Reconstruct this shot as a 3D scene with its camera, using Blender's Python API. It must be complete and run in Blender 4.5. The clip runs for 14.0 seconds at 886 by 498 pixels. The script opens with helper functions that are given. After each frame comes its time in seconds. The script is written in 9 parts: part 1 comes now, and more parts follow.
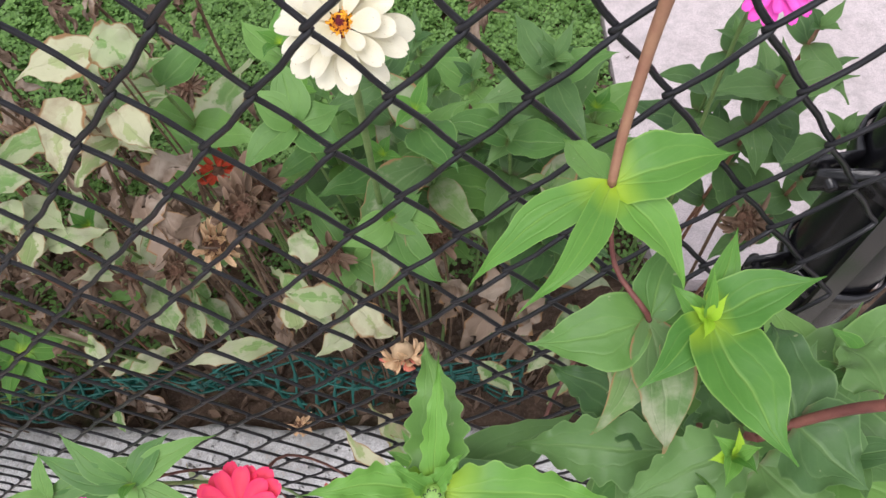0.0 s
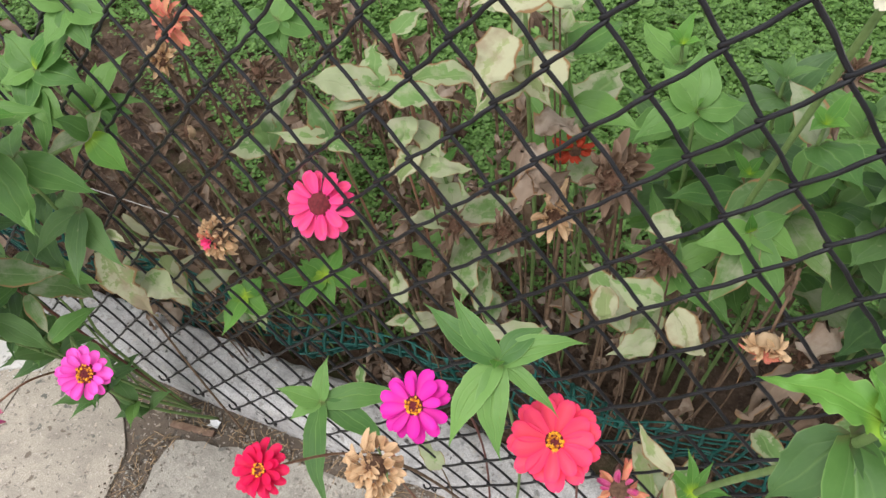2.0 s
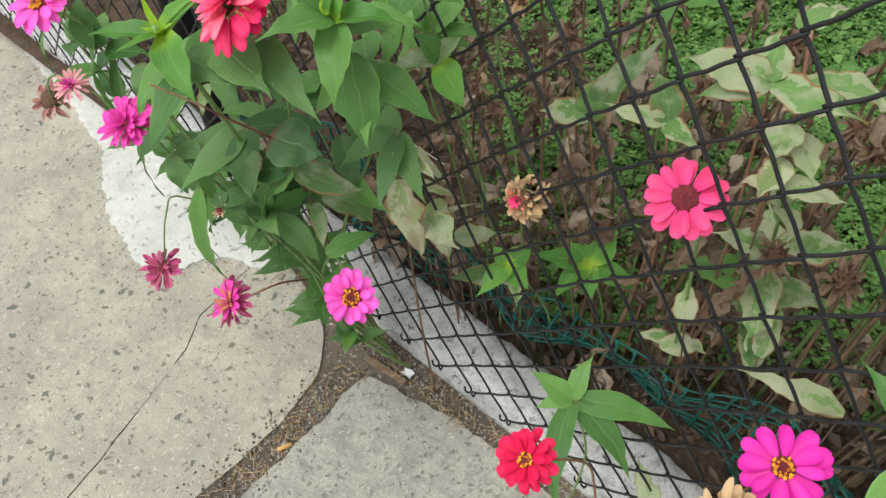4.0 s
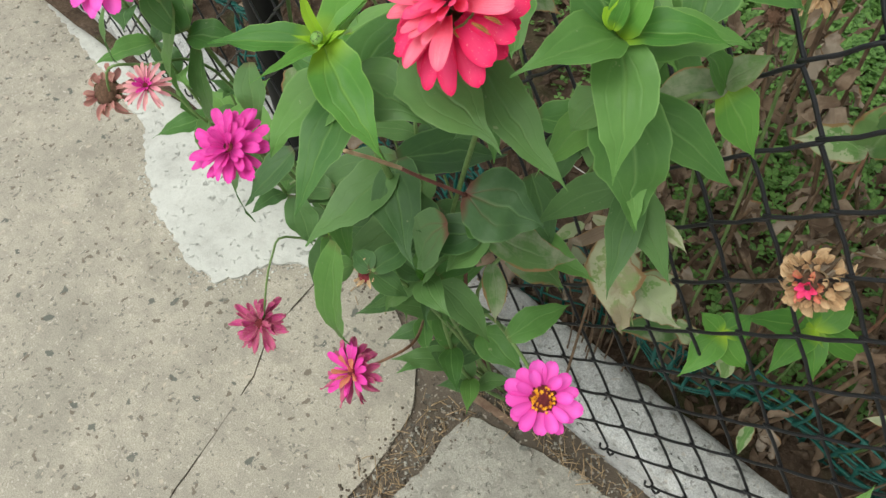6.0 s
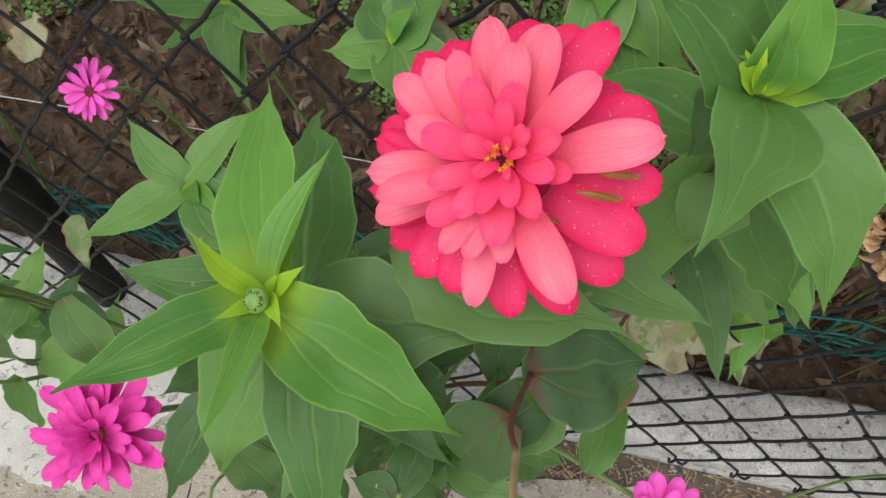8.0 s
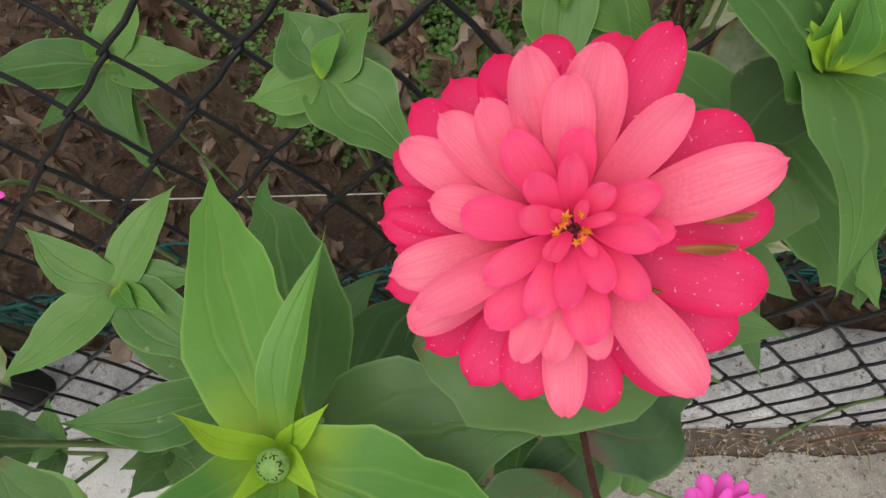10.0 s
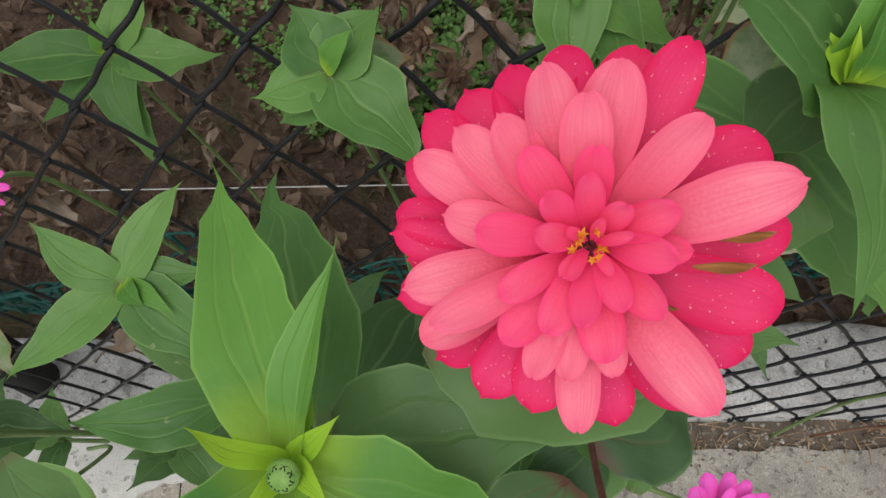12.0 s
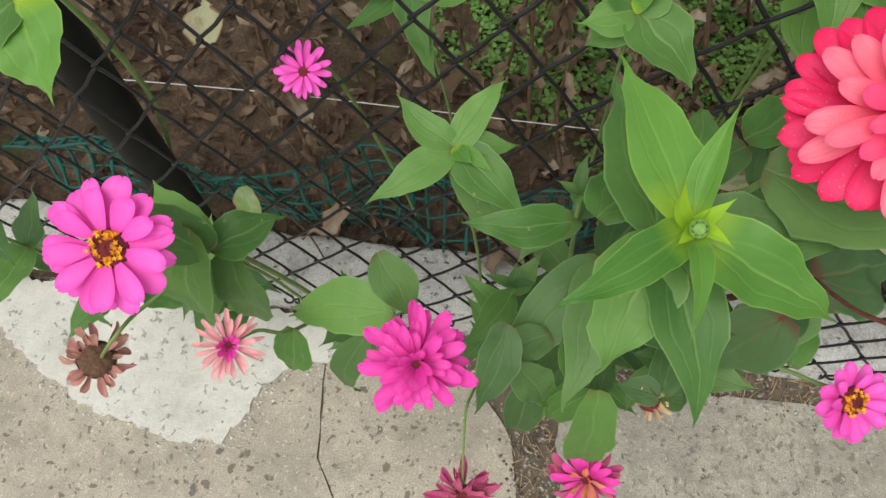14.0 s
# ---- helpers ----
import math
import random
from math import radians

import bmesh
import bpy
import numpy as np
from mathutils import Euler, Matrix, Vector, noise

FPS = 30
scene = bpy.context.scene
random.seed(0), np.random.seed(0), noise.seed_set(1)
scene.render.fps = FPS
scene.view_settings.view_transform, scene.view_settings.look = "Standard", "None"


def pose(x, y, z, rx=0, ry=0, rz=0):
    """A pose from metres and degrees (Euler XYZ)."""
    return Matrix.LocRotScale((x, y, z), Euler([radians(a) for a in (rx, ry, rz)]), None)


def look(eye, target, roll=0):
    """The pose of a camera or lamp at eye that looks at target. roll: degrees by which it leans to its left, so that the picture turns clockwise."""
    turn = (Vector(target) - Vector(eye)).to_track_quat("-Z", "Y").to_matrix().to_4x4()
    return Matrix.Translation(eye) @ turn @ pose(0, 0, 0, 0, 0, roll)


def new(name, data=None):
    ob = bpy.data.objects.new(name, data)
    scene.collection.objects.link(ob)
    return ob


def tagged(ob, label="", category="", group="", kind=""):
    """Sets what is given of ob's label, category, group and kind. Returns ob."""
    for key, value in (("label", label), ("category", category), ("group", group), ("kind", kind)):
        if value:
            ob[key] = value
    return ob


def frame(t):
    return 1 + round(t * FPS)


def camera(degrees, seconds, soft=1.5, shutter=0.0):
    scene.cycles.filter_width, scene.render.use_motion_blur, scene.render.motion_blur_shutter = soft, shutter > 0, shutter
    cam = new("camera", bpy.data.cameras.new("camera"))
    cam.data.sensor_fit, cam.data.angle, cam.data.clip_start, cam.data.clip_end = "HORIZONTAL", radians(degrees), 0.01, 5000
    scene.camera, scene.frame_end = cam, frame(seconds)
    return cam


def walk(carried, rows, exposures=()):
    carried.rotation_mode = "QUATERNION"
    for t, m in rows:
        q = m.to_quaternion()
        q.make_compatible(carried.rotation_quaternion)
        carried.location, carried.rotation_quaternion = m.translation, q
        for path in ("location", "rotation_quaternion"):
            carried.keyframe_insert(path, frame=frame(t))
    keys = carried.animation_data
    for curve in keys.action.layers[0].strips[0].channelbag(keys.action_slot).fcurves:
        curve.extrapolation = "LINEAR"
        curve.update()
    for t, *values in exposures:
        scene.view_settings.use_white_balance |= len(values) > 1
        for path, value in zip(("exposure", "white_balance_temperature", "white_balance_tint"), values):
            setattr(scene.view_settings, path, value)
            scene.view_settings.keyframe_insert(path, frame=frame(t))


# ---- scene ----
cam = camera(61.6, 14.0)
PATH = [
    (0, (-0.003, 0.032, 1.263), (-0.016, 1.029, -0.471), -4.1),
    (0.5, (-0.042, 0.003, 1.238), (-0.109, 1.006, -0.491), -3.2),
    (1, (-0.083, -0.025, 1.216), (-0.257, 1.006, -0.49), -3.3),
    (1.5, (-0.106, -0.054, 1.218), (-0.416, 1.046, -0.423), -4.3),
    (2, (-0.138, -0.086, 1.218), (-0.653, 1.046, -0.348), -5.9),
    (2.5, (-0.177, -0.107, 1.212), (-0.841, 0.984, -0.327), -6.2),
    (3, (-0.222, -0.129, 1.206), (-0.98, 0.881, -0.345), -6.9),
    (3.2, (-0.233, -0.136, 1.198), (-1.017, 0.853, -0.354), -6.9),
    (5.3, (-0.472, -0.075, 1.112), (-1.332, 0.719, -0.51), -1.1),
    (5.5, (-0.496, -0.068, 1.097), (-1.351, 0.72, -0.53), -1.2),
    (6, (-0.587, -0.069, 1.067), (-1.352, 0.737, -0.595), -3.4),
    (6.5, (-0.658, -0.082, 1.058), (-1.292, 0.785, -0.629), -5.3),
    (7, (-0.711, -0.067, 1.028), (-1.177, 0.848, -0.687), -3.5),
    (7.5, (-0.767, -0.006, 1.011), (-1.118, 0.932, -0.72), -4.3),
    (8, (-0.781, 0.047, 0.989), (-1.04, 0.992, -0.754), -5.5),
    (8.5, (-0.797, 0.052, 0.993), (-0.973, 0.994, -0.763), -6.8),
    (9, (-0.81, 0.073, 0.976), (-0.921, 1.012, -0.786), -8.3),
    (9.2, (-0.814, 0.078, 0.971), (-0.888, 1.027, -0.788), -7.4),
    (11.5, (-0.818, 0.101, 0.953), (-0.855, 1.005, -0.831), -7.3),
    (12, (-0.819, 0.097, 0.961), (-0.872, 1.002, -0.821), -7.2),
    (12.5, (-0.832, 0.081, 0.97), (-0.92, 0.981, -0.814), -7.1),
    (13, (-0.869, 0.051, 0.993), (-0.985, 0.923, -0.803), -7.1),
    (13.5, (-0.901, 0.022, 1.025), (-1.054, 0.88, -0.775), -7.2),
    (14, (-0.938, -0.012, 1.058), (-1.121, 0.824, -0.749), -7.3),
]
EXPOSURES = [(0.0, 0.78, 6300, 17), (2.0, 0.74, 6500, 12), (3.2, 0.72, 6500, 6), (5.3, 0.52, 6550, 0), (7.0, 0.41, 6650, 2), (9.0, 0.20, 6650, 11), (12.0, 0.07, 6500, 9), (13.0, 0.29, 6800, 6), (14.0, 0.41, 6850, 5)]
walk(cam, [(t, look(eye, target, roll)) for t, eye, target, roll in PATH], EXPOSURES)

# ---- light: a bright overcast sky ----
world = bpy.data.worlds.new("overcast_sky")
scene.world = world
world.use_nodes = True
wn, wl = world.node_tree.nodes, world.node_tree.links
sky = wn.new("ShaderNodeTexSky")
sky.sky_type, sky.sun_disc = "NISHITA", False
sky.sun_elevation, sky.sun_rotation = radians(58), radians(200)
grey = wn.new("ShaderNodeHueSaturation")
grey.inputs["Saturation"].default_value = 0.14
wl.new(sky.outputs["Color"], grey.inputs["Color"])
wl.new(grey.outputs["Color"], wn["Background"].inputs["Color"])
wn["Background"].inputs["Strength"].default_value = 0.15
sun = new("sun", bpy.data.lights.new("sun", "SUN"))
sun.data.energy, sun.data.angle, sun.data.color = 1.5, radians(40), (1.0, 0.97, 0.92)
sun.matrix_world = look((-0.6, -1.2, 3.0), (0, 0, 0))


# ---- materials ----
class Mat:
    """A node material with short calls for its nodes."""

    def __init__(self, name, rough=0.6, spec=0.5):
        self.m = bpy.data.materials.new(name)
        self.m.use_nodes = True
        self.t = self.m.node_tree
        self.p = self.t.nodes["Principled BSDF"]
        self.out = self.t.nodes["Material Output"]
        self.p.inputs["Roughness"].default_value = rough
        self.p.inputs["Specular IOR Level"].default_value = spec

    def put(self, value, socket):
        if isinstance(value, (int, float, tuple)):
            socket.default_value = value if not isinstance(value, tuple) or len(value) != 3 or socket.type == "VECTOR" else (*value, 1)
        else:
            self.t.links.new(value, socket)

    def node(self, kind, out=0, **ins):
        n = self.t.nodes.new(kind)
        for k, v in ins.items():
            self.put(v, n.inputs[k.replace("_", " ")])
        return n.outputs[out]

    def coord(self, which="Object"):
        return self.t.nodes.new("ShaderNodeTexCoord").outputs[which]

    def rand(self):
        return self.t.nodes.new("ShaderNodeObjectInfo").outputs["Random"]

    def island(self):
        return self.t.nodes.new("ShaderNodeNewGeometry").outputs["Random Per Island"]

    def noise(self, scale, detail=4, rough=0.55, vec=None):
        return self.node("ShaderNodeTexNoise", 0, Vector=vec or self.coord(), Scale=scale, Detail=detail, Roughness=rough)

    def voronoi(self, scale, out="Distance", vec=None):
        n = self.t.nodes.new("ShaderNodeTexVoronoi")
        n.inputs["Scale"].default_value = scale
        self.t.links.new(vec or self.coord(), n.inputs["Vector"])
        return n.outputs[out]

    def ramp(self, fac, *stops):
        n = self.t.nodes.new("ShaderNodeValToRGB")
        self.put(fac, n.inputs[0])
        e = n.color_ramp.elements
        while len(e) < len(stops):
            e.new(0.5)
        for el, (pos, col) in zip(e, stops):
            el.position = pos
            el.color = (*col, 1) if isinstance(col, tuple) else (col, col, col, 1)
        return n.outputs[0]

    def mix(self, fac, a, b, how="MIX"):
        n = self.t.nodes.new("ShaderNodeMix")
        n.data_type, n.blend_type = "RGBA", how
        self.put(fac, n.inputs[0]), self.put(a, n.inputs[6]), self.put(b, n.inputs[7])
        return n.outputs[2]

    def math(self, op, a, b=0.0, c=0.0):
        n = self.t.nodes.new("ShaderNodeMath")
        n.operation = op
        for v, s in zip((a, b, c), n.inputs):
            self.put(v, s)
        return n.outputs[0]

    def uv(self):
        n = self.t.nodes.new("ShaderNodeSeparateXYZ")
        self.t.links.new(self.coord("UV"), n.inputs[0])
        return n.outputs[0], n.outputs[1]

    def colour(self, c):
        self.put(c, self.p.inputs["Base Color"])

    def bump(self, height, strength=0.3, distance=0.01):
        b = self.node("ShaderNodeBump", 0, Height=height, Strength=strength, Distance=distance)
        self.t.links.new(b, self.p.inputs["Normal"])

    def thin(self, colour, amount):
        """Lets light through, as a leaf or petal does."""
        tr = self.node("ShaderNodeBsdfTranslucent", 0, Color=colour)
        mixed = self.t.nodes.new("ShaderNodeMixShader")
        mixed.inputs[0].default_value = amount
        self.t.links.new(self.p.outputs[0], mixed.inputs[1])
        self.t.links.new(tr, mixed.inputs[2])
        self.t.links.new(mixed.outputs[0], self.out.inputs["Surface"])


def leaf_mat(name, dark, light, vein, spots=0.0, spot_colour=(0.5, 0.48, 0.36), brown=0.0, rough=0.46, many=False, heart=None, bleached=None, node=None, tip=0.0, wine=None):
    """A zinnia leaf: pale midrib and side veins, uneven green, and mildew or dead patches where it has them."""
    m = Mat(name, rough, 0.3)
    u, v = m.uv()
    o = m.coord()
    mott = m.noise(38, 5, 0.6, o)
    c = m.mix(m.ramp(m.math("ADD", m.math("MULTIPLY", m.island() if many else m.rand(), 0.7), m.math("MULTIPLY", mott, 0.6)), (0.25, 0.0), (1.05, 1.0)), dark, light)
    if heart:
        c = m.mix(m.ramp(m.math("ADD", v, m.math("MULTIPLY", mott, 0.12)), (0.06, 0.95), (0.16, 0.45), (0.30, 0.0)), c, heart)
    if node:
        c = m.mix(m.ramp(m.math("ADD", v, m.math("MULTIPLY", mott, 0.10)), (0.05, 0.5), (0.11, 0.0)), c, node)
    across = m.math("ABSOLUTE", m.math("SUBTRACT", u, 0.5))
    rib = m.ramp(across, (0.0, 1.0), (0.018, 0.5), (0.04, 0.0))
    bend = m.math("SUBTRACT", m.math("MULTIPLY", m.math("SUBTRACT", v, 0.03), 0.85), across)
    side = m.ramp(m.math("ABSOLUTE", m.math("SUBTRACT", across, m.math("MULTIPLY", m.math("SINE", m.math("MULTIPLY", v, 3.1)), 0.27))), (0.0, 0.30), (0.014, 0.14), (0.035, 0.0))
    comb = m.ramp(m.math("PINGPONG", m.math("MULTIPLY", bend, 8.5), 0.5), (0.0, 0.09), (0.07, 0.04), (0.16, 0.0))
    veins = m.math("MINIMUM", m.math("ADD", m.math("ADD", rib, side), comb), 1.0)
    c = m.mix(m.math("MULTIPLY", veins, 0.45), c, vein)
    c = m.mix(m.ramp(across, (0.468, 0.0), (0.494, 0.55)), c, vein)
    if wine:
        near = m.ramp(m.math("ADD", v, m.math("MULTIPLY", mott, 0.15)), (0.08, 1.0), (0.18, 0.65), (0.65, 0.0))
        f = m.math("MINIMUM", m.math("ADD", m.math("MULTIPLY", m.math("ADD", rib, m.math("MULTIPLY", side, 2.6)), near), m.ramp(v, (0.02, 0.9), (0.10, 0.0))), 1.0)
        c = m.mix(m.math("MULTIPLY", f, 0.85), c, wine)
    if bleached:
        f = m.math("ADD", m.math("MULTIPLY", across, 0.7), m.math("MULTIPLY", m.noise(34, 6, 0.65, o), 1.5))
        c = m.mix(m.ramp(m.math("ADD", f, m.math("MULTIPLY", m.rand(), 0.25)), (0.98, 0.0), (1.30, 0.6)), c, bleached)
    if spots:
        f = m.ramp(m.noise(24, 6, 0.62, o), (0.56 - spots * 0.3, 0.0), (0.66 - spots * 0.2, 1.0))
        c = m.mix(m.math("MULTIPLY", f, 0.85), c, spot_colour)
    if tip:
        f = m.ramp(m.math("ADD", m.math("ADD", v, m.math("MULTIPLY", m.noise(22, 4, 0.6, o), 0.30)), m.math("MULTIPLY", m.rand(), 0.18)), (1.12, 0.0), (1.28, tip))
        c = m.mix(f, c, (0.36, 0.33, 0.09))
        f = m.ramp(m.noise(120, 3, 0.6, o), (0.70, 0.0), (0.74, 0.5))
        c = m.mix(f, c, (0.40, 0.42, 0.24))
    if brown:
        edge = m.math("ADD", m.math("MULTIPLY", m.math("MAXIMUM", across, m.math("MULTIPLY", v, 0.46)), 1.5), m.math("MULTIPLY", m.noise(30, 4, 0.6, o), 0.55))
        f = m.ramp(edge, (1.06 - brown * 0.4, 0.0), (1.12 - brown * 0.35, 1.0))
        c = m.mix(f, c, (0.30, 0.17, 0.08))
    m.colour(c)
    m.bump(m.math("SUBTRACT", m.math("ADD", m.math("MULTIPLY", m.noise(170, 3, 0.6, o), 0.35), m.noise(70, 2, 0.5, o)), m.math("MULTIPLY", m.math("ADD", rib, side), 0.9)), 0.45, 0.0015)
    m.thin(m.mix(0.5, c, light), 0.24)
    return m.m


LEAF_BRIGHT = leaf_mat("leaf_young_green", (0.060, 0.180, 0.030), (0.142, 0.325, 0.056), (0.30, 0.50, 0.12), heart=(0.42, 0.60, 0.04))
LEAF_MID = leaf_mat("leaf_green", (0.060, 0.155, 0.036), (0.158, 0.315, 0.074), (0.25, 0.42, 0.13), node=(0.13, 0.06, 0.03), tip=0.6)
LEAF_DARK = leaf_mat("leaf_mature_green", (0.046, 0.108, 0.036), (0.126, 0.240, 0.072), (0.20, 0.33, 0.12), node=(0.12, 0.04, 0.03), tip=0.5)
LEAF_WINE = leaf_mat("leaf_wine_veined", (0.050, 0.105, 0.042), (0.120, 0.215, 0.076), (0.17, 0.28, 0.11), tip=0.4, wine=(0.13, 0.022, 0.025))
BRACT = leaf_mat("bract_yellow_green", (0.28, 0.50, 0.03), (0.40, 0.62, 0.05), (0.46, 0.66, 0.12))
LEAF_OLD = leaf_mat("leaf_mildewed_green", (0.085, 0.17, 0.055), (0.17, 0.28, 0.09), (0.3, 0.4, 0.2), 0.30, (0.36, 0.38, 0.26), 0.35, 0.7)
LEAF_PALE = leaf_mat("leaf_pale_mildewed", (0.13, 0.26, 0.075), (0.26, 0.39, 0.14), (0.38, 0.48, 0.22), 0.25, (0.46, 0.46, 0.32), 0.3, 0.75, bleached=(0.50, 0.50, 0.34))
LEAF_CREAM = leaf_mat("leaf_faded_cream", (0.22, 0.31, 0.11), (0.40, 0.45, 0.22), (0.42, 0.46, 0.24), 0.2, (0.40, 0.32, 0.22), 0.35, 0.8, bleached=(0.62, 0.58, 0.43))
LEAF_DEAD = leaf_mat("leaf_dead_brown", (0.068, 0.043, 0.029), (0.24, 0.162, 0.112), (0.28, 0.2, 0.14), 0.25, (0.30, 0.22, 0.16), 0.0, 0.9)
LEAF_TAN = leaf_mat("leaf_dead_tan", (0.17, 0.115, 0.08), (0.36, 0.275, 0.21), (0.4, 0.3, 0.22), 0.3, (0.45, 0.37, 0.30), 0.3, 0.9)
DRY_LEAVES = (LEAF_DEAD, LEAF_TAN)
CLOVER = leaf_mat("clover_green", (0.07, 0.155, 0.035), (0.165, 0.31, 0.075), (0.28, 0.48, 0.12), many=True)
LITTER = leaf_mat("leaf_litter_brown", (0.042, 0.027, 0.019), (0.18, 0.118, 0.08), (0.22, 0.15, 0.1), 0.15, (0.26, 0.19, 0.14), 0.0, 0.9, True)


def petal_mat(name, inner, tip, edge, streak=0.3, blotch=0.0, blotch_colour=(0.5, 0.3, 0.1)):
    m = Mat(name, 0.55, 0.25)
    u, v = m.uv()
    o = m.coord()
    across = m.math("MULTIPLY", m.math("ABSOLUTE", m.math("SUBTRACT", u, 0.5)), 2.0)
    wob = m.math("MULTIPLY", m.math("SUBTRACT", m.noise(45, 4, 0.6, o), 0.5), 0.5)
    c = m.mix(m.ramp(m.math("ADD", v, wob), (0.05, 0.0), (0.8, 1.0)), inner, tip)
    rim = m.ramp(m.math("ADD", m.math("MAXIMUM", m.math("POWER", across, 2.2), m.math("POWER", v, 5.5)), wob), (0.28, 0.0), (0.95, 1.0))
    c = m.mix(rim, c, edge)
    lines = m.node("ShaderNodeTexNoise", 0, Vector=m.node("ShaderNodeCombineXYZ", 0, X=m.math("MULTIPLY", u, 22.0), Y=m.math("MULTIPLY", v, 1.6), Z=m.math("MULTIPLY", m.rand(), 40.0)), Scale=1.0, Detail=3.0)
    c = m.mix(m.math("MULTIPLY", m.ramp(lines, (0.42, 0.0), (0.62, 1.0)), streak), c, m.mix(0.5, edge, inner))
    c = m.mix(m.math("MULTIPLY", m.math("POWER", m.rand(), 2.0), 0.6), c, edge)
    if blotch:
        f = m.ramp(m.noise(36, 3, 0.5, o), (0.69 - blotch * 0.2, 0.0), (0.73 - blotch * 0.2, 1.0))
        c = m.mix(f, c, blotch_colour)
    m.colour(c)
    m.bump(lines, 0.18, 0.0008)
    m.thin(c, 0.14)
    return m.m


# Big bloom: inner colours hold the petals' deep base plus painted shade between petals.
P_BIG = petal_mat("petal_coral_pink", (0.74, 0.025, 0.11), (0.93, 0.25, 0.34), (0.88, 0.13, 0.24), 0.32, 0.0)
P_BIG_OUT = petal_mat("petal_deep_pink", (0.66, 0.02, 0.12), (0.82, 0.045, 0.17), (0.76, 0.006, 0.10), 0.2, 0.06, (0.86, 0.36, 0.38))
P_BIG_IN = petal_mat("petal_rose", (0.76, 0.02, 0.10), (0.93, 0.125, 0.25), (0.90, 0.06, 0.21), 0.25)
P_PINK = petal_mat("petal_bright_pink", (0.85, 0.10, 0.52), (0.90, 0.16, 0.66), (0.85, 0.08, 0.50), 0.3)
P_MAG = petal_mat("petal_magenta", (0.42, 0.015, 0.20), (0.88, 0.10, 0.50), (0.80, 0.05, 0.42), 0.35)
P_VIOLET = petal_mat("petal_violet_magenta", (0.76, 0.05, 0.40), (0.80, 0.035, 0.46), (0.7, 0.015, 0.36), 0.3)
P_SPENT = petal_mat("petal_spent_brown_pink", (0.20, 0.09, 0.07), (0.48, 0.29, 0.22), (0.52, 0.20, 0.20), 0.5, 0.3, (0.5, 0.36, 0.24))
P_BLUSH = petal_mat("petal_faded_blush", (0.62, 0.12, 0.28), (0.80, 0.42, 0.46), (0.74, 0.36, 0.34), 0.4, 0.2, (0.6, 0.4, 0.28))
P_HOT = petal_mat("petal_hot_pink", (0.70, 0.03, 0.20), (0.92, 0.08, 0.20), (0.88, 0.08, 0.28), 0.3)
P_CORAL = petal_mat("petal_coral", (0.86, 0.06, 0.11), (0.94, 0.09, 0.15), (0.88, 0.05, 0.16), 0.25)
P_RED = petal_mat("petal_crimson", (0.60, 0.005, 0.05), (0.78, 0.010, 0.09), (0.66, 0.006, 0.08), 0.3)
P_WHITE = petal_mat("petal_creamy_white", (0.72, 0.66, 0.42), (0.82, 0.79, 0.64), (0.8, 0.76, 0.6), 0.15, 0.05, (0.5, 0.36, 0.2))
P_FADE = petal_mat("petal_fading_magenta", (0.40, 0.06, 0.14), (0.56, 0.045, 0.25), (0.45, 0.12, 0.18), 0.5, 0.3, (0.55, 0.33, 0.22))
P_DRY = petal_mat("petal_dried_tan", (0.32, 0.18, 0.09), (0.66, 0.47, 0.29), (0.70, 0.48, 0.28), 0.5, 0.2, (0.42, 0.2, 0.12))
P_DRYPINK = petal_mat("petal_dried_orange", (0.5, 0.2, 0.1), (0.72, 0.38, 0.2), (0.75, 0.18, 0.16), 0.5, 0.4, (0.45, 0.28, 0.14))
P_BROWN = petal_mat("petal_dead_brown", (0.05, 0.03, 0.02), (0.17, 0.11, 0.07), (0.24, 0.16, 0.11), 0.5)
P_RUST = petal_mat("petal_rust_red", (0.45, 0.05, 0.02), (0.62, 0.09, 0.04), (0.5, 0.06, 0.03), 0.4)


def plain(name, a, b, scale, rough=0.6, bump=0.3, dist=0.002, spec=0.4):
    m = Mat(name, rough, spec)
    n = m.noise(scale, 5, 0.6)
    m.colour(m.mix(m.ramp(n, (0.3, 0.0), (0.7, 1.0)), a, b))
    m.bump(m.noise(scale * 4, 4, 0.6), bump, dist)
    return m.m


STEM = plain("stem_green", (0.12, 0.20, 0.06), (0.20, 0.30, 0.10), 60, 0.6)
STEM_RED = plain("stem_red_brown", (0.20, 0.08, 0.055), (0.33, 0.19, 0.11), 60, 0.6)
STEM_WINE = plain("stem_dark_wine", (0.10, 0.03, 0.028), (0.2, 0.075, 0.055), 60, 0.6)
STEM_DRY = plain("stem_dry", (0.30, 0.2, 0.11), (0.5, 0.36, 0.22), 60, 0.8)
STEM_DEAD = plain("stem_dead_brown", (0.09, 0.055, 0.035), (0.2, 0.13, 0.08), 60, 0.9)
DISC_DARK = plain("disc_dark_red", (0.09, 0.01, 0.015), (0.25, 0.03, 0.04), 300, 0.8, 0.8, 0.002)
DISC_GREEN = plain("bud_green", (0.10, 0.24, 0.04), (0.26, 0.42, 0.10), 200, 0.5)
DISC_BROWN = plain("disc_brown", (0.07, 0.035, 0.02), (0.2, 0.11, 0.07), 300, 0.9, 0.8, 0.002)
FLORET = plain("floret_yellow", (0.75, 0.30, 0.01), (0.9, 0.5, 0.03), 300, 0.6)
FLORET_DEEP = plain("floret_orange", (0.55, 0.16, 0.01), (0.75, 0.3, 0.02), 300, 0.6)
BUD_LINE = plain("bud_scale_edge", (0.012, 0.014, 0.01), (0.03, 0.03, 0.02), 100, 0.7)
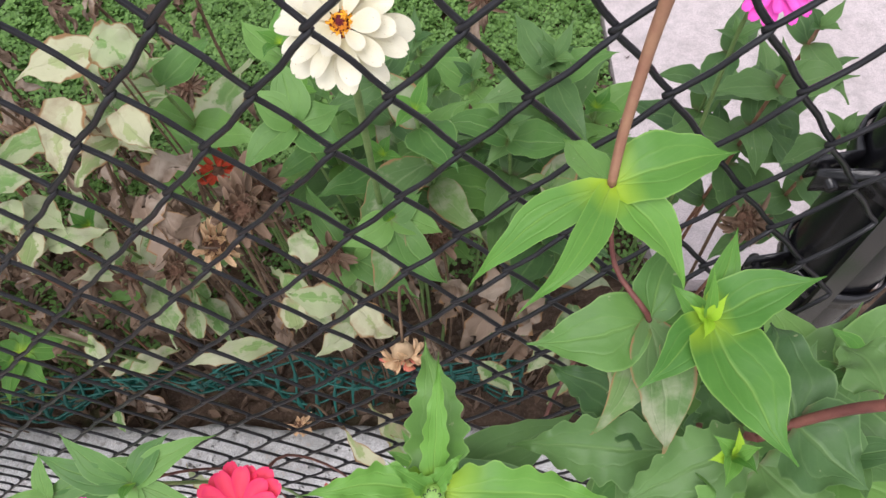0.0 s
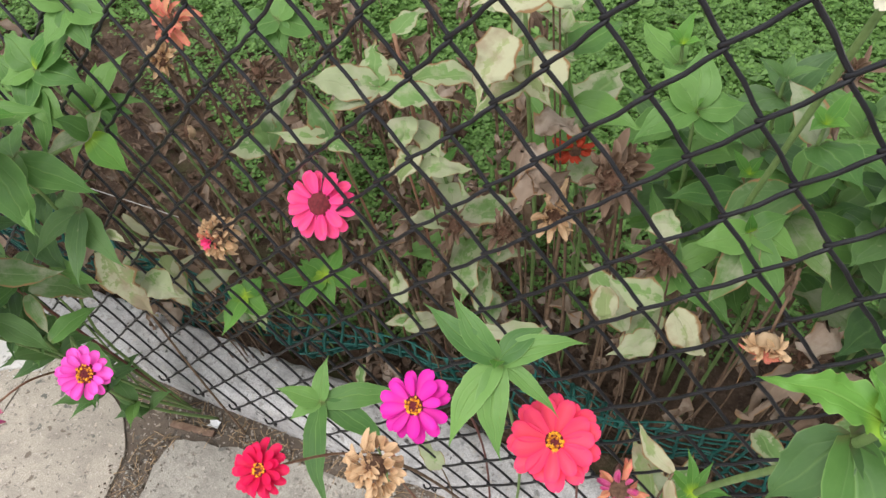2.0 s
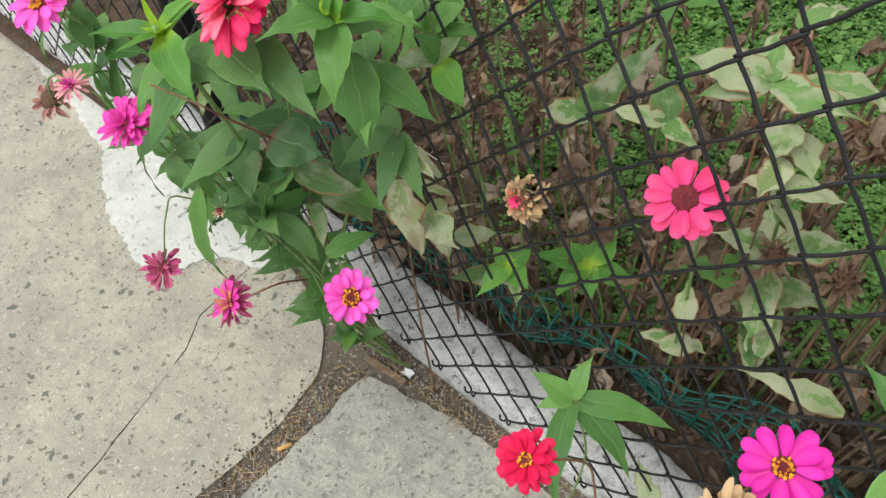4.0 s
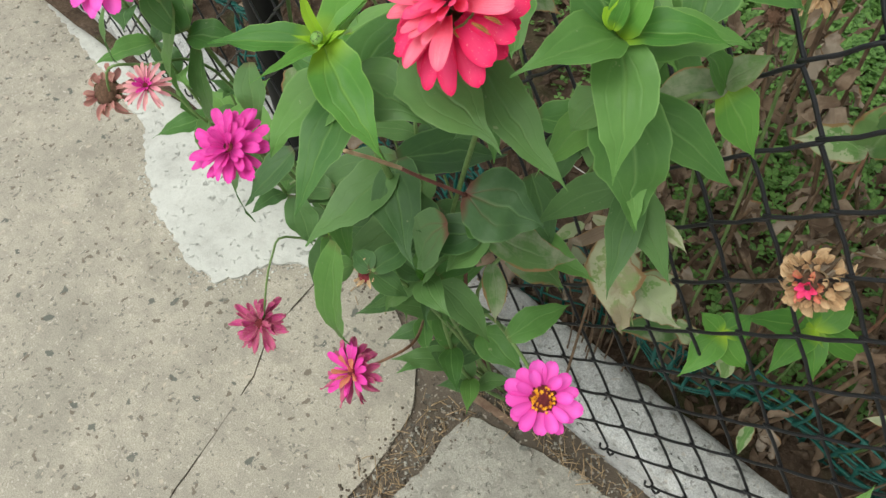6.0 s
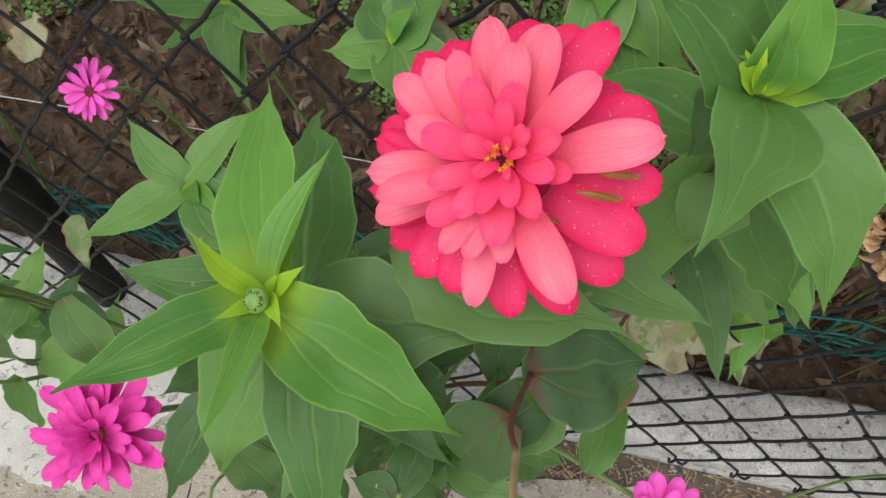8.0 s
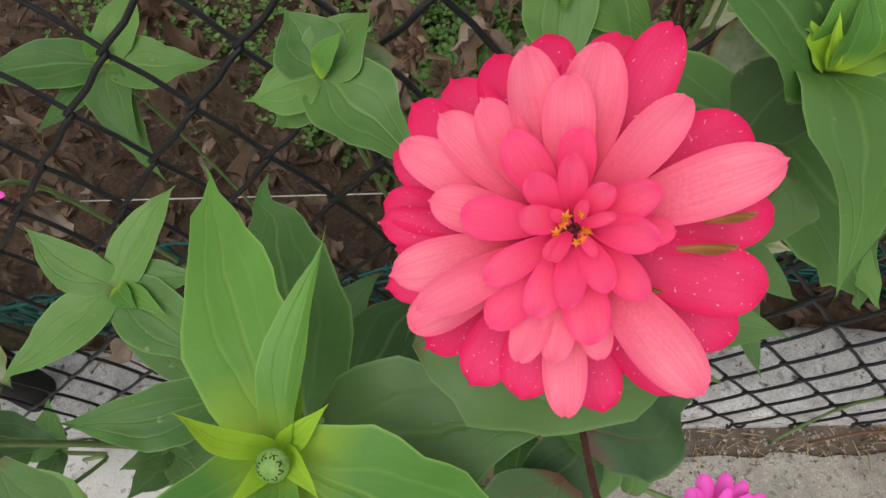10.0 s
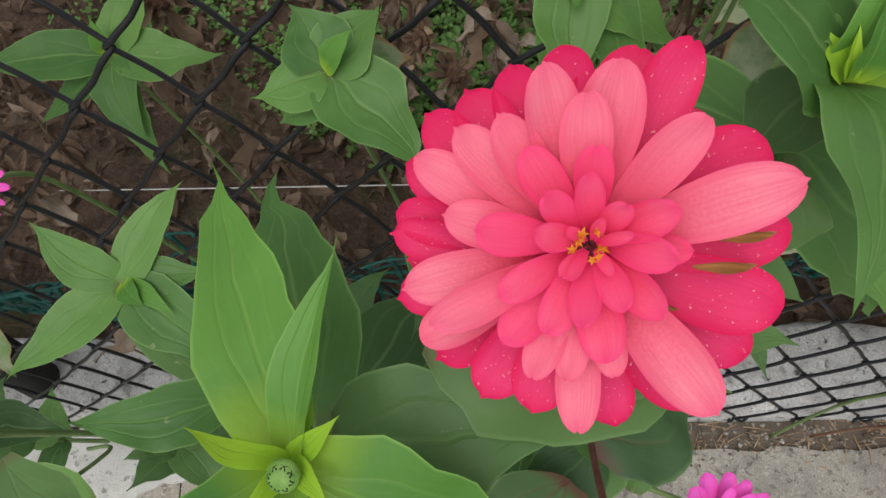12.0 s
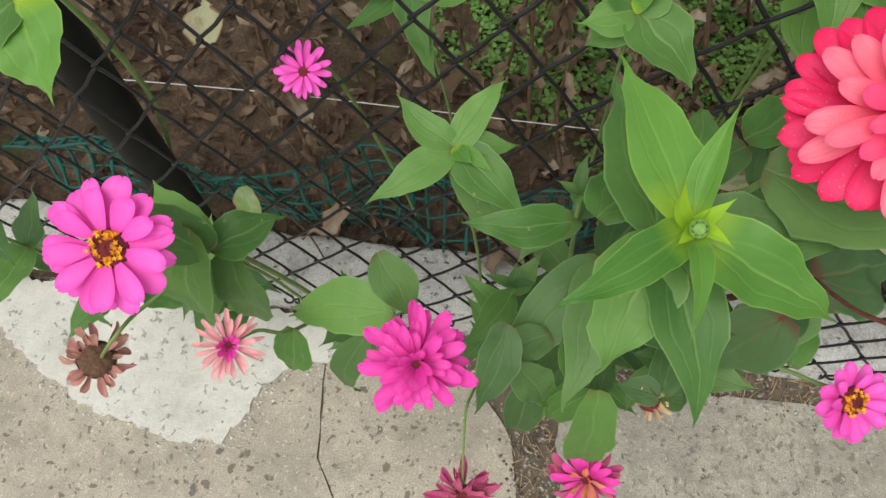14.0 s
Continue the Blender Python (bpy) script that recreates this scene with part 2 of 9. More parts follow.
VINYL = plain("black_vinyl", (0.006, 0.006, 0.008), (0.012, 0.012, 0.015), 50, 0.36, 0.12, 0.0006, 0.42)
DULL = plain("black_dull_paint", (0.006, 0.006, 0.007), (0.014, 0.013, 0.013), 30, 0.65, 0.15, 0.0008, 0.25)
PAINT = plain("black_gloss_paint", (0.006, 0.006, 0.008), (0.012, 0.012, 0.014), 30, 0.22, 0.08, 0.0006, 0.5)
NET = plain("green_plastic_net", (0.003, 0.060, 0.050), (0.008, 0.115, 0.092), 40, 0.5)
STRING = plain("pale_twine", (0.55, 0.53, 0.5), (0.7, 0.68, 0.66), 90, 0.8)
WOOD = plain("weathered_wood", (0.13, 0.075, 0.05), (0.26, 0.17, 0.12), 90, 0.85, 0.5)
SCRAP = plain("paper_scrap", (0.6, 0.6, 0.6), (0.75, 0.75, 0.75), 80, 0.8)
OCHRE = plain("withered_ochre", (0.22, 0.09, 0.025), (0.52, 0.24, 0.08), 200, 0.8)
AMBER = plain("cigarette_filter", (0.55, 0.3, 0.1), (0.62, 0.38, 0.16), 80, 0.8)


def concrete(name, a, b, stones, rough=0.9, stain=(0.2, 0.19, 0.18), wear=0.5, pits=0.0, grain=0.55):
    """Worn concrete: cement paste with dark and pale stones, stains at hand's width and fine sand."""
    m = Mat(name, rough, 0.3)
    o = m.coord()
    big, mid, fine = m.noise(5.5, 6, 0.62, o), m.noise(34, 6, 0.68, o), m.noise(420, 3, 0.7, o)
    c = m.mix(m.ramp(big, (0.34, 0.0), (0.66, 1.0)), a, b)
    c = m.mix(m.math("MULTIPLY", m.ramp(mid, (0.45, 0.0), (0.72, 1.0)), wear), c, stain)
    c = m.mix(m.math("MULTIPLY", m.ramp(m.noise(13, 7, 0.7, o), (0.52, 0.0), (0.68, 1.0)), wear * 0.7), c, m.mix(0.5, stain, (0.16, 0.14, 0.12)))
    c = m.mix(m.math("MULTIPLY", m.ramp(fine, (0.44, 0.0), (0.58, 1.0)), grain), c, m.mix(0.55, a, (0.10, 0.09, 0.08)))
    sand = m.noise(900, 2, 0.6, o)
    c = m.mix(m.math("MULTIPLY", m.ramp(sand, (0.55, 0.0), (0.66, 1.0)), 0.35), c, b)
    wob = m.mix(0.035, o, m.node("ShaderNodeTexNoise", 1, Vector=o, Scale=45.0, Detail=3.0))
    for scale, limit, keep, col in ((38, 0.21, 0.86, (0.11, 0.115, 0.105)), (70, 0.26, 0.80, (0.16, 0.13, 0.105)), (120, 0.30, 0.72, (0.20, 0.185, 0.16)), (85, 0.24, 0.88, (0.52, 0.44, 0.36)), (170, 0.30, 0.78, (0.54, 0.48, 0.42))):
        inside = m.ramp(m.voronoi(scale, "Distance", wob), (limit, 1.0), (limit + 0.07, 0.0))
        some = m.ramp(m.node("ShaderNodeSeparateColor", 0, Color=m.voronoi(scale, "Color", wob)), (keep, 0.0), (keep + 0.02, 1.0))
        c = m.mix(m.math("MULTIPLY", m.math("MULTIPLY", inside, some), stones), c, col)
    height = m.math("ADD", m.math("MULTIPLY", fine, 0.5), mid)
    if pits:
        holes = m.ramp(m.noise(75, 5, 0.7, o), (0.60, 0.0), (0.68, 1.0))
        c = m.mix(m.math("MULTIPLY", holes, pits), c, (0.11, 0.105, 0.10))
        height = m.math("SUBTRACT", height, m.math("MULTIPLY", holes, 1.2))
    m.colour(c)
    m.bump(height, 0.75, 0.003)
    return m.m


CONCRETE = concrete("pavement_concrete", (0.37, 0.334, 0.282), (0.55, 0.493, 0.410), 0.85, 0.9, (0.28, 0.245, 0.215), 0.6)
CONCRETE_GREY = concrete("pavement_concrete_grey", (0.345, 0.322, 0.28), (0.48, 0.45, 0.395), 0.6, 0.9, (0.235, 0.215, 0.19), 0.9, 0.35)
CEMENT = concrete("pale_cement_patch", (0.57, 0.56, 0.53), (0.69, 0.68, 0.645), 0.08, 0.85, (0.46, 0.44, 0.42), 0.5, 0.3, 0.16)
KERB = concrete("kerb_whitewashed", (0.50, 0.49, 0.485), (0.79, 0.78, 0.77), 0.45, 0.9, (0.17, 0.165, 0.16), 0.62, 1.0)
PATH_PINK = concrete("far_path_concrete", (0.55, 0.48, 0.48), (0.62, 0.55, 0.55), 0.1)
DUST = concrete("dusty_dirt", (0.10, 0.078, 0.058), (0.21, 0.165, 0.13), 0.6, 0.95, (0.10, 0.075, 0.058), 0.7, 0.5)


def soil_mat():
    m = Mat("soil_brown", 0.95, 0.2)
    o = m.coord()
    c = m.mix(m.ramp(m.noise(22, 6, 0.65, o), (0.3, 0.0), (0.7, 1.0)), (0.042, 0.027, 0.019), (0.13, 0.087, 0.061))
    c = m.mix(m.math("MULTIPLY", m.ramp(m.noise(160, 4, 0.7, o), (0.5, 0.0), (0.72, 1.0)), 0.6), c, (0.21, 0.155, 0.117))
    c = m.mix(m.math("MULTIPLY", m.ramp(m.noise(7, 4, 0.6, o), (0.55, 0.0), (0.7, 1.0)), 0.5), c, (0.05, 0.075, 0.02))
    m.colour(c)
    m.bump(m.noise(90, 6, 0.7, o), 0.8, 0.012)
    return m.m


SOIL = soil_mat()


# ---- mesh helpers ----
def mesh_of(name, verts, faces, mat, smooth=True, uvs=None):
    me = bpy.data.meshes.new(name)
    me.from_pydata([tuple(v) for v in verts], [], faces)
    if uvs is not None:
        layer = me.uv_layers.new(name="UVMap")
        idx = np.empty(len(me.loops), dtype=np.int32)
        me.loops.foreach_get("vertex_index", idx)
        layer.data.foreach_set("uv", np.asarray(uvs, dtype=np.float32)[idx].ravel())
    me.polygons.foreach_set("use_smooth", [smooth] * len(me.polygons))
    if isinstance(mat, (list, tuple)):
        for k in mat:
            me.materials.append(k)
    else:
        me.materials.append(mat)
    return me


def thing(name, base, label, category, group=""):
    """An Empty at the thing's base; its parts hang under it."""
    ob = new(name)
    ob.location, ob.empty_display_size = base, 0.05
    return tagged(ob, label, category, group)


def part(name, me, parent, label="", m=None):
    ob = new(name, me)
    ob.parent = parent
    if parent.type == "EMPTY":
        ob.matrix_parent_inverse = Matrix.Translation(-Vector(parent.location))
    if m is not None:
        ob.matrix_basis = m
    return tagged(ob, label)


def structure(name, me, label, category=""):
    return tagged(new(name, me), label, category or name.split("_")[0], kind="structure")


def grid_faces(rows, cols, closed=False, start=0):
    out = []
    for i in range(rows - 1):
        for j in range(cols if closed else cols - 1):
            k = (j + 1) % cols
            out.append((start + i * cols + j, start + i * cols + k, start + (i + 1) * cols + k, start + (i + 1) * cols + j))
    return out


def tube(points, radii, sides=8, cap=True):
    """Vertices and faces of a round bar along points."""
    pts = [Vector(p) for p in points]
    n = len(pts)
    radii = radii if isinstance(radii, (list, tuple)) else [radii] * n
    verts, up = [], None
    for i, p in enumerate(pts):
        d = (pts[min(i + 1, n - 1)] - pts[max(i - 1, 0)]).normalized()
        if up is None:
            up = d.orthogonal().normalized()
        up = (up - d * up.dot(d)).normalized()
        side = d.cross(up)
        for k in range(sides):
            a = 2 * math.pi * k / sides
            verts.append(p + (up * math.cos(a) + side * math.sin(a)) * radii[i])
    faces = grid_faces(n, sides, True)
    if cap:
        faces += [tuple(range(sides))[::-1], tuple(range((n - 1) * sides, n * sides))]
    return verts, faces


def joined(pieces):
    verts, faces = [], []
    for v, f in pieces:
        k = len(verts)
        verts += list(v)
        faces += [tuple(i + k for i in q) for q in f]
    return verts, faces


def stem_line(points, n=5):
    """A smooth line through the given points."""
    p = [Vector(q) for q in points]
    out = []
    for i in range(len(p) - 1):
        a, b, c, d = p[max(i - 1, 0)], p[i], p[i + 1], p[min(i + 2, len(p) - 1)]
        for k in range(n):
            t = k / n
            out.append(0.5 * (2 * b + (c - a) * t + (2 * a - 5 * b + 4 * c - d) * t * t + (3 * b - a - 3 * c + d) * t ** 3))
    return out + [p[-1]]


RNG = random.Random(7)


def add_stem(plant, points, r0=0.0035, r1=0.0025, mat=None, name="stem"):
    line = stem_line(points)
    k = len(line) - 1
    v, f = tube(line, [r0 + (r1 - r0) * i / k for i in range(k + 1)], 7)
    return part(name, mesh_of(name, v, f, mat or STEM), plant)


def leaf_grid(base, tip, width, arch=0.12, fold=0.25, wave=0.0, up=(0, -0.35, 1), curl=0.0, twist=0.0, rows=14, cols=7, crumple=0.0, rng=None):
    """An ovate leaf from base to tip. arch: how far it bows; fold: how far its halves rise; wave: ripple of the edge; curl: how far the tip rolls down."""
    r = rng or RNG
    b, t = Vector(base), Vector(tip)
    axis = t - b
    size = axis.length
    d = axis.normalized()
    side = d.cross(Vector(up))
    side = (side if side.length > 1e-4 else d.orthogonal()).normalized()
    nrm = side.cross(d).normalized()
    ph, verts, uvs = r.random() * 6.28, [], []
    off = Vector((r.random(), r.random(), r.random())) * 50
    sway = (r.random() - 0.5) * 0.16 * size
    for i in range(rows):
        v = i / (rows - 1)
        prof = (0.40 * (1 - v) ** 2 + math.sin(math.pi * min(1, v ** 0.74))) / 1.15 * (1 - 0.42 * v ** 3) * (1 - v ** 9) + 0.012
        hw = width * 0.5 * prof
        c = b + axis * v + nrm * (arch * size * 2 * v * (1 - v) - curl * size * v ** 3) + side * (sway * math.sin(math.pi * v))
        tw = twist * v
        s2 = side * math.cos(tw) + nrm * math.sin(tw)
        n2 = nrm * math.cos(tw) - side * math.sin(tw)
        for j in range(cols):
            u = 2 * j / (cols - 1) - 1
            edge = 1 + (0.9 if wave >= 0.14 else 0.5) * wave * math.sin(v * (44 if wave >= 0.14 else 26) + ph * 2 + (2.1 if u > 0 else 0)) * abs(u)
            lift = hw * fold * abs(u) ** 1.2 - hw * fold * 0.35 * u * u + wave * width * abs(u) ** 2 * math.sin(v * 17 + ph + (1.7 if u > 0 else 0))
            q = c + s2 * (u * hw * edge * math.cos(fold * 0.6)) + n2 * lift
            if crumple:
                q = q + noise.noise_vector(q * 55 + off) * (crumple * width * (0.4 + v)) + noise.noise_vector(q * 140 + off) * (crumple * 0.35 * width)
            verts.append(q)
            uvs.append((u * 0.5 + 0.5, v))
    return verts, uvs


LEAF_FACES = grid_faces(14, 7)
DRY_FACES = grid_faces(9, 6)


def add_leaf(plant, base, tip, width, mat=None, arch=0.12, fold=0.25, wave=0.02, up=(0, -0.35, 1), curl=0.0, twist=0.0, name="leaf", label=""):
    dry = mat in DRY_LEAVES
    if dry:
        v, uv = leaf_grid(base, tip, width, arch, fold, wave, up, curl, twist, 9, 6, 0.6)
    else:
        if wave >= 0.14:
            v, uv = leaf_grid(base, tip, width, arch, fold, wave, up, curl, twist, 40, 7, 0.05)
            return part(name, mesh_of(name, v, grid_faces(40, 7), mat or LEAF_MID, True, uv), plant, label)
        v, uv = leaf_grid(base, tip, width, arch, fold, wave, up, curl, twist, crumple=0.17 if mat in (LEAF_CREAM, LEAF_PALE) else 0.08)
    return part(name, mesh_of(name, v, DRY_FACES if dry else LEAF_FACES, mat or LEAF_MID, True, uv), plant, label)


def petal_mesh(name, mat, cup=0.25, bend=0.1, notch=0.04, wide=0.42, ripple=0.02, seed=0, roll=0.0):
    """A strap-shaped ray petal of length 1 along x, lying on z = 0."""
    r = random.Random(seed)
    rows, cols = 13, 7
    verts, uvs = [], []
    for i in range(rows):
        v = 1 - (1 - i / (rows - 1)) ** 1.45
        tip = max(0.0, (v - 0.60) / 0.40)
        hw = wide * 0.5 * (0.32 + 0.68 * math.sin(min(1.0, v * 1.4) * math.pi / 2)) * math.sqrt(max(0.0, 1 - 0.96 * tip ** 2.7))
        for j in range(cols):
            u = 2 * j / (cols - 1) - 1
            x = v - notch * math.exp(-(u * 3) ** 2) * tip
            z = cup * hw * abs(u) ** 1.8 - bend * v * v + ripple * math.sin(v * 7 + u * 2 + r.random() * 0.6) * v + 0.03 * v - roll * u * u * hw * v
            verts.append((x, u * hw, z))
            uvs.append((u * 0.5 + 0.5, v))
    return mesh_of(name, verts, grid_faces(rows, cols), mat, True, uvs)


def facing(normal, spin=0.0):
    """Turns z to the normal."""
    return Vector(normal).to_track_quat("Z", "Y").to_matrix().to_4x4() @ Matrix.Rotation(spin, 4, "Z")


def dome(radius, height, rings=6, sides=18, bumps=0.0, seed=1, depth=0.0):
    r = random.Random(seed)
    verts = []
    for i in range(rings + 1):
        a = math.pi / 2 * i / rings
        rr, z = radius * math.cos(a), height * math.sin(a)
        for k in range(sides):
            q = 1 + bumps * (r.random() - 0.5)
            b = 2 * math.pi * (k + 0.5 * (i % 2)) / sides
            verts.append((rr * q * math.cos(b), rr * q * math.sin(b), z * q - depth))
    return verts, grid_faces(rings + 1, sides, True) + [tuple(range(rings * sides, (rings + 1) * sides))]


def floret_mesh(size, mat):
    """A small open five-pointed floret."""
    v = [(0, 0, -size * 1.6), (0, 0, 0)]
    for j in range(10):
        b, q = 2 * math.pi * j / 10, size * (1.0 if j % 2 == 0 else 0.45)
        v.append((q * math.cos(b), q * math.sin(b), size * (0.45 if j % 2 == 0 else 0.1)))
    f = [(1, 2 + j, 2 + (j + 1) % 10) for j in range(10)] + [(0, 2 + (j + 1) % 10, 2 + j) for j in range(10)]
    return mesh_of("floret", v, f, mat, False)


def add_florets(head, radius, count, height, size, seed, mat=None):
    r = random.Random(seed)
    me = floret_mesh(size, mat or FLORET)
    for k in range(count):
        a = 2 * math.pi * k / count + r.uniform(-0.25, 0.25)
        q = radius * r.uniform(0.7, 1.15)
        m = Matrix.Translation((q * math.cos(a), q * math.sin(a), height * r.uniform(0.75, 1.2))) @ Euler((r.uniform(-0.6, 0.6), r.uniform(-0.6, 0.6), r.uniform(0, 6))).to_matrix().to_4x4()
        part("floret", me, head, "", m @ Matrix.Diagonal((*(3 * [r.uniform(0.7, 1.25)]), 1)))


def add_flower(plant, centre, normal, radius, rings, disc=0.24, disc_mat=None, floret=0, floret_mat=None, seed=1, name="flower_head", label="", calyx=True, dome_h=0.5, spin=0.0):
    """A zinnia head. rings: (count, length, width, rise in degrees, lift, material, bend, cup, start) from the outside in, lengths as shares of the radius."""
    r = random.Random(seed)
    base = Matrix.Translation(centre) @ facing(normal, spin)
    v, f = dome(radius * disc, radius * disc * dome_h, 6, 16, 0.16, seed)
    head = part(name, mesh_of(name, v, f, disc_mat or DISC_DARK), plant, label, base)
    if calyx:
        v, f = dome(radius * max(disc, 0.2) * 1.12, radius * 0.5, 6, 14, 0.1, seed)
        v = [(q[0], q[1], -q[2] + 0.0) for q in v]
        part("calyx", mesh_of("calyx", v, [q[::-1] for q in f], STEM_DRY if rings[0][5] in (P_DRY, P_DRYPINK, P_BROWN) else STEM), head)
    for n, (count, length, width, rise, lift, mat, bend, cup, start) in enumerate(rings):
        messy = 1.35 if mat is P_MAG else 3.2 if mat in (P_DRY, P_DRYPINK, P_BROWN, P_RUST, P_FADE, P_SPENT) else 1.0
        shapes = [petal_mesh("petal", mat, cup * r.uniform(0.7, 1.3), bend * r.uniform(0.6, 1.4) * (r.uniform(-0.6, 2.2) if messy > 1 else 1), 0.04, width / length * r.uniform(0.85, 1.1), 0.025 * messy, seed * 10 + n * 3 + k) for k in range(5)]
        for k in range(count):
            a = 2 * math.pi * (k + 0.5 * (n % 2)) / count + r.uniform(-0.12, 0.12) * messy
            size = radius * length * (r.uniform(0.88, 1.07) if messy == 1 else r.uniform(0.6, 1.12))
            m = (Matrix.Rotation(a, 4, "Z") @ Matrix.Translation((radius * start, 0, radius * lift))
                 @ Matrix.Rotation(-radians(rise + r.uniform(-7, 7) * messy), 4, "Y") @ Matrix.Rotation(r.uniform(-0.22, 0.22) * messy, 4, "X") @ Matrix.Diagonal((size, size * r.uniform(0.9, 1.1), size, 1)))
            part("petal", shapes[(k * 3 + n) % 5], head, "", m)
    if floret:
        add_florets(head, radius * disc * 0.8, floret, radius * disc * dome_h * 1.1, radius * 0.058, seed, floret_mat)
        if floret > 11:
            add_florets(head, radius * disc * 0.52, floret - 5, radius * disc * dome_h * 1.25, radius * 0.045, seed + 1, floret_mat or FLORET_DEEP)
    return head

# ---- the ground, pavement and kerb ----
def rough_outline(corners, step=0.03, jitter=0.004, seed=1):
    """A closed outline through corners with an uneven edge."""
    r = random.Random(seed)
    out = []
    for (x0, y0), (x1, y1) in zip(corners, corners[1:] + corners[:1]):
        n = max(1, min(60, int(math.hypot(x1 - x0, y1 - y0) / step)))
        for k in range(n):
            t = k / n
            x, y = x0 + (x1 - x0) * t, y0 + (y1 - y0) * t
            w = noise.noise_vector((x * 24, y * 24, seed)) * jitter * 1.6
            out.append((x + w.x + r.uniform(-jitter, jitter) * 0.6, y + w.y + r.uniform(-jitter, jitter) * 0.6))
    return out


def slab_mesh(name, outline, top, bottom, mat, bevel=0.006):
    """A flat piece with a worn, rounded rim."""
    bm = bmesh.new()
    face = bm.faces.new([bm.verts.new((x, y, top)) for x, y in outline])
    face.normal_update()
    if face.normal.z < 0:
        face.normal_flip()
    res = bmesh.ops.inset_region(bm, faces=[face], thickness=bevel, depth=0.0)
    rim = [v for v in bm.verts if v not in face.verts]
    for v in rim:
        v.co.z -= bevel * 0.7
    edges = [e for e in bm.edges if e.is_boundary]
    ext = bmesh.ops.extrude_edge_only(bm, edges=edges)
    for v in ext["geom"]:
        if isinstance(v, bmesh.types.BMVert):
            v.co.z = bottom
    bmesh.ops.triangulate(bm, faces=[f for f in bm.faces if len(f.verts) > 4])
    bmesh.ops.recalc_face_normals(bm, faces=bm.faces)
    me = bpy.data.meshes.new(name)
    bm.to_mesh(me)
    bm.free()
    me.materials.append(mat)
    return me


def sheet(name, x0, x1, y0, y1, nx, ny, height, mat, far=0.0):
    even = lambda a, b, n: [a + (b - a) * k / n for k in range(n + 1)]
    xs = [x0 - far * k / 12 for k in range(12, 0, -1)] + even(x0, x1, nx) + [x1 + far * k / 12 for k in range(1, 13)] if far else even(x0, x1, nx)
    ys = even(y0, y1, ny)
    if far:
        ys = [y0 - far * k / 8 for k in range(8, 0, -1)] + ys if y0 < 0 else ys + [y1 + far * k / 8 for k in range(1, 9)]
    nx, ny = len(xs) - 1, len(ys) - 1
    verts = [(x, y, 0) for y in ys for x in xs]
    verts = [(x, y, height(x, y)) for x, y, _ in verts]
    return mesh_of(name, verts, grid_faces(ny + 1, nx + 1), mat)


structure("ground", sheet("ground", -150, 150, -150, 150, 8, 8, lambda x, y: -0.05, SOIL), "bare brown earth reaching to the horizon")


def bed_height(x, y):
    return 0.035 + 0.025 * noise.noise((x * 4, y * 4, 0)) + 0.012 * noise.noise((x * 17, y * 17, 3)) + 0.03 * min(1, max(0, y - 0.5))


structure("soil_bed", sheet("soil_bed", -3.2, 2.2, 0.37, 3.4, 150, 90, bed_height, SOIL, 5.0), "damp brown soil of the flower bed behind the kerb", "soil")
structure("soil_seam", sheet("soil_seam", -3.2, 2.2, -1.6, 0.46, 120, 60, lambda x, y: -0.005 + 0.005 * noise.noise((x * 20, y * 20, 1)), DUST, 5.0), "dry dirt packed into the pavement's joint", "soil")

pavement = tagged(new("pavement"), "worn concrete pavement of broken slabs beside the kerb", "pavement", kind="structure")
SLAB_LEFT = [(-8.2, 0.74), (-8.2, -6.6), (-0.95, -6.6), (-0.95, -1.6), (-0.96, -0.5), (-1.062, -0.34), (-1.095, -0.15), (-1.152, 0.08), (-1.189, 0.142), (-1.20, 0.25), (-1.202, 0.34)]
SLAB_MID = [(-1.2, 0.34), (-1.198, 0.25), (-1.187, 0.141), (-1.150, 0.079), (-1.093, -0.15), (-1.06, -0.34), (-0.958, -0.5), (-0.935, -0.22), (-0.912, -0.02), (-0.906, 0.10), (-0.920, 0.19), (-0.940, 0.222), (-0.985, 0.270), (-1.08, 0.315)]
SLAB_RIGHT = [(-0.875, -6.6), (7.2, -6.6), (7.2, -0.19), (2.2, 0.10), (0.3, 0.225), (-0.2, 0.255), (-0.45, 0.272), (-0.62, 0.283), (-0.735, 0.270), (-0.845, 0.250), (-0.857, 0.225), (-0.856, 0.06), (-0.868, -0.3)]
part("slab", slab_mesh("slab", rough_outline(SLAB_LEFT, 0.02, 0.0016, 1), 0.0, -0.045, CONCRETE, 0.0022), pavement, "pinkish concrete slab with exposed dark pebbles")
part("slab", slab_mesh("slab", rough_outline(SLAB_MID, 0.014, 0.0016, 2), 0.0, -0.045, CONCRETE, 0.0022), pavement, "cracked-off corner of pinkish concrete slab")
part("slab", slab_mesh("slab", rough_outline(SLAB_RIGHT, 0.014, 0.0042, 3), 0.002, -0.045, CONCRETE_GREY, 0.005), pavement, "smoother grey concrete slab")
PATCH = [(-2.2, 0.385), (-1.83, 0.318), (-1.72, 0.290), (-1.64, 0.235), (-1.57, 0.195), (-1.456, 0.160), (-1.40, 0.147), (-1.325, 0.153), (-1.295, 0.215), (-1.255, 0.262), (-1.175, 0.292), (-1.165, 0.318), (-1.22, 0.350), (-1.5, 0.366), (-1.7, 0.378), (-2.2, 0.408)]
part("cement_patch", slab_mesh("cement_patch", rough_outline(PATCH, 0.008, 0.0062, 4), 0.005, -0.003, CEMENT, 0.0022), pavement, "smear of pale grey cement on the slab")


def kerb_line(x):
    """Where the kerb's face stands: the kerb runs slightly askew."""
    return 0.308 - 0.06 * (x + 0.46)


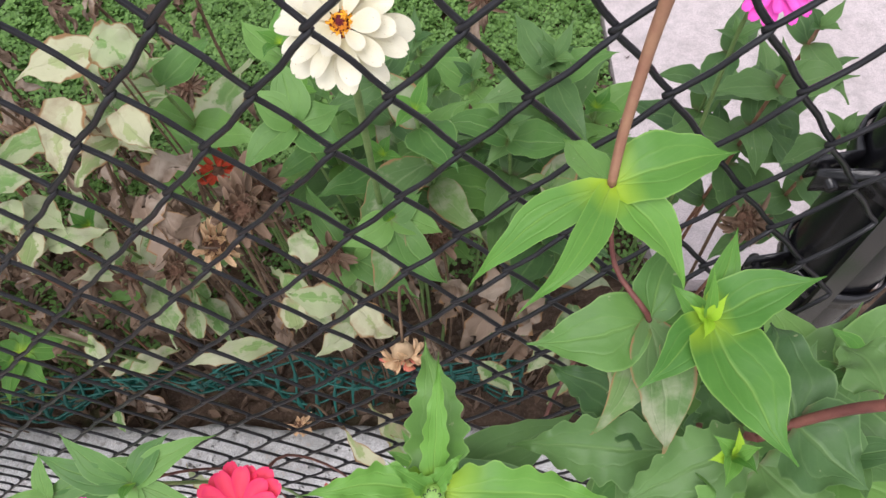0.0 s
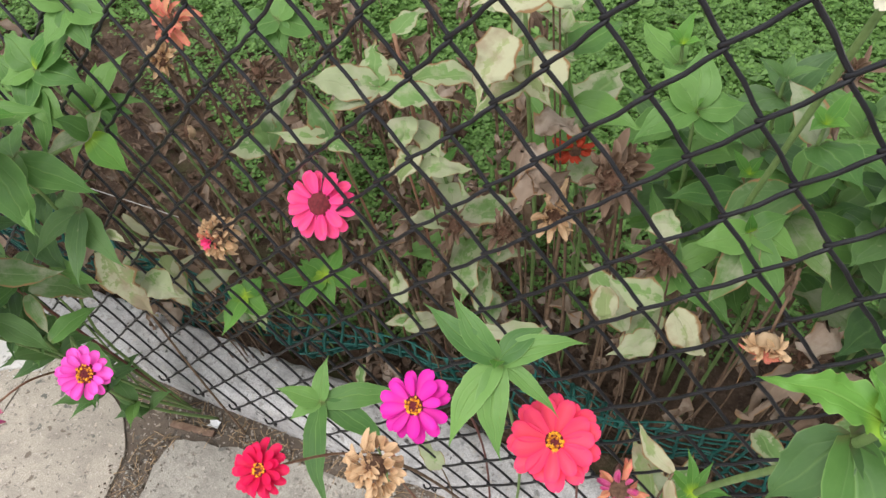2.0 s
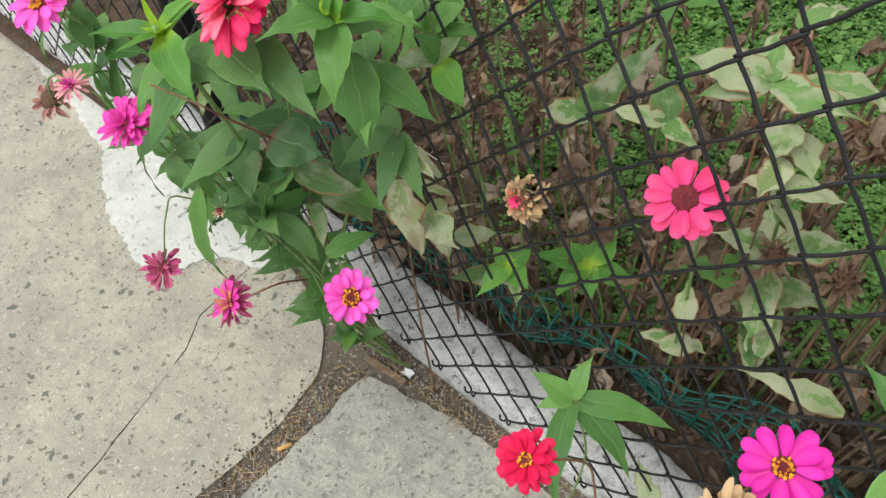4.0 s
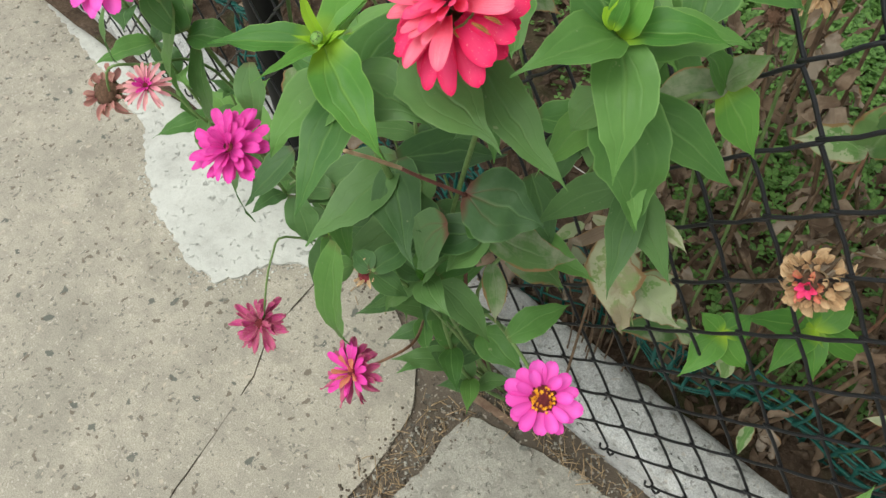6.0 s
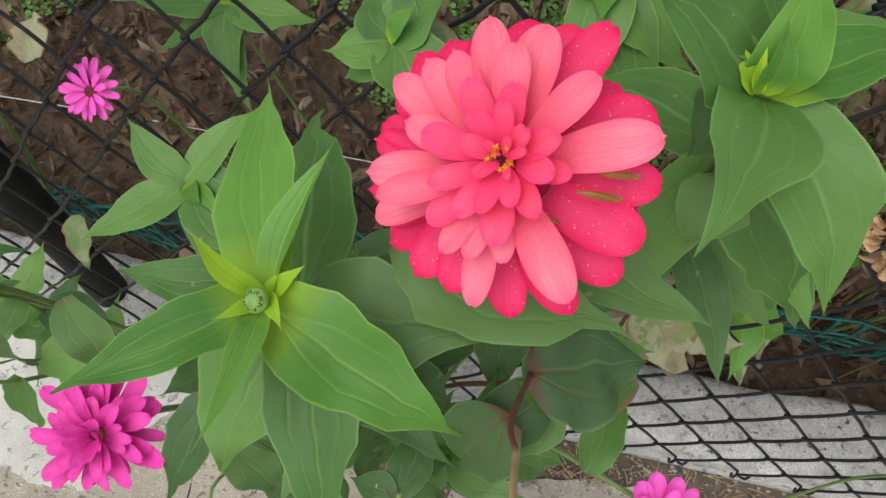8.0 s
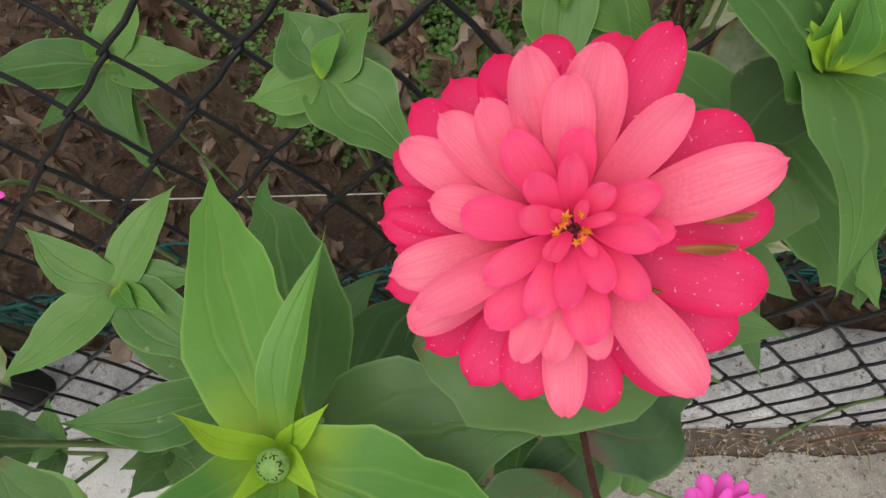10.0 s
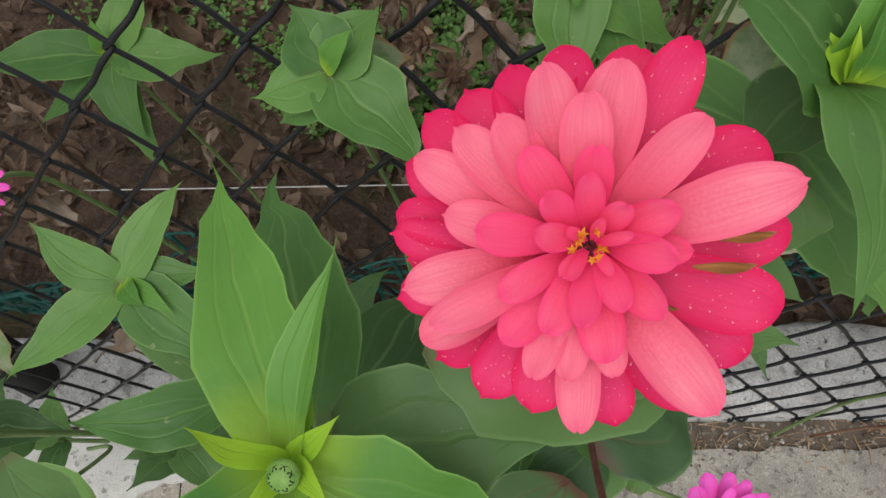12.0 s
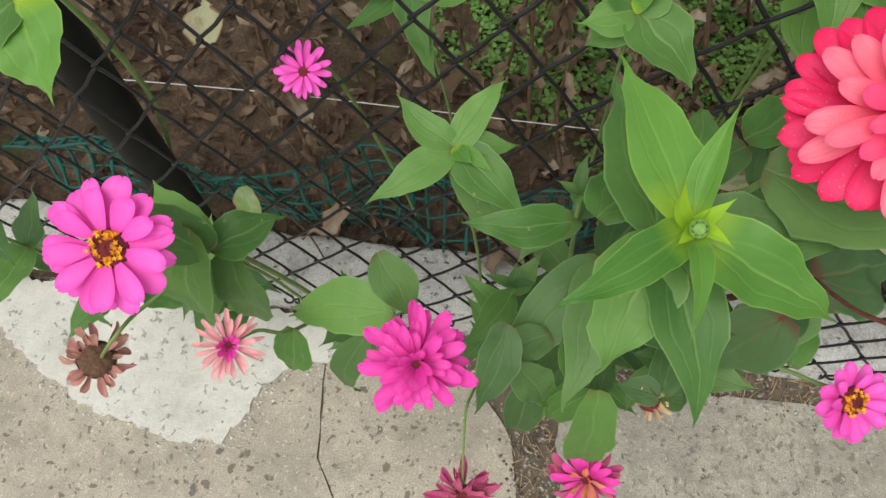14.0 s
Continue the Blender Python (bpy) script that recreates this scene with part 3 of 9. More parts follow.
def kerb_mesh():
    prof = [(0.002, -0.05), (0.0, 0.055), (0.002, 0.070), (0.008, 0.079), (0.025, 0.082), (0.05, 0.083), (0.075, 0.082), (0.094, 0.078), (0.103, 0.066), (0.106, -0.05)]
    verts, n = [], 420
    for i in range(n + 1):
        x = -3.2 + 5.4 * i / n
        x = -8.2 if i == 0 else 7.2 if i == n else x
        for k, (y, z) in enumerate(prof):
            w = 0.004 * noise.noise((x * 9, k * 0.35, 0)) + 0.0025 * noise.noise((x * 40, k * 0.9, 5))
            verts.append((x, kerb_line(x) + y + w * (1.6 if k > 6 else 1.0) + (0.012 * max(0, noise.noise((x * 6, 9, 9))) * -1 if k > 6 else 0), z + (w if 1 < k < 9 else 0)))
    return mesh_of("kerb", verts, grid_faces(n + 1, len(prof)), KERB)


structure("kerb", kerb_mesh(), "low concrete kerb with worn whitewash under the fence")
structure("path", slab_mesh("path", rough_outline([(0.36, 0.62), (2.2, 0.5), (7.2, 0.2), (7.2, 8.4), (0.36, 8.4)], 0.1, 0.01, 6), 0.09, -0.02, PATH_PINK, 0.01), "pale pinkish concrete path beyond the bed")


# ---- the fence ----
LOW = -23


def blend(k):
    """0 in the upper rows of knots, 1 in the lowest."""
    return min(1.0, max(0.0, -(k + 4) / 19))


def fence_y(x, s):
    """How far out the mesh stands at x: it follows the posts above, the kerb below, and sags outwards between."""
    q = max(x, -0.9)
    upper = 0.2663 - 0.0386 * q + 0.106 * q * q
    return upper * (1 - s) + (0.294 - 0.0546 * (x + 0.45)) * s - (0.0187 + 0.0169 * (q + 0.5)) * 4 * s * (1 - s)


def knot(i, k):
    """A knot of the mesh: column i, row k. The lowest rows are pushed together and so run wider."""
    s, w, q = blend(k), min(1.0, max(0.0, -(k + 11) / 4)), max(i, -45)
    u = s ** 2.64
    x = (0.0079 + 0.03248 * i + 0.0013 * k) * (1 - u) + (0.0252 + 0.03602 * i) * u
    z = (1.0388 + 0.0416 * k - 0.0016 * q) * (1 - w) + (0.0528 - 0.00143 * q + 0.04453 * (k + 23)) * w + 0.1013 * s * (1 - s)
    j = noise.noise_vector((x * 30, z * 30, 7)) * 0.0016
    return Vector((x + j.x, fence_y(x, s) + 0.003 * noise.noise((x * 3, z * 3, 2)), z + j.z))


fence = thing("chain_link_fence", (-1.0, 0.30, 0.13), "black vinyl-coated chain-link fence with bare lower barbs over the kerb", "fence")
WIRE_R = 0.00175


def wire_mesh(i):
    """One zigzag wire between two columns of knots, hooked round its neighbours; it climbs to the right in front and to the left behind."""
    rows = [(i if (i + k) % 2 == 0 else i + 1, k) for k in range(LOW, 7)]
    at = [knot(c, k) for c, k in rows]
    pts = []
    for n, (c, k) in enumerate(rows):
        p, out = at[n], 1 if c > i else -1
        for m in (n - 1, n + 1):
            if m == n + 1:
                pts.append(p + Vector((out * WIRE_R * 1.05, 0, 0)))
            if 0 <= m < len(at):
                d = (at[m] - p).normalized()
                depth = -out * WIRE_R if m > n else out * WIRE_R
                near = [p + d * g + Vector((out * WIRE_R * h, -depth * v, 0)) for g, h, v in ((0.0045, 0.70, 0.75), (0.013, 0.28, 1.1))]
                pts += near if m > n else near[::-1]
                if m > n:
                    bow = Vector((0.0008, 0, 0.0005 if out > 0 else -0.0010))
                    pts.append(p.lerp(at[m], 0.5) + bow + Vector((0, -depth, 0)))
    s = 1 if i % 2 else -1
    x0, y0, z0 = pts[0]
    tail = [(x0 + s * 0.012, y0 - 0.004, z0 + 0.010), (x0 + s * 0.010, y0 - 0.005, z0 - 0.001), (x0 + s * 0.004, y0 - 0.002, z0 - 0.004)]
    v, f = tube(stem_line(tail + pts[1:], 2), WIRE_R, 6)
    return mesh_of("wire", v, f, VINYL)


for i in range(-98, 8):
    part("wire", wire_mesh(i), fence)


def bar(p0, p1, radius, mat, name, parent, label="", sides=20):
    p0, p1 = Vector(p0), Vector(p1)
    d = (p1 - p0).normalized()
    b = radius * 0.12
    v, f = tube([p0, p0 + d * b, p1 - d * b, p1], [radius - b, radius, radius, radius - b], sides)
    return part(name, mesh_of(name, v, f, mat), parent, label)


post = thing("fence_post", (-1.350, 0.400, 0.03), "round black-painted steel fence post standing in the kerb", "fence post", "fence posts")
bar((-1.360, 0.400, 0.03), (-1.330, 0.400, 1.30), 0.024, DULL, "pole", post)
end_post = thing("fence_post", (-3.75, 0.50, 0.03), "round black-painted steel fence post standing in the kerb", "fence post", "fence posts")
bar((-3.75, 0.50, 0.03), (-3.75, 0.50, 1.30), 0.030, DULL, "pole", end_post)
gate_post = thing("fence_post", (0.325, 0.325, 0.03), "thick glossy black end post with clamp bands holding the mesh", "fence post", "fence posts")
bar((0.325, 0.325, 0.03), (0.325, 0.325, 1.30), 0.039, PAINT, "pole", gate_post)
hinge_post = thing("gate_post", (0.468, 0.327, 0.03), "round black-painted steel gate post", "fence post")
bar((0.468, 0.327, 0.03), (0.466, 0.327, 1.30), 0.035, DULL, "pole", hinge_post)


def band(z, name="clamp_band"):
    """A steel strap round the end post with its bolted ear."""
    x, y, r = 0.325, 0.325, 0.0415
    pts = []
    for k in range(25):
        a = radians(200) + radians(340) * k / 24
        pts.append((x + r * math.cos(a), y + r * math.sin(a)))
    pts = [(x - r - 0.036, y - 0.012)] + pts + [(x - r - 0.036, y - 0.004)]
    verts, h = [], 0.011
    for px, py in pts:
        verts += [(px, py, z - h), (px, py, z + h)]
    me = mesh_of(name, verts, grid_faces(len(pts), 2), PAINT)
    ob = part(name, me, gate_post)
    mod = ob.modifiers.new("thickness", "SOLIDIFY")
    mod.thickness = 0.003
    bolt = part("bolt", mesh_of("bolt", *tube([(x - r - 0.026, y - 0.022, z), (x - r - 0.026, y + 0.006, z)], 0.0045, 6), PAINT), ob)
    return ob


for height in (1.02, 0.84, 0.70):
    band(height)


def collar(thing_, x, y, z, r):
    """A flat sleeve with rolled rims round a post."""
    ring = [(r, -0.012), (r + 0.004, -0.0125), (r + 0.0045, -0.010), (r + 0.003, -0.006), (r + 0.003, 0.006), (r + 0.0045, 0.010), (r + 0.004, 0.0125), (r, 0.012)]
    v = [(x + q * math.cos(a), y + q * math.sin(a), z + h) for q, h in ring for a in (2 * math.pi * n / 28 for n in range(28))]
    part("collar", mesh_of("collar", v, grid_faces(len(ring), 28, True), PAINT), thing_)


collar(gate_post, 0.325, 0.325, 0.53, 0.039)
collar(hinge_post, 0.467, 0.327, 0.40, 0.035)
flat = [(0.272, 0.268), (0.290, 0.268), (0.290, 0.272), (0.272, 0.272)]
v = [(x, y, z) for z in (0.12, 1.25) for x, y in flat]
part("tension_bar", mesh_of("tension_bar", v, [(3, 2, 1, 0), (4, 5, 6, 7), (0, 1, 5, 4), (1, 2, 6, 5), (2, 3, 7, 6), (3, 0, 4, 7)], PAINT, False), gate_post, "flat steel tension bar")


# ---- plants ----
def shoot(plant, points, nodes, size, width, mats, seed, first=0.25, spread=62, droop=0.18, r0=0.0032, r1=0.0018, stem_mat=None, top=True, fold=0.25, turn=None):
    """A zinnia stem with opposite pairs of leaves, each pair turned a quarter against the last, and a tuft of young leaves on top."""
    r = random.Random(seed)
    line = stem_line(points, 8)
    add_stem(plant, points, r0, r1, stem_mat)
    spin = r.uniform(0, math.pi) if turn is None else turn
    for k in range(nodes):
        t = first + (1.0 - first) * k / max(1, nodes - 0.4 if top else nodes - 1)
        i = min(len(line) - 2, int(t * (len(line) - 1)))
        p, d = line[i], (line[i + 1] - line[i]).normalized()
        u = d.orthogonal().normalized()
        w = d.cross(u)
        a = spin + k * math.pi / 2 + r.uniform(-0.25, 0.25)
        grow = size * (0.72 + 0.5 * math.sin(math.pi * min(1, 0.25 + 0.75 * k / max(1, nodes))))
        for s in (0, math.pi):
            out = u * math.cos(a + s) + w * math.sin(a + s)
            sp = radians(spread + r.uniform(-12, 12))
            length = grow * r.uniform(0.82, 1.12)
            tip = p + (d * math.cos(sp) + out * math.sin(sp)) * length + Vector((0, 0, -droop * length * r.uniform(0.5, 1.5)))
            add_leaf(plant, p, tip, width * length / size * r.uniform(0.9, 1.12), r.choice(mats), r.uniform(0.08, 0.2), fold * r.uniform(0.6, 1.3), 0.03, tuple(d + Vector((0, 0, 0.6))), r.uniform(0.0, 0.12), r.uniform(-0.25, 0.25))
    if top:
        p, d = line[-1], (line[-1] - line[-2]).normalized()
        u = d.orthogonal().normalized()
        w = d.cross(u)
        for k in range(4):
            a = spin + k * math.pi / 2 + 0.4
            out = u * math.cos(a) + w * math.sin(a)
            length = size * (0.42 if k % 2 else 0.3)
            add_leaf(plant, p, p + (d * 0.6 + out * 0.8) * length, width * 0.36, LEAF_BRIGHT if mats[0] in (LEAF_MID, LEAF_BRIGHT) else mats[0], 0.1, 0.5, 0.02, tuple(d))


def dead_plant(root, top, count, seed, mats=(0,), head=True, label="dead brown zinnia with shrivelled leaves hanging on its stalk"):
    """A dried-up zinnia: a bare stalk, crumpled leaves that hang from it, and a shrivelled head."""
    r = random.Random(seed)
    p = thing("dead_zinnia", root, label, "plant", "dead plants behind the fence")
    a, b = Vector(root), Vector(top)
    mid = a.lerp(b, 0.5) + Vector((r.uniform(-0.04, 0.04), r.uniform(-0.04, 0.04), 0))
    pts = [a, mid, b]
    add_stem(p, pts, 0.0035, 0.0025, STEM_DEAD)
    line = stem_line(pts, 8)
    kinds = (LEAF_DEAD, LEAF_TAN, LEAF_PALE, LEAF_CREAM)
    for k in range(count):
        q = line[r.randrange(2, len(line))]
        ang = r.uniform(0, 6.28)
        size = r.uniform(0.04, 0.078)
        tip = q + Vector((math.cos(ang) * size * 0.55, math.sin(ang) * size * 0.55, -size * r.uniform(0.35, 0.95)))
        add_leaf(p, q, tip, size * r.uniform(0.22, 0.42), kinds[r.choice(mats)], r.uniform(0.0, 0.3), r.uniform(0.5, 1.3), r.uniform(0.1, 0.24), (math.cos(ang), math.sin(ang), 0.6), r.uniform(0, 0.25), r.uniform(-1.2, 1.2))
    if head:
        add_flower(p, b, (r.uniform(-0.6, 0.6), -0.5, r.uniform(0.2, 1)), 0.026, [(13, 0.6, 0.28, 35, -0.1, P_BROWN, 0.7, 0.9, 0.34), (11, 0.55, 0.24, 65, 0.05, P_BROWN, 0.5, 0.9, 0.25)], 0.42, DISC_BROWN, 0, None, seed, "seed_head", "shrivelled brown seed head")
    return p


def star_bud(plant, centre, normal, radius):
    """A closed flower bud: overlapping green scales with dark rims."""
    base = Matrix.Translation(centre) @ facing(normal)
    v, f = dome(radius, radius * 0.8, 6, 14, 0.04)
    bud = part("bud", mesh_of("bud", v, f, DISC_GREEN), plant, "tight green flower bud with dark-rimmed scales", base)
    for k in range(8):
        a = 2 * math.pi * k / 8 + 0.2
        m = Matrix.Rotation(a, 4, "Z") @ Matrix.Translation((radius * 0.5, 0, radius * 0.62)) @ Matrix.Rotation(0.7, 4, "Y")
        arc = [Vector((radius * 0.34 * math.cos(b), radius * 0.34 * math.sin(b), 0)) for b in (radians(x) for x in range(-100, 101, 25))]
        part("bud_scale", mesh_of("bud_scale", *tube([m @ q for q in arc], radius * 0.055, 5), BUD_LINE), bud)
    return bud


BLOOM_R, BLOOM_SPIN = 0.0392, 7.5
BLOOM_SAG = facing((-0.20, -0.58, 0.79), radians(BLOOM_SPIN)).to_3x3().inverted() @ Vector((-0.0055, -0.0042, -0.0022))


def bloom_petal(head, azimuth, reach, width, tier, mat, seed, twist=0.0, cup=None):
    """One petal of the double bloom. reach and width as shares of its radius; tier 0 lies at the back, 5 stands round the middle."""
    r = random.Random(seed)
    rise, lift, start = -12 + 11.5 * tier + r.uniform(-4, 4), -0.20 + 0.082 * tier, max(0.03, 0.30 - 0.05 * tier)
    length = max(0.1, (reach - start) / max(0.35, math.cos(radians(rise))))
    bend = 0.15 - 0.02 * tier
    me = petal_mesh("petal", mat, r.uniform(0.05, 0.5) if cup is None else cup, bend * r.uniform(0.6, 1.4), r.uniform(-0.04, 0.02), width / length, 0.025, seed, r.uniform(0, 0.2))
    size = BLOOM_R * length
    m = (Matrix.Translation(BLOOM_SAG * max(0.0, 1 - tier / 4.5)) @ Matrix.Rotation(radians(azimuth), 4, "Z") @ Matrix.Translation((BLOOM_R * start, 0, BLOOM_R * lift))
         @ Matrix.Rotation(-radians(rise), 4, "Y") @ Matrix.Rotation(twist + r.uniform(-0.12, 0.12), 4, "X") @ Matrix.Diagonal((size, size, size, 1)))
    part("petal", me, head, "", m)


def add_big_bloom(plant, centre):
    """A full double head: deep pink petals at the back, loose pale coral ones before them, small rose ones round the middle."""
    base = Matrix.Translation(centre) @ facing((-0.20, -0.58, 0.79), radians(BLOOM_SPIN)) @ Matrix.Translation((0, 0, -0.009))
    v, f = dome(BLOOM_R * 0.10, BLOOM_R * 0.24, 6, 12, 0.2, 3)
    head = part("flower_head", mesh_of("flower_head", v, f, DISC_DARK), plant, "large double coral-pink bloom with browned specks", base)
    v, f = dome(BLOOM_R * 0.34, BLOOM_R * 0.5, 6, 14, 0.1, 3)
    part("calyx", mesh_of("calyx", [(q[0], q[1], -q[2]) for q in v], [q[::-1] for q in f], STEM), head)
    back = [(34, 1.05, 0.40, 1.2), (10, 1.03, 0.30, 1.2), (349, 1.03, 0.34, 1.3), (334, 1.06, 0.30, 0.4), (312, 1.05, 0.28, 0.6), (66, 1.15, 0.27, 1.2), (77, 1.08, 0.31, 0.4), (97, 1.09, 0.29, 0.3),
            (114, 1.04, 0.26, 0.4), (128, 1.01, 0.30, 0.5), (142, 1.06, 0.27, 0.4), (157, 1.02, 0.25, 0.3), (173, 0.99, 0.23, 0.5), (181, 0.99, 0.22, 0.9), (190, 0.92, 0.24, 0.4), (201, 0.98, 0.26, 0.4)]
    back += [(225, 0.98, 0.27, 0.4), (244, 0.95, 0.28, 1.1), (261, 0.89, 0.28, 1.0), (288, 0.99, 0.28, 0.6), (306, 0.94, 0.25, 0.3), (50, 0.98, 0.28, 0.2), (22, 0.95, 0.26, 0.2), (0, 0.94, 0.25, 0.2), (214, 0.93, 0.25, 0.1), (274, 0.86, 0.25, 0.2), (150, 0.93, 0.24, 0.1), (87, 0.95, 0.26, 0.1)]
    pale = [(54, 0.90, 0.25, 2.8), (25, 1.12, 0.33, 2.4), (83, 0.99, 0.33, 2.5), (105, 0.97, 0.28, 2.7), (94, 0.78, 0.26, 3.4), (125, 0.80, 0.25, 2.9), (139, 0.91, 0.26, 2.5), (154, 1.00, 0.26, 2.2), (169, 0.73, 0.25, 2.8),
            (197, 0.96, 0.28, 2.6), (210, 0.85, 0.23, 3.1), (215, 1.02, 0.27, 1.8), (254, 0.71, 0.20, 2.9), (269, 0.67, 0.19, 3.0), (290, 0.68, 0.19, 3.0), (275, 1.00, 0.24, 2.2), (316, 1.05, 0.32, 2.6)]
    rose = [(124, 0.62, 0.23, 3.6), (173, 0.58, 0.24, 3.7), (213, 0.51, 0.18, 4.1), (235, 0.67, 0.24, 3.2), (249, 0.48, 0.20, 4.4), (270, 0.39, 0.17, 4.6), (286, 0.59, 0.25, 3.8), (307, 0.35, 0.17, 4.8), (326, 0.50, 0.20, 4.1),
            (2, 0.43, 0.20, 4.5), (6, 0.53, 0.18, 3.7), (34, 0.48, 0.20, 4.4), (90, 0.55, 0.20, 3.9), (95, 0.40, 0.15, 4.7), (132, 0.37, 0.17, 4.7), (58, 0.31, 0.14, 5.0), (165, 0.29, 0.16, 5.0), (228, 0.20, 0.10, 5.3)]
    for n, (kind, mat) in enumerate(((back, P_BIG_OUT), (pale, P_BIG), (rose, P_BIG_IN))):
        for k, (azimuth, reach, width, tier) in enumerate(kind):
            bloom_petal(head, azimuth, reach * (1.08, 0.97, 0.93)[n], width * (1.2, 1.02, 0.98)[n], tier, mat, 100 + n * 40 + k)
    for k, (azimuth, reach) in enumerate(((30, 0.22), (75, 0.17), (140, 0.15), (240, 0.17), (320, 0.16))):
        bloom_petal(head, azimuth, reach, 0.07, 5.4, P_BIG_IN, 260 + k)
    add_florets(head, BLOOM_R * 0.08, 9, BLOOM_R * 0.29, BLOOM_R * 0.034, 4, FLORET_DEEP)
    for k, (azimuth, q, turn, size) in enumerate(((6, 0.63, 0.1, 0.26), (-9, 0.52, 0.25, 0.30), (-42, 0.42, 0.5, 0.16))):
        me = petal_mesh("withered_petal", OCHRE, 1.6, 0.3, 0.1, 0.2, 0.14, 300 + k, 0.2)
        m = Matrix.Rotation(radians(azimuth), 4, "Z") @ Matrix.Translation((BLOOM_R * q, 0, BLOOM_R * 0.10)) @ Matrix.Rotation(turn, 4, "Z") @ Matrix.Rotation(radians(-8), 4, "Y") @ Matrix.Diagonal((*(3 * [BLOOM_R * size]), 1))
        part("withered_petal", me, head, "shrivelled ochre petal", m)


p = thing("zinnia_plant", (-0.880, 0.315, -0.010), "tall zinnia with a bright green star-shaped bud above dark leaves", "plant")
add_stem(p, [(-0.880, 0.315, -0.010), (-0.895, 0.250, 0.350), (-0.868, 0.162, 0.665), (-0.864, 0.136, 0.777)], 0.0035, 0.0025, STEM)
star_bud(p, (-0.864, 0.130, 0.787), (-0.1, -0.5, 0.85), 0.0042)
add_leaf(p, (-0.865, 0.135, 0.778), (-0.893, 0.227, 0.773), 0.031, LEAF_BRIGHT, 0.1, 0.55, 0.04, (0.000, -0.500, 0.800))
add_leaf(p, (-0.865, 0.135, 0.778), (-0.849, 0.182, 0.805), 0.016, LEAF_BRIGHT, 0.05, 0.8, 0.02, (-0.500, -0.600, 0.600))
add_leaf(p, (-0.865, 0.135, 0.778), (-0.876, 0.134, 0.819), 0.008, BRACT, -0.1, 0.4, 0.01, (0, -0.35, 1))
add_leaf(p, (-0.865, 0.135, 0.778), (-0.921, 0.093, 0.777), 0.021, LEAF_BRIGHT, 0.18, 0.6, 0.07, (0, -0.35, 1))
add_leaf(p, (-0.865, 0.135, 0.778), (-0.868, 0.083, 0.785), 0.011, LEAF_BRIGHT, 0.16, 0.6, 0.04, (0, -0.35, 1))
add_leaf(p, (-0.865, 0.135, 0.778), (-0.798, 0.108, 0.749), 0.034, LEAF_BRIGHT, 0.16, 0.5, 0.06, (0, -0.35, 1))
add_leaf(p, (-0.865, 0.135, 0.778), (-0.852, 0.120, 0.791), 0.007, BRACT, 0.1, 0.6, 0.02, (0, -0.35, 1))
add_leaf(p, (-0.865, 0.135, 0.778), (-0.850, 0.142, 0.793), 0.007, BRACT, 0.1, 0.6, 0.02, (0, -0.35, 1))
add_leaf(p, (-0.865, 0.135, 0.778), (-0.876, 0.140, 0.792), 0.006, BRACT, 0.1, 0.6, 0.02, (0, -0.35, 1))
add_leaf(p, (-0.865, 0.135, 0.778), (-0.874, 0.120, 0.791), 0.006, BRACT, 0.1, 0.6, 0.02, (0, -0.35, 1))
add_leaf(p, (-0.868, 0.152, 0.735), (-0.846, 0.069, 0.694), 0.036, LEAF_MID, 0.2, 0.25, 0.02, (0, -0.35, 1))
add_leaf(p, (-0.868, 0.152, 0.735), (-0.894, 0.089, 0.704), 0.044, LEAF_MID, 0.2, 0.3, 0.04, (0, -0.35, 1), 0.1, 0.2)
add_leaf(p, (-0.868, 0.152, 0.735), (-0.888, 0.252, 0.725), 0.042, LEAF_MID, 0.15, 0.25, 0.02, (0, -0.35, 1))
add_leaf(p, (-0.860, 0.147, 0.750), (-0.791, 0.145, 0.752), 0.042, LEAF_DARK, 0.1, 0.25, 0.02, (0, -0.35, 1))
add_leaf(p, (-0.879, 0.192, 0.615), (-0.810, 0.135, 0.590), 0.042, LEAF_DARK, 0.12, 0.25, 0.02, (0, -0.35, 1))
add_leaf(p, (-0.879, 0.192, 0.615), (-0.949, 0.122, 0.565), 0.042, LEAF_DARK, 0.12, 0.25, 0.02, (0, -0.35, 1))
add_leaf(p, (-0.879, 0.192, 0.615), (-0.899, 0.100, 0.580), 0.042, LEAF_DARK, 0.12, 0.25, 0.02, (0, -0.35, 1))
add_leaf(p, (-0.879, 0.192, 0.615), (-0.829, 0.272, 0.585), 0.042, LEAF_DARK, 0.12, 0.25, 0.02, (0, -0.35, 1))
add_leaf(p, (-0.884, 0.232, 0.505), (-0.814, 0.142, 0.475), 0.042, LEAF_DARK, 0.12, 0.25, 0.02, (0, -0.35, 1))
add_leaf(p, (-0.884, 0.232, 0.505), (-0.964, 0.182, 0.455), 0.042, LEAF_DARK, 0.12, 0.25, 0.02, (0, -0.35, 1))
add_leaf(p, (-0.884, 0.232, 0.505), (-0.924, 0.122, 0.475), 0.042, LEAF_DARK, 0.12, 0.25, 0.02, (0, -0.35, 1))
add_leaf(p, (-0.884, 0.232, 0.505), (-0.804, 0.252, 0.475), 0.042, LEAF_DARK, 0.12, 0.25, 0.02, (0, -0.35, 1))
p = thing("zinnia_plant", (-0.800, 0.310, -0.010), "tall zinnia bearing a large double coral-pink bloom", "plant")
add_stem(p, [(-0.870, 0.315, -0.010), (-0.875, 0.240, 0.400), (-0.799, 0.202, 0.730), (-0.792, 0.169, 0.820)], 0.0024, 0.0018, STEM)
BIG_AT = (-0.794, 0.162, 0.830)
add_big_bloom(p, BIG_AT)
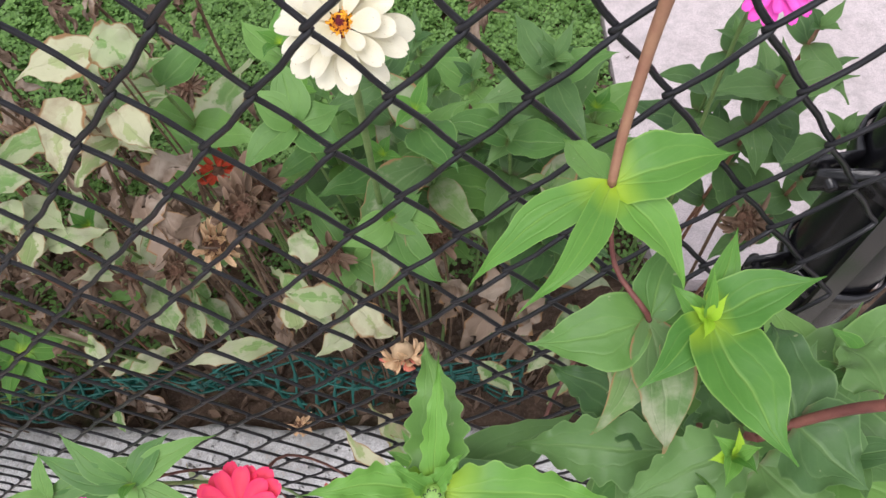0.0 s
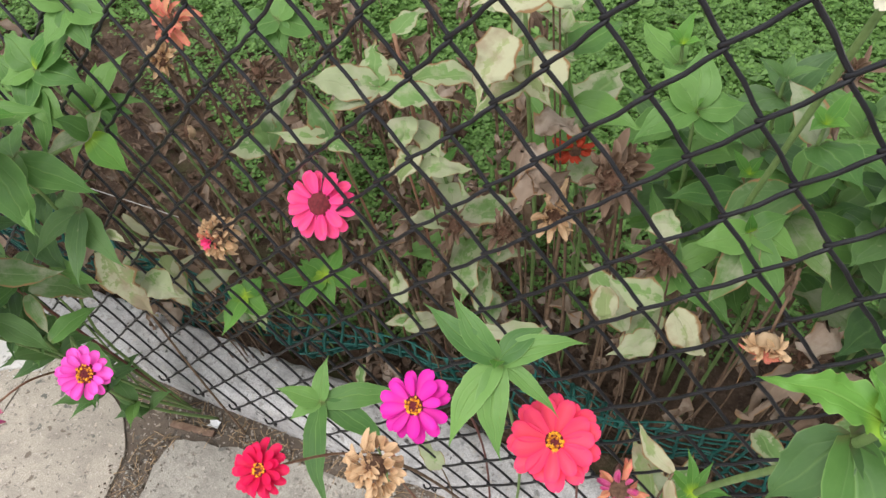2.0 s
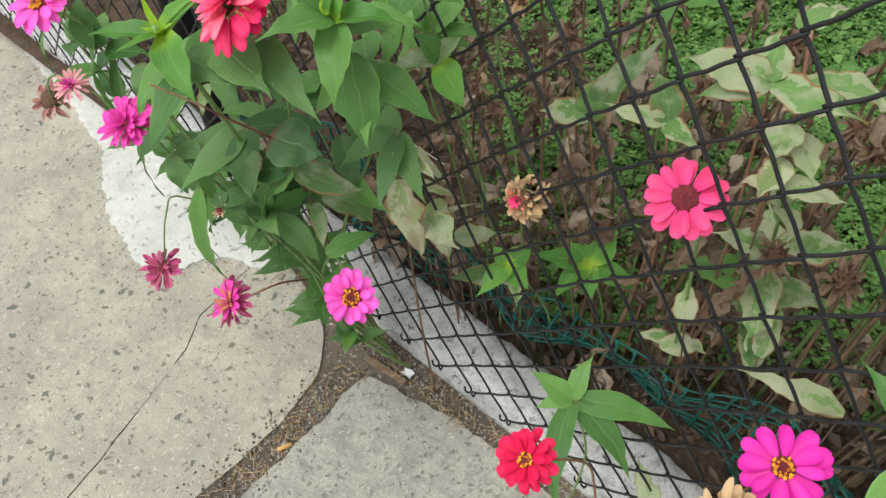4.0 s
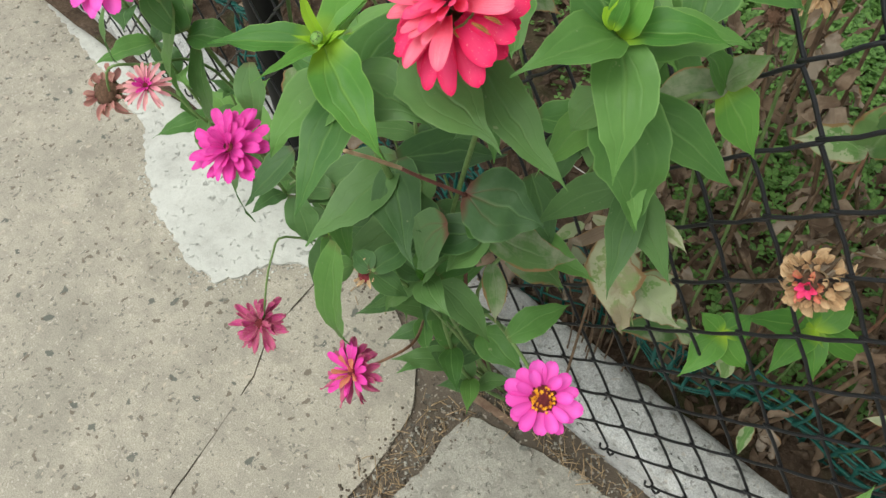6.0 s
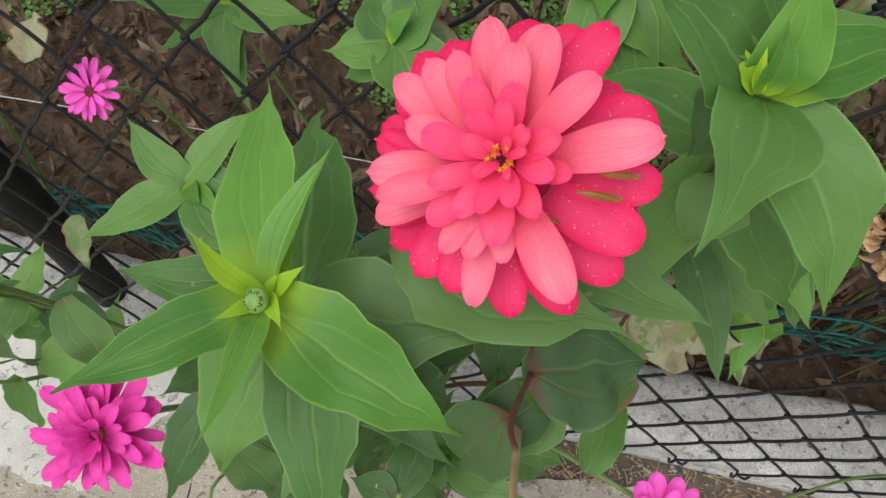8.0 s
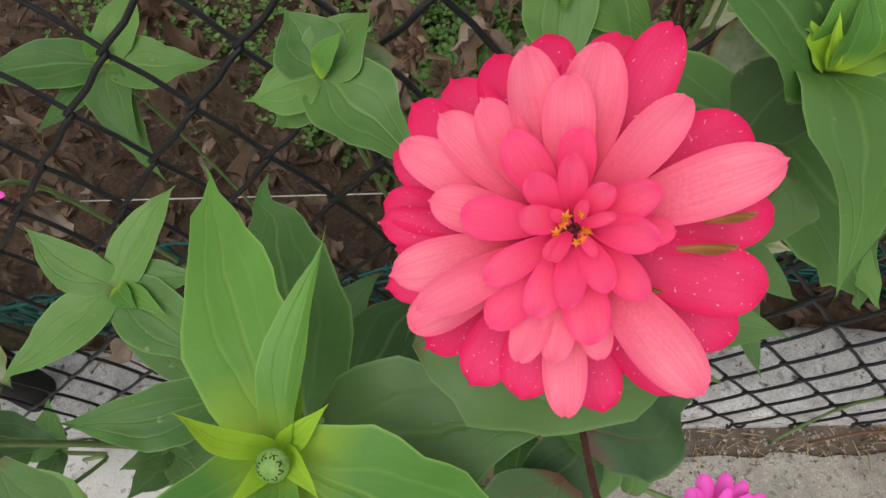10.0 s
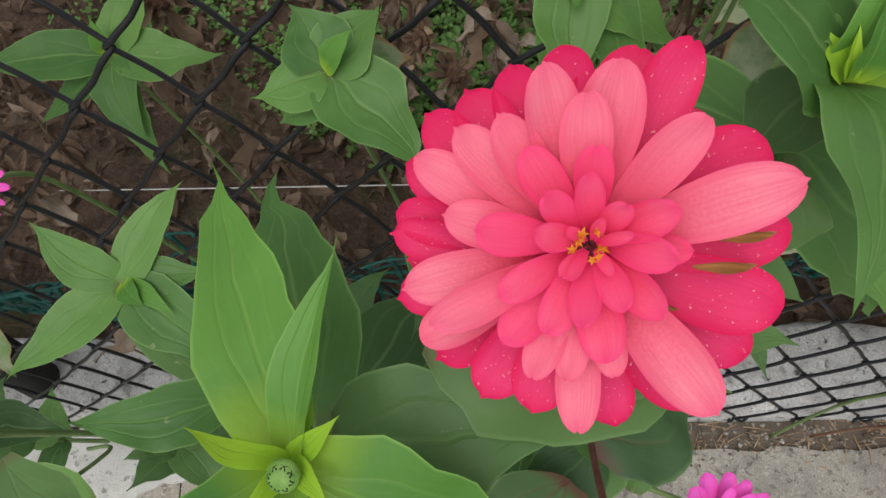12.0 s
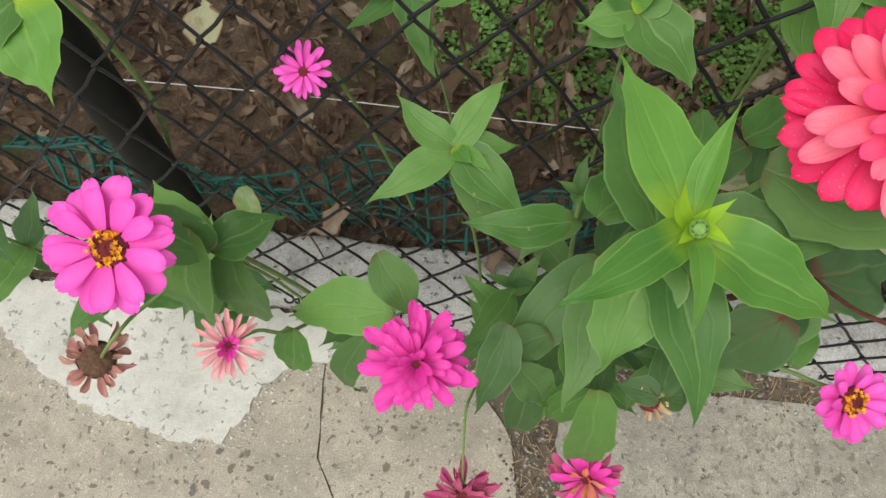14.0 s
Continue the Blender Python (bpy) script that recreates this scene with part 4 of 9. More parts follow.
add_leaf(p, (-0.830, 0.172, 0.768), (-0.748, 0.150, 0.752), 0.046, LEAF_DARK, 0.15, 0.2, 0.04, (0, -0.35, 1))
add_leaf(p, (-0.798, 0.192, 0.770), (-0.714, 0.172, 0.728), 0.030, LEAF_DARK, 0.15, 0.2, 0.04, (0, -0.35, 1))
add_leaf(p, (-0.798, 0.192, 0.770), (-0.764, 0.166, 0.720), 0.030, LEAF_MID, 0.15, 0.2, 0.04, (0, -0.35, 1))
p = thing("zinnia_plant", (-0.730, 0.306, -0.010), "leafy zinnia shoot with bright green unopened tip", "plant")
add_stem(p, [(-0.860, 0.314, -0.010), (-0.850, 0.260, 0.350), (-0.753, 0.261, 0.611), (-0.723, 0.231, 0.741), (-0.723, 0.215, 0.800)], 0.0024, 0.0016, STEM)
add_leaf(p, (-0.722, 0.213, 0.808), (-0.742, 0.150, 0.823), 0.034, LEAF_MID, 0.2, 0.4, 0.04, (0, -0.35, 1), 0.1, 0.2)
add_leaf(p, (-0.722, 0.213, 0.808), (-0.685, 0.162, 0.764), 0.036, LEAF_MID, 0.2, 0.35, 0.04, (0, -0.35, 1), 0.1, -0.2)
add_leaf(p, (-0.718, 0.220, 0.770), (-0.673, 0.187, 0.705), 0.046, LEAF_MID, 0.2, 0.3, 0.04, (0, -0.35, 1), 0.05, 0.1)
add_leaf(p, (-0.722, 0.213, 0.808), (-0.670, 0.240, 0.814), 0.024, LEAF_BRIGHT, 0.2, 0.6, 0.04, (0, -0.35, 1), 0.12, 0.1)
add_leaf(p, (-0.726, 0.216, 0.820), (-0.746, 0.222, 0.831), 0.008, LEAF_MID, 0.2, 0.7, 0.04, (0, -0.35, 1), 0.0, 0.3)
add_leaf(p, (-0.722, 0.213, 0.808), (-0.766, 0.216, 0.848), 0.034, LEAF_MID, 0.2, 0.3, 0.04, (0, -0.35, 1), 0.0, 0.1)
add_leaf(p, (-0.722, 0.213, 0.808), (-0.720, 0.230, 0.852), 0.022, LEAF_BRIGHT, 0.2, 0.4, 0.04, (0, -0.35, 1), 0.0, 0)
add_leaf(p, (-0.717, 0.220, 0.798), (-0.671, 0.262, 0.795), 0.034, LEAF_MID, 0.2, 0.3, 0.04, (0, -0.35, 1), 0.0, 0.1)
add_leaf(p, (-0.724, 0.210, 0.813), (-0.734, 0.217, 0.827), 0.009, BRACT, 0.2, 0.8, 0.04, (0, -0.35, 1), 0.0, 0.2)
add_leaf(p, (-0.723, 0.208, 0.815), (-0.722, 0.217, 0.836), 0.010, LEAF_BRIGHT, 0.2, 0.7, 0.04, (0, -0.35, 1), 0.0, -0.2)
add_leaf(p, (-0.724, 0.208, 0.815), (-0.726, 0.214, 0.830), 0.005, BRACT, 0.2, 0.7, 0.04, (0, -0.35, 1), 0, 0)
add_leaf(p, (-0.718, 0.222, 0.799), (-0.734, 0.216, 0.769), 0.025, LEAF_DARK, 0.2, 0.3, 0.04, (0, -0.35, 1), 0.05, 0.1)
add_leaf(p, (-0.722, 0.207, 0.772), (-0.730, 0.193, 0.749), 0.026, LEAF_DARK, 0.2, 0.3, 0.04, (0, -0.35, 1), 0.05, 0.1)
add_leaf(p, (-0.715, 0.236, 0.751), (-0.645, 0.246, 0.711), 0.034, LEAF_MID, 0.2, 0.25, 0.02, (0, -0.35, 1))
add_leaf(p, (-0.715, 0.236, 0.751), (-0.745, 0.186, 0.701), 0.030, LEAF_MID, 0.2, 0.25, 0.02, (0, -0.35, 1))
add_leaf(p, (-0.715, 0.236, 0.751), (-0.670, 0.186, 0.711), 0.032, LEAF_MID, 0.2, 0.25, 0.02, (0, -0.35, 1))
add_leaf(p, (-0.715, 0.236, 0.751), (-0.775, 0.286, 0.721), 0.034, LEAF_MID, 0.2, 0.25, 0.02, (0, -0.35, 1))
add_leaf(p, (-0.711, 0.261, 0.651), (-0.651, 0.231, 0.611), 0.028, LEAF_DARK, 0.2, 0.25, 0.02, (0, -0.35, 1))
add_leaf(p, (-0.711, 0.261, 0.651), (-0.761, 0.211, 0.601), 0.030, LEAF_DARK, 0.2, 0.25, 0.02, (0, -0.35, 1))
add_leaf(p, (-0.711, 0.261, 0.651), (-0.681, 0.191, 0.611), 0.026, LEAF_DARK, 0.2, 0.25, 0.02, (0, -0.35, 1))
add_leaf(p, (-0.711, 0.261, 0.651), (-0.781, 0.291, 0.621), 0.030, LEAF_DARK, 0.2, 0.25, 0.02, (0, -0.35, 1))
add_stem(p, [(-0.715, 0.246, 0.731), (-0.685, 0.299, 0.731)], 0.0025, 0.0018, STEM)
add_leaf(p, (-0.685, 0.299, 0.731), (-0.646, 0.294, 0.694), 0.030, LEAF_BRIGHT, 0.15, 0.3, 0.02, (0, -0.35, 1))
add_leaf(p, (-0.685, 0.299, 0.731), (-0.703, 0.285, 0.761), 0.025, LEAF_MID, 0.15, 0.3, 0.02, (0, -0.35, 1))
add_leaf(p, (-0.685, 0.299, 0.731), (-0.666, 0.315, 0.756), 0.022, LEAF_OLD, 0.15, 0.3, 0.02, (0, -0.35, 1))
add_leaf(p, (-0.685, 0.299, 0.731), (-0.719, 0.265, 0.723), 0.026, LEAF_OLD, 0.15, 0.3, 0.02, (0, -0.35, 1))
p = thing("zinnia_plant", (-0.780, 0.309, -0.010), "low zinnia with a bright pink single bloom hanging over the kerb", "plant")
add_stem(p, [(-0.880, 0.315, -0.010), (-0.860, 0.220, 0.280), (-0.790, 0.200, 0.450), (-0.694, 0.150, 0.508)], 0.0024, 0.0016, STEM)
add_flower(p, (-0.689, 0.142, 0.514), (0.300, -0.520, 0.800), 0.032, [(13, 0.68, 0.40, 14, 0, P_PINK, 0.1, 0.4, 0.31), (8, 0.58, 0.36, 30, 0.08, P_PINK, 0.08, 0.4, 0.3)], 0.36, DISC_DARK, 20, None, 11, "flower_head", "bright pink single bloom with yellow florets")
p = thing("zinnia_plant", (-1.020, 0.324, -0.010), "zinnia with a double magenta bloom over the cement patch", "plant")
add_stem(p, [(-1.020, 0.324, -0.010), (-0.986, 0.229, 0.316), (-0.968, 0.143, 0.583), (-0.991, 0.124, 0.603)], 0.0024, 0.0016, STEM)
add_flower(p, (-0.991, 0.114, 0.618), (0.080, -0.480, 0.870), 0.0385, [(19, 0.75, 0.26, 0, -0.08, P_MAG, 0.25, 0.3, 0.22), (17, 0.68, 0.25, 16, 0.02, P_MAG, 0.16, 0.3, 0.19), (13, 0.56, 0.23, 34, 0.1, P_MAG, 0.1, 0.3, 0.13), (9, 0.42, 0.2, 55, 0.15, P_MAG, 0.05, 0.3, 0.07)], 0.16, DISC_DARK, 0, None, 12, "flower_head", "full magenta bloom with narrow petals")
p = thing("zinnia_plant", (-0.940, 0.319, -0.010), "straggling zinnia with two fading magenta blooms above the pavement", "plant")
add_stem(p, [(-0.940, 0.319, -0.010), (-0.930, 0.240, 0.320), (-0.959, 0.130, 0.501), (-0.964, 0.098, 0.498), (-0.964, 0.064, 0.420)], 0.0013, 0.0010, STEM)
add_flower(p, (-0.964, 0.062, 0.425), (0.050, -0.480, 0.870), 0.033, [(17, 0.78, 0.24, 2, 0, P_FADE, 0.15, 0.3, 0.2), (14, 0.7, 0.22, 22, 0.05, P_FADE, 0.1, 0.3, 0.18), (10, 0.55, 0.2, 46, 0.1, P_FADE, 0.1, 0.3, 0.12)], 0.18, DISC_DARK, 0, None, 13, "flower_head", "fading dull magenta bloom")
add_stem(p, [(-0.900, 0.220, 0.280), (-0.843, 0.146, 0.402), (-0.859, 0.098, 0.406)], 0.0018, 0.0013, STEM_RED)
add_flower(p, (-0.863, 0.086, 0.412), (-0.200, -0.600, 0.750), 0.033, [(18, 0.8, 0.30, -10, -0.04, P_FADE, 0.25, 0.3, 0.2), (15, 0.8, 0.24, 6, 0, P_FADE, 0.2, 0.3, 0.2), (13, 0.72, 0.24, 25, 0.06, P_MAG, 0.1, 0.3, 0.15), (8, 0.5, 0.2, 50, 0.1, P_DRYPINK, 0.0, 0.4, 0.1)], 0.2, DISC_DARK, 0, None, 14, "flower_head", "fading magenta bloom with browned centre")
p = thing("zinnia_plant", (-0.860, 0.314, -0.010), "dark leafy zinnia with a small dried bud", "plant")
add_stem(p, [(-0.860, 0.314, -0.010), (-0.836, 0.224, 0.288), (-0.827, 0.145, 0.527), (-0.837, 0.115, 0.587)], 0.0024, 0.0016, STEM)
add_flower(p, (-0.843, 0.112, 0.578), (-0.100, -0.500, 0.850), 0.013, [(12, 0.85, 0.24, 30, 0, P_DRY, -0.1, 0.3, 0.2)], 0.5, DISC_DARK, 0, None, 15, "flower_head", "small dried tan bud")
add_leaf(p, (-0.876, 0.115, 0.587), (-0.878, 0.100, 0.408), 0.035, LEAF_MID, 0.18, 0.4, 0.04, (0, -0.35, 1), 0.05, 0.1)
add_leaf(p, (-0.916, 0.135, 0.540), (-0.927, 0.120, 0.398), 0.029, LEAF_DARK, 0.18, 0.3, 0.04, (0, -0.35, 1), 0.05, 0.1)
add_leaf(p, (-0.916, 0.135, 0.540), (-0.895, 0.120, 0.497), 0.019, LEAF_MID, 0.18, 0.5, 0.04, (0, -0.35, 1), 0.05, 0.1)
add_leaf(p, (-0.916, 0.135, 0.540), (-0.948, 0.145, 0.545), 0.025, LEAF_DARK, 0.18, 0.3, 0.04, (0, -0.35, 1), 0.05, 0.1)
add_leaf(p, (-0.916, 0.135, 0.540), (-0.921, 0.128, 0.521), 0.007, LEAF_BRIGHT, 0.18, 0.5, 0.04, (0, -0.35, 1), 0.05, 0.1)
add_leaf(p, (-0.916, 0.135, 0.540), (-0.913, 0.140, 0.555), 0.006, LEAF_BRIGHT, 0.18, 0.5, 0.04, (0, -0.35, 1), 0.05, 0.1)
add_leaf(p, (-0.874, 0.125, 0.545), (-0.906, 0.115, 0.482), 0.026, LEAF_MID, 0.18, 0.3, 0.04, (0, -0.35, 1), 0.05, 0.1)
add_leaf(p, (-0.898, 0.150, 0.596), (-0.876, 0.125, 0.545), 0.024, LEAF_MID, 0.18, 0.5, 0.04, (0, -0.35, 1), 0.05, 0.1)
add_leaf(p, (-0.869, 0.130, 0.531), (-0.858, 0.150, 0.537), 0.017, LEAF_DARK, 0.18, 0.3, 0.04, (0, -0.35, 1), 0.05, 0.1)
add_leaf(p, (-0.838, 0.114, 0.585), (-0.833, 0.163, 0.581), 0.024, LEAF_DARK, 0.2, 0.25, 0.02, (0, -0.35, 1))
add_leaf(p, (-0.838, 0.114, 0.585), (-0.866, 0.122, 0.579), 0.020, LEAF_DARK, 0.2, 0.25, 0.02, (0, -0.35, 1))
add_leaf(p, (-0.838, 0.114, 0.585), (-0.814, 0.127, 0.554), 0.020, LEAF_DARK, 0.2, 0.25, 0.02, (0, -0.35, 1))
p = thing("zinnia_plant", (-1.160, 0.332, -0.010), "zinnia with an open bright pink bloom and yellow centre", "plant")
add_stem(p, [(-1.160, 0.332, -0.010), (-1.150, 0.270, 0.300), (-1.159, 0.199, 0.595), (-1.162, 0.155, 0.673)], 0.003, 0.002, STEM)
add_flower(p, (-1.166, 0.147, 0.685), (0.100, -0.500, 0.850), 0.04, [(15, 0.74, 0.40, 2, 0, P_PINK, 0.16, 0.25, 0.26), (9, 0.64, 0.36, 16, 0.06, P_PINK, 0.12, 0.25, 0.26)], 0.29, DISC_DARK, 18, None, 16, "flower_head", "open bright pink bloom with orange-yellow ring")
add_leaf(p, (-1.141, 0.185, 0.606), (-1.101, 0.222, 0.594), 0.036, LEAF_MID, 0.18, 0.3, 0.04, (0, -0.35, 1), 0.05, 0.3)
add_leaf(p, (-1.139, 0.179, 0.615), (-1.187, 0.200, 0.663), 0.040, LEAF_MID, 0.15, 0.25, 0.02, (0, -0.35, 1))
add_leaf(p, (-1.146, 0.185, 0.637), (-1.185, 0.180, 0.443), 0.057, LEAF_MID, 0.18, 0.2, 0.04, (0, -0.35, 1), 0.05, 0.1)
add_leaf(p, (-1.147, 0.187, 0.598), (-1.129, 0.220, 0.600), 0.021, LEAF_DARK, 0.18, 0.3, 0.04, (0, -0.35, 1), 0.05, 0.1)
add_leaf(p, (-1.139, 0.179, 0.615), (-1.188, 0.228, 0.621), 0.034, LEAF_MID, 0.15, 0.25, 0.02, (0, -0.35, 1))
add_leaf(p, (-1.135, 0.190, 0.593), (-1.144, 0.185, 0.457), 0.044, LEAF_DARK, 0.18, 0.3, 0.04, (0, -0.35, 1), 0.05, 0.1)
add_leaf(p, (-1.214, 0.150, 0.622), (-1.227, 0.140, 0.551), 0.018, LEAF_DARK, 0.18, 0.3, 0.04, (0, -0.35, 1), 0.05, 0.1)
p = thing("zinnia_plant", (-1.200, 0.334, -0.010), "zinnia with two spent brown heads above the cement patch", "plant")
add_stem(p, [(-1.200, 0.334, -0.010), (-1.170, 0.270, 0.300), (-1.165, 0.210, 0.530), (-1.206, 0.160, 0.551), (-1.217, 0.128, 0.563), (-1.256, 0.128, 0.503)], 0.002, 0.0013, STEM)
add_flower(p, (-1.256, 0.126, 0.508), (0.350, -0.450, 0.800), 0.031, [(17, 0.64, 0.26, -5, -0.05, P_SPENT, 0.3, 0.5, 0.36), (13, 0.5, 0.22, 14, 0.05, P_SPENT, 0.3, 0.6, 0.34)], 0.44, DISC_BROWN, 0, None, 17, "flower_head", "spent bloom with curled tan and pink petals")
add_stem(p, [(-1.180, 0.262, 0.280), (-1.100, 0.230, 0.400), (-1.092, 0.150, 0.549), (-1.104, 0.135, 0.590), (-1.114, 0.120, 0.604)], 0.0018, 0.0012, STEM)
add_leaf(p, (-1.019, 0.165, 0.564), (-1.104, 0.165, 0.533), 0.042, LEAF_MID, 0.18, 0.3, 0.04, (0, -0.35, 1), 0.05, 0.2)
add_leaf(p, (-1.090, 0.150, 0.556), (-1.102, 0.132, 0.498), 0.031, LEAF_MID, 0.18, 0.3, 0.04, (0, -0.35, 1), 0.05, 0.1)
add_leaf(p, (-1.036, 0.150, 0.556), (-1.062, 0.135, 0.428), 0.026, LEAF_DARK, 0.18, 0.3, 0.04, (0, -0.35, 1), 0.05, 0.1)
add_flower(p, (-1.114, 0.118, 0.609), (0.300, -0.400, 0.850), 0.024, [(17, 0.78, 0.15, 5, 0, P_BLUSH, 0.2, 0.4, 0.2), (11, 0.62, 0.16, 25, 0.05, P_BLUSH, 0.1, 0.4, 0.18), (9, 0.42, 0.16, 50, 0.1, P_MAG, 0.0, 0.4, 0.1)], 0.2, DISC_DARK, 0, None, 18, "flower_head", "spent pale pink bloom with thin petals")
p = thing("zinnia_plant", (-1.080, 0.500, 0.030), "zinnia behind the mesh with a small pink bloom poking out", "plant")
add_stem(p, [(-1.080, 0.500, 0.030), (-1.082, 0.434, 0.309), (-1.101, 0.389, 0.535), (-1.108, 0.353, 0.588)], 0.0024, 0.0016, STEM)
add_flower(p, (-1.109, 0.346, 0.597), (-0.050, -0.600, 0.750), 0.025, [(14, 0.75, 0.25, 4, 0, P_PINK, 0.1, 0.3, 0.2), (9, 0.6, 0.22, 26, 0.06, P_PINK, 0.1, 0.3, 0.16)], 0.2, DISC_DARK, 0, None, 19, "flower_head", "small pink bloom")
p = thing("zinnia_plant", (-0.980, 0.321, -0.010), "slim zinnia shoot with pointed green leaves", "plant")
add_stem(p, [(-0.980, 0.321, -0.010), (-0.970, 0.304, 0.322), (-0.979, 0.248, 0.653)], 0.002, 0.0014, STEM)
add_leaf(p, (-0.979, 0.248, 0.653), (-1.019, 0.276, 0.670), 0.022, LEAF_MID, 0.12, 0.25, 0.02, (0, -0.35, 1))
add_leaf(p, (-0.979, 0.248, 0.653), (-0.947, 0.292, 0.670), 0.022, LEAF_MID, 0.12, 0.25, 0.02, (0, -0.35, 1))
add_leaf(p, (-0.979, 0.248, 0.653), (-1.033, 0.209, 0.640), 0.026, LEAF_MID, 0.12, 0.25, 0.02, (0, -0.35, 1))
add_leaf(p, (-0.979, 0.248, 0.653), (-0.928, 0.212, 0.631), 0.032, LEAF_MID, 0.12, 0.25, 0.02, (0, -0.35, 1))
add_leaf(p, (-0.979, 0.248, 0.653), (-0.965, 0.234, 0.656), 0.012, LEAF_BRIGHT, 0.12, 0.25, 0.02, (0, -0.35, 1))
add_leaf(p, (-0.979, 0.248, 0.653), (-0.937, 0.253, 0.651), 0.020, LEAF_MID, 0.12, 0.25, 0.02, (0, -0.35, 1))
add_leaf(p, (-0.979, 0.248, 0.653), (-0.919, 0.209, 0.573), 0.034, LEAF_DARK, 0.12, 0.25, 0.02, (0, -0.35, 1))
add_leaf(p, (-0.979, 0.248, 0.653), (-0.951, 0.229, 0.652), 0.010, LEAF_BRIGHT, 0.12, 0.25, 0.02, (0, -0.35, 1))
p = thing("zinnia_plant", (-0.870, 0.460, 0.030), "zinnia shoot pushing through the mesh", "plant")
add_stem(p, [(-0.870, 0.460, 0.030), (-0.862, 0.410, 0.367), (-0.874, 0.319, 0.705)], 0.002, 0.0014, STEM)
add_leaf(p, (-0.874, 0.319, 0.705), (-0.908, 0.311, 0.703), 0.028, LEAF_MID, 0.12, 0.25, 0.02, (0, -0.35, 1))
add_leaf(p, (-0.874, 0.319, 0.705), (-0.833, 0.278, 0.682), 0.040, LEAF_MID, 0.12, 0.25, 0.02, (0, -0.35, 1))
add_leaf(p, (-0.874, 0.319, 0.705), (-0.901, 0.311, 0.680), 0.030, LEAF_MID, 0.12, 0.25, 0.02, (0, -0.35, 1))
add_leaf(p, (-0.874, 0.319, 0.705), (-0.888, 0.347, 0.720), 0.034, LEAF_MID, 0.12, 0.25, 0.02, (0, -0.35, 1))
add_leaf(p, (-0.874, 0.319, 0.705), (-0.848, 0.345, 0.717), 0.030, LEAF_MID, 0.12, 0.25, 0.02, (0, -0.35, 1))
add_leaf(p, (-0.874, 0.319, 0.705), (-0.858, 0.323, 0.728), 0.012, LEAF_BRIGHT, 0.12, 0.25, 0.02, (0, -0.35, 1))
add_leaf(p, (-0.874, 0.319, 0.705), (-0.835, 0.344, 0.682), 0.030, LEAF_OLD, 0.12, 0.25, 0.02, (0, -0.35, 1))
p = thing("zinnia_plant", (-1.020, 0.500, 0.030), "zinnia shoot standing just behind the mesh", "plant")
add_stem(p, [(-1.020, 0.500, 0.030), (-1.016, 0.486, 0.319), (-1.033, 0.431, 0.608)], 0.002, 0.0014, STEM)
add_leaf(p, (-1.033, 0.431, 0.608), (-1.121, 0.424, 0.609), 0.034, LEAF_MID, 0.12, 0.25, 0.02, (0, -0.35, 1))
add_leaf(p, (-1.033, 0.431, 0.608), (-1.015, 0.381, 0.580), 0.030, LEAF_MID, 0.12, 0.25, 0.02, (0, -0.35, 1))
add_leaf(p, (-1.033, 0.431, 0.608), (-0.963, 0.430, 0.604), 0.036, LEAF_MID, 0.12, 0.25, 0.02, (0, -0.35, 1))
add_leaf(p, (-1.033, 0.431, 0.608), (-1.093, 0.406, 0.575), 0.020, LEAF_MID, 0.12, 0.25, 0.02, (0, -0.35, 1))
add_leaf(p, (-1.033, 0.431, 0.608), (-1.008, 0.374, 0.553), 0.024, LEAF_MID, 0.12, 0.25, 0.02, (0, -0.35, 1))
add_leaf(p, (-1.033, 0.431, 0.608), (-1.034, 0.439, 0.635), 0.014, LEAF_BRIGHT, 0.12, 0.25, 0.02, (0, -0.35, 1))
add_leaf(p, (-1.033, 0.431, 0.608), (-1.009, 0.483, 0.635), 0.030, LEAF_MID, 0.12, 0.25, 0.02, (0, -0.35, 1))
p = thing("zinnia_plant", (-0.770, 0.309, -0.010), "dark-leaved zinnia with a broken dry flower stalk", "plant")
add_stem(p, [(-0.870, 0.315, -0.010), (-0.850, 0.240, 0.380), (-0.786, 0.182, 0.600), (-0.778, 0.157, 0.686)], 0.0021, 0.0016, STEM_WINE)
add_stem(p, [(-0.778, 0.157, 0.686), (-0.783, 0.122, 0.734), (-0.780, 0.105, 0.760)], 0.0013, 0.0011, STEM_WINE)
add_stem(p, [(-0.780, 0.105, 0.760), (-0.779, 0.085, 0.787), (-0.774, 0.067, 0.812)], 0.0012, 0.0010, STEM_DRY)
add_leaf(p, (-0.778, 0.157, 0.686), (-0.730, 0.177, 0.670), 0.052, LEAF_WINE, 0.2, 0.15, 0.03, (0, -0.35, 1))
add_leaf(p, (-0.784, 0.145, 0.663), (-0.812, 0.135, 0.589), 0.042, LEAF_WINE, 0.15, 0.2, 0.03, (0, -0.35, 1), 0.05, 0.1)
add_leaf(p, (-0.768, 0.164, 0.647), (-0.811, 0.138, 0.635), 0.032, LEAF_DARK, 0.12, 0.25, 0.02, (0, -0.35, 1))
add_leaf(p, (-0.768, 0.164, 0.647), (-0.718, 0.209, 0.605), 0.034, LEAF_OLD, 0.12, 0.25, 0.02, (0, -0.35, 1))
add_leaf(p, (-0.768, 0.164, 0.647), (-0.779, 0.136, 0.615), 0.032, LEAF_DARK, 0.12, 0.25, 0.02, (0, -0.35, 1))
add_leaf(p, (-0.768, 0.164, 0.647), (-0.768, 0.193, 0.673), 0.026, LEAF_DARK, 0.25, 0.25, 0.02, (0, -0.35, 1))
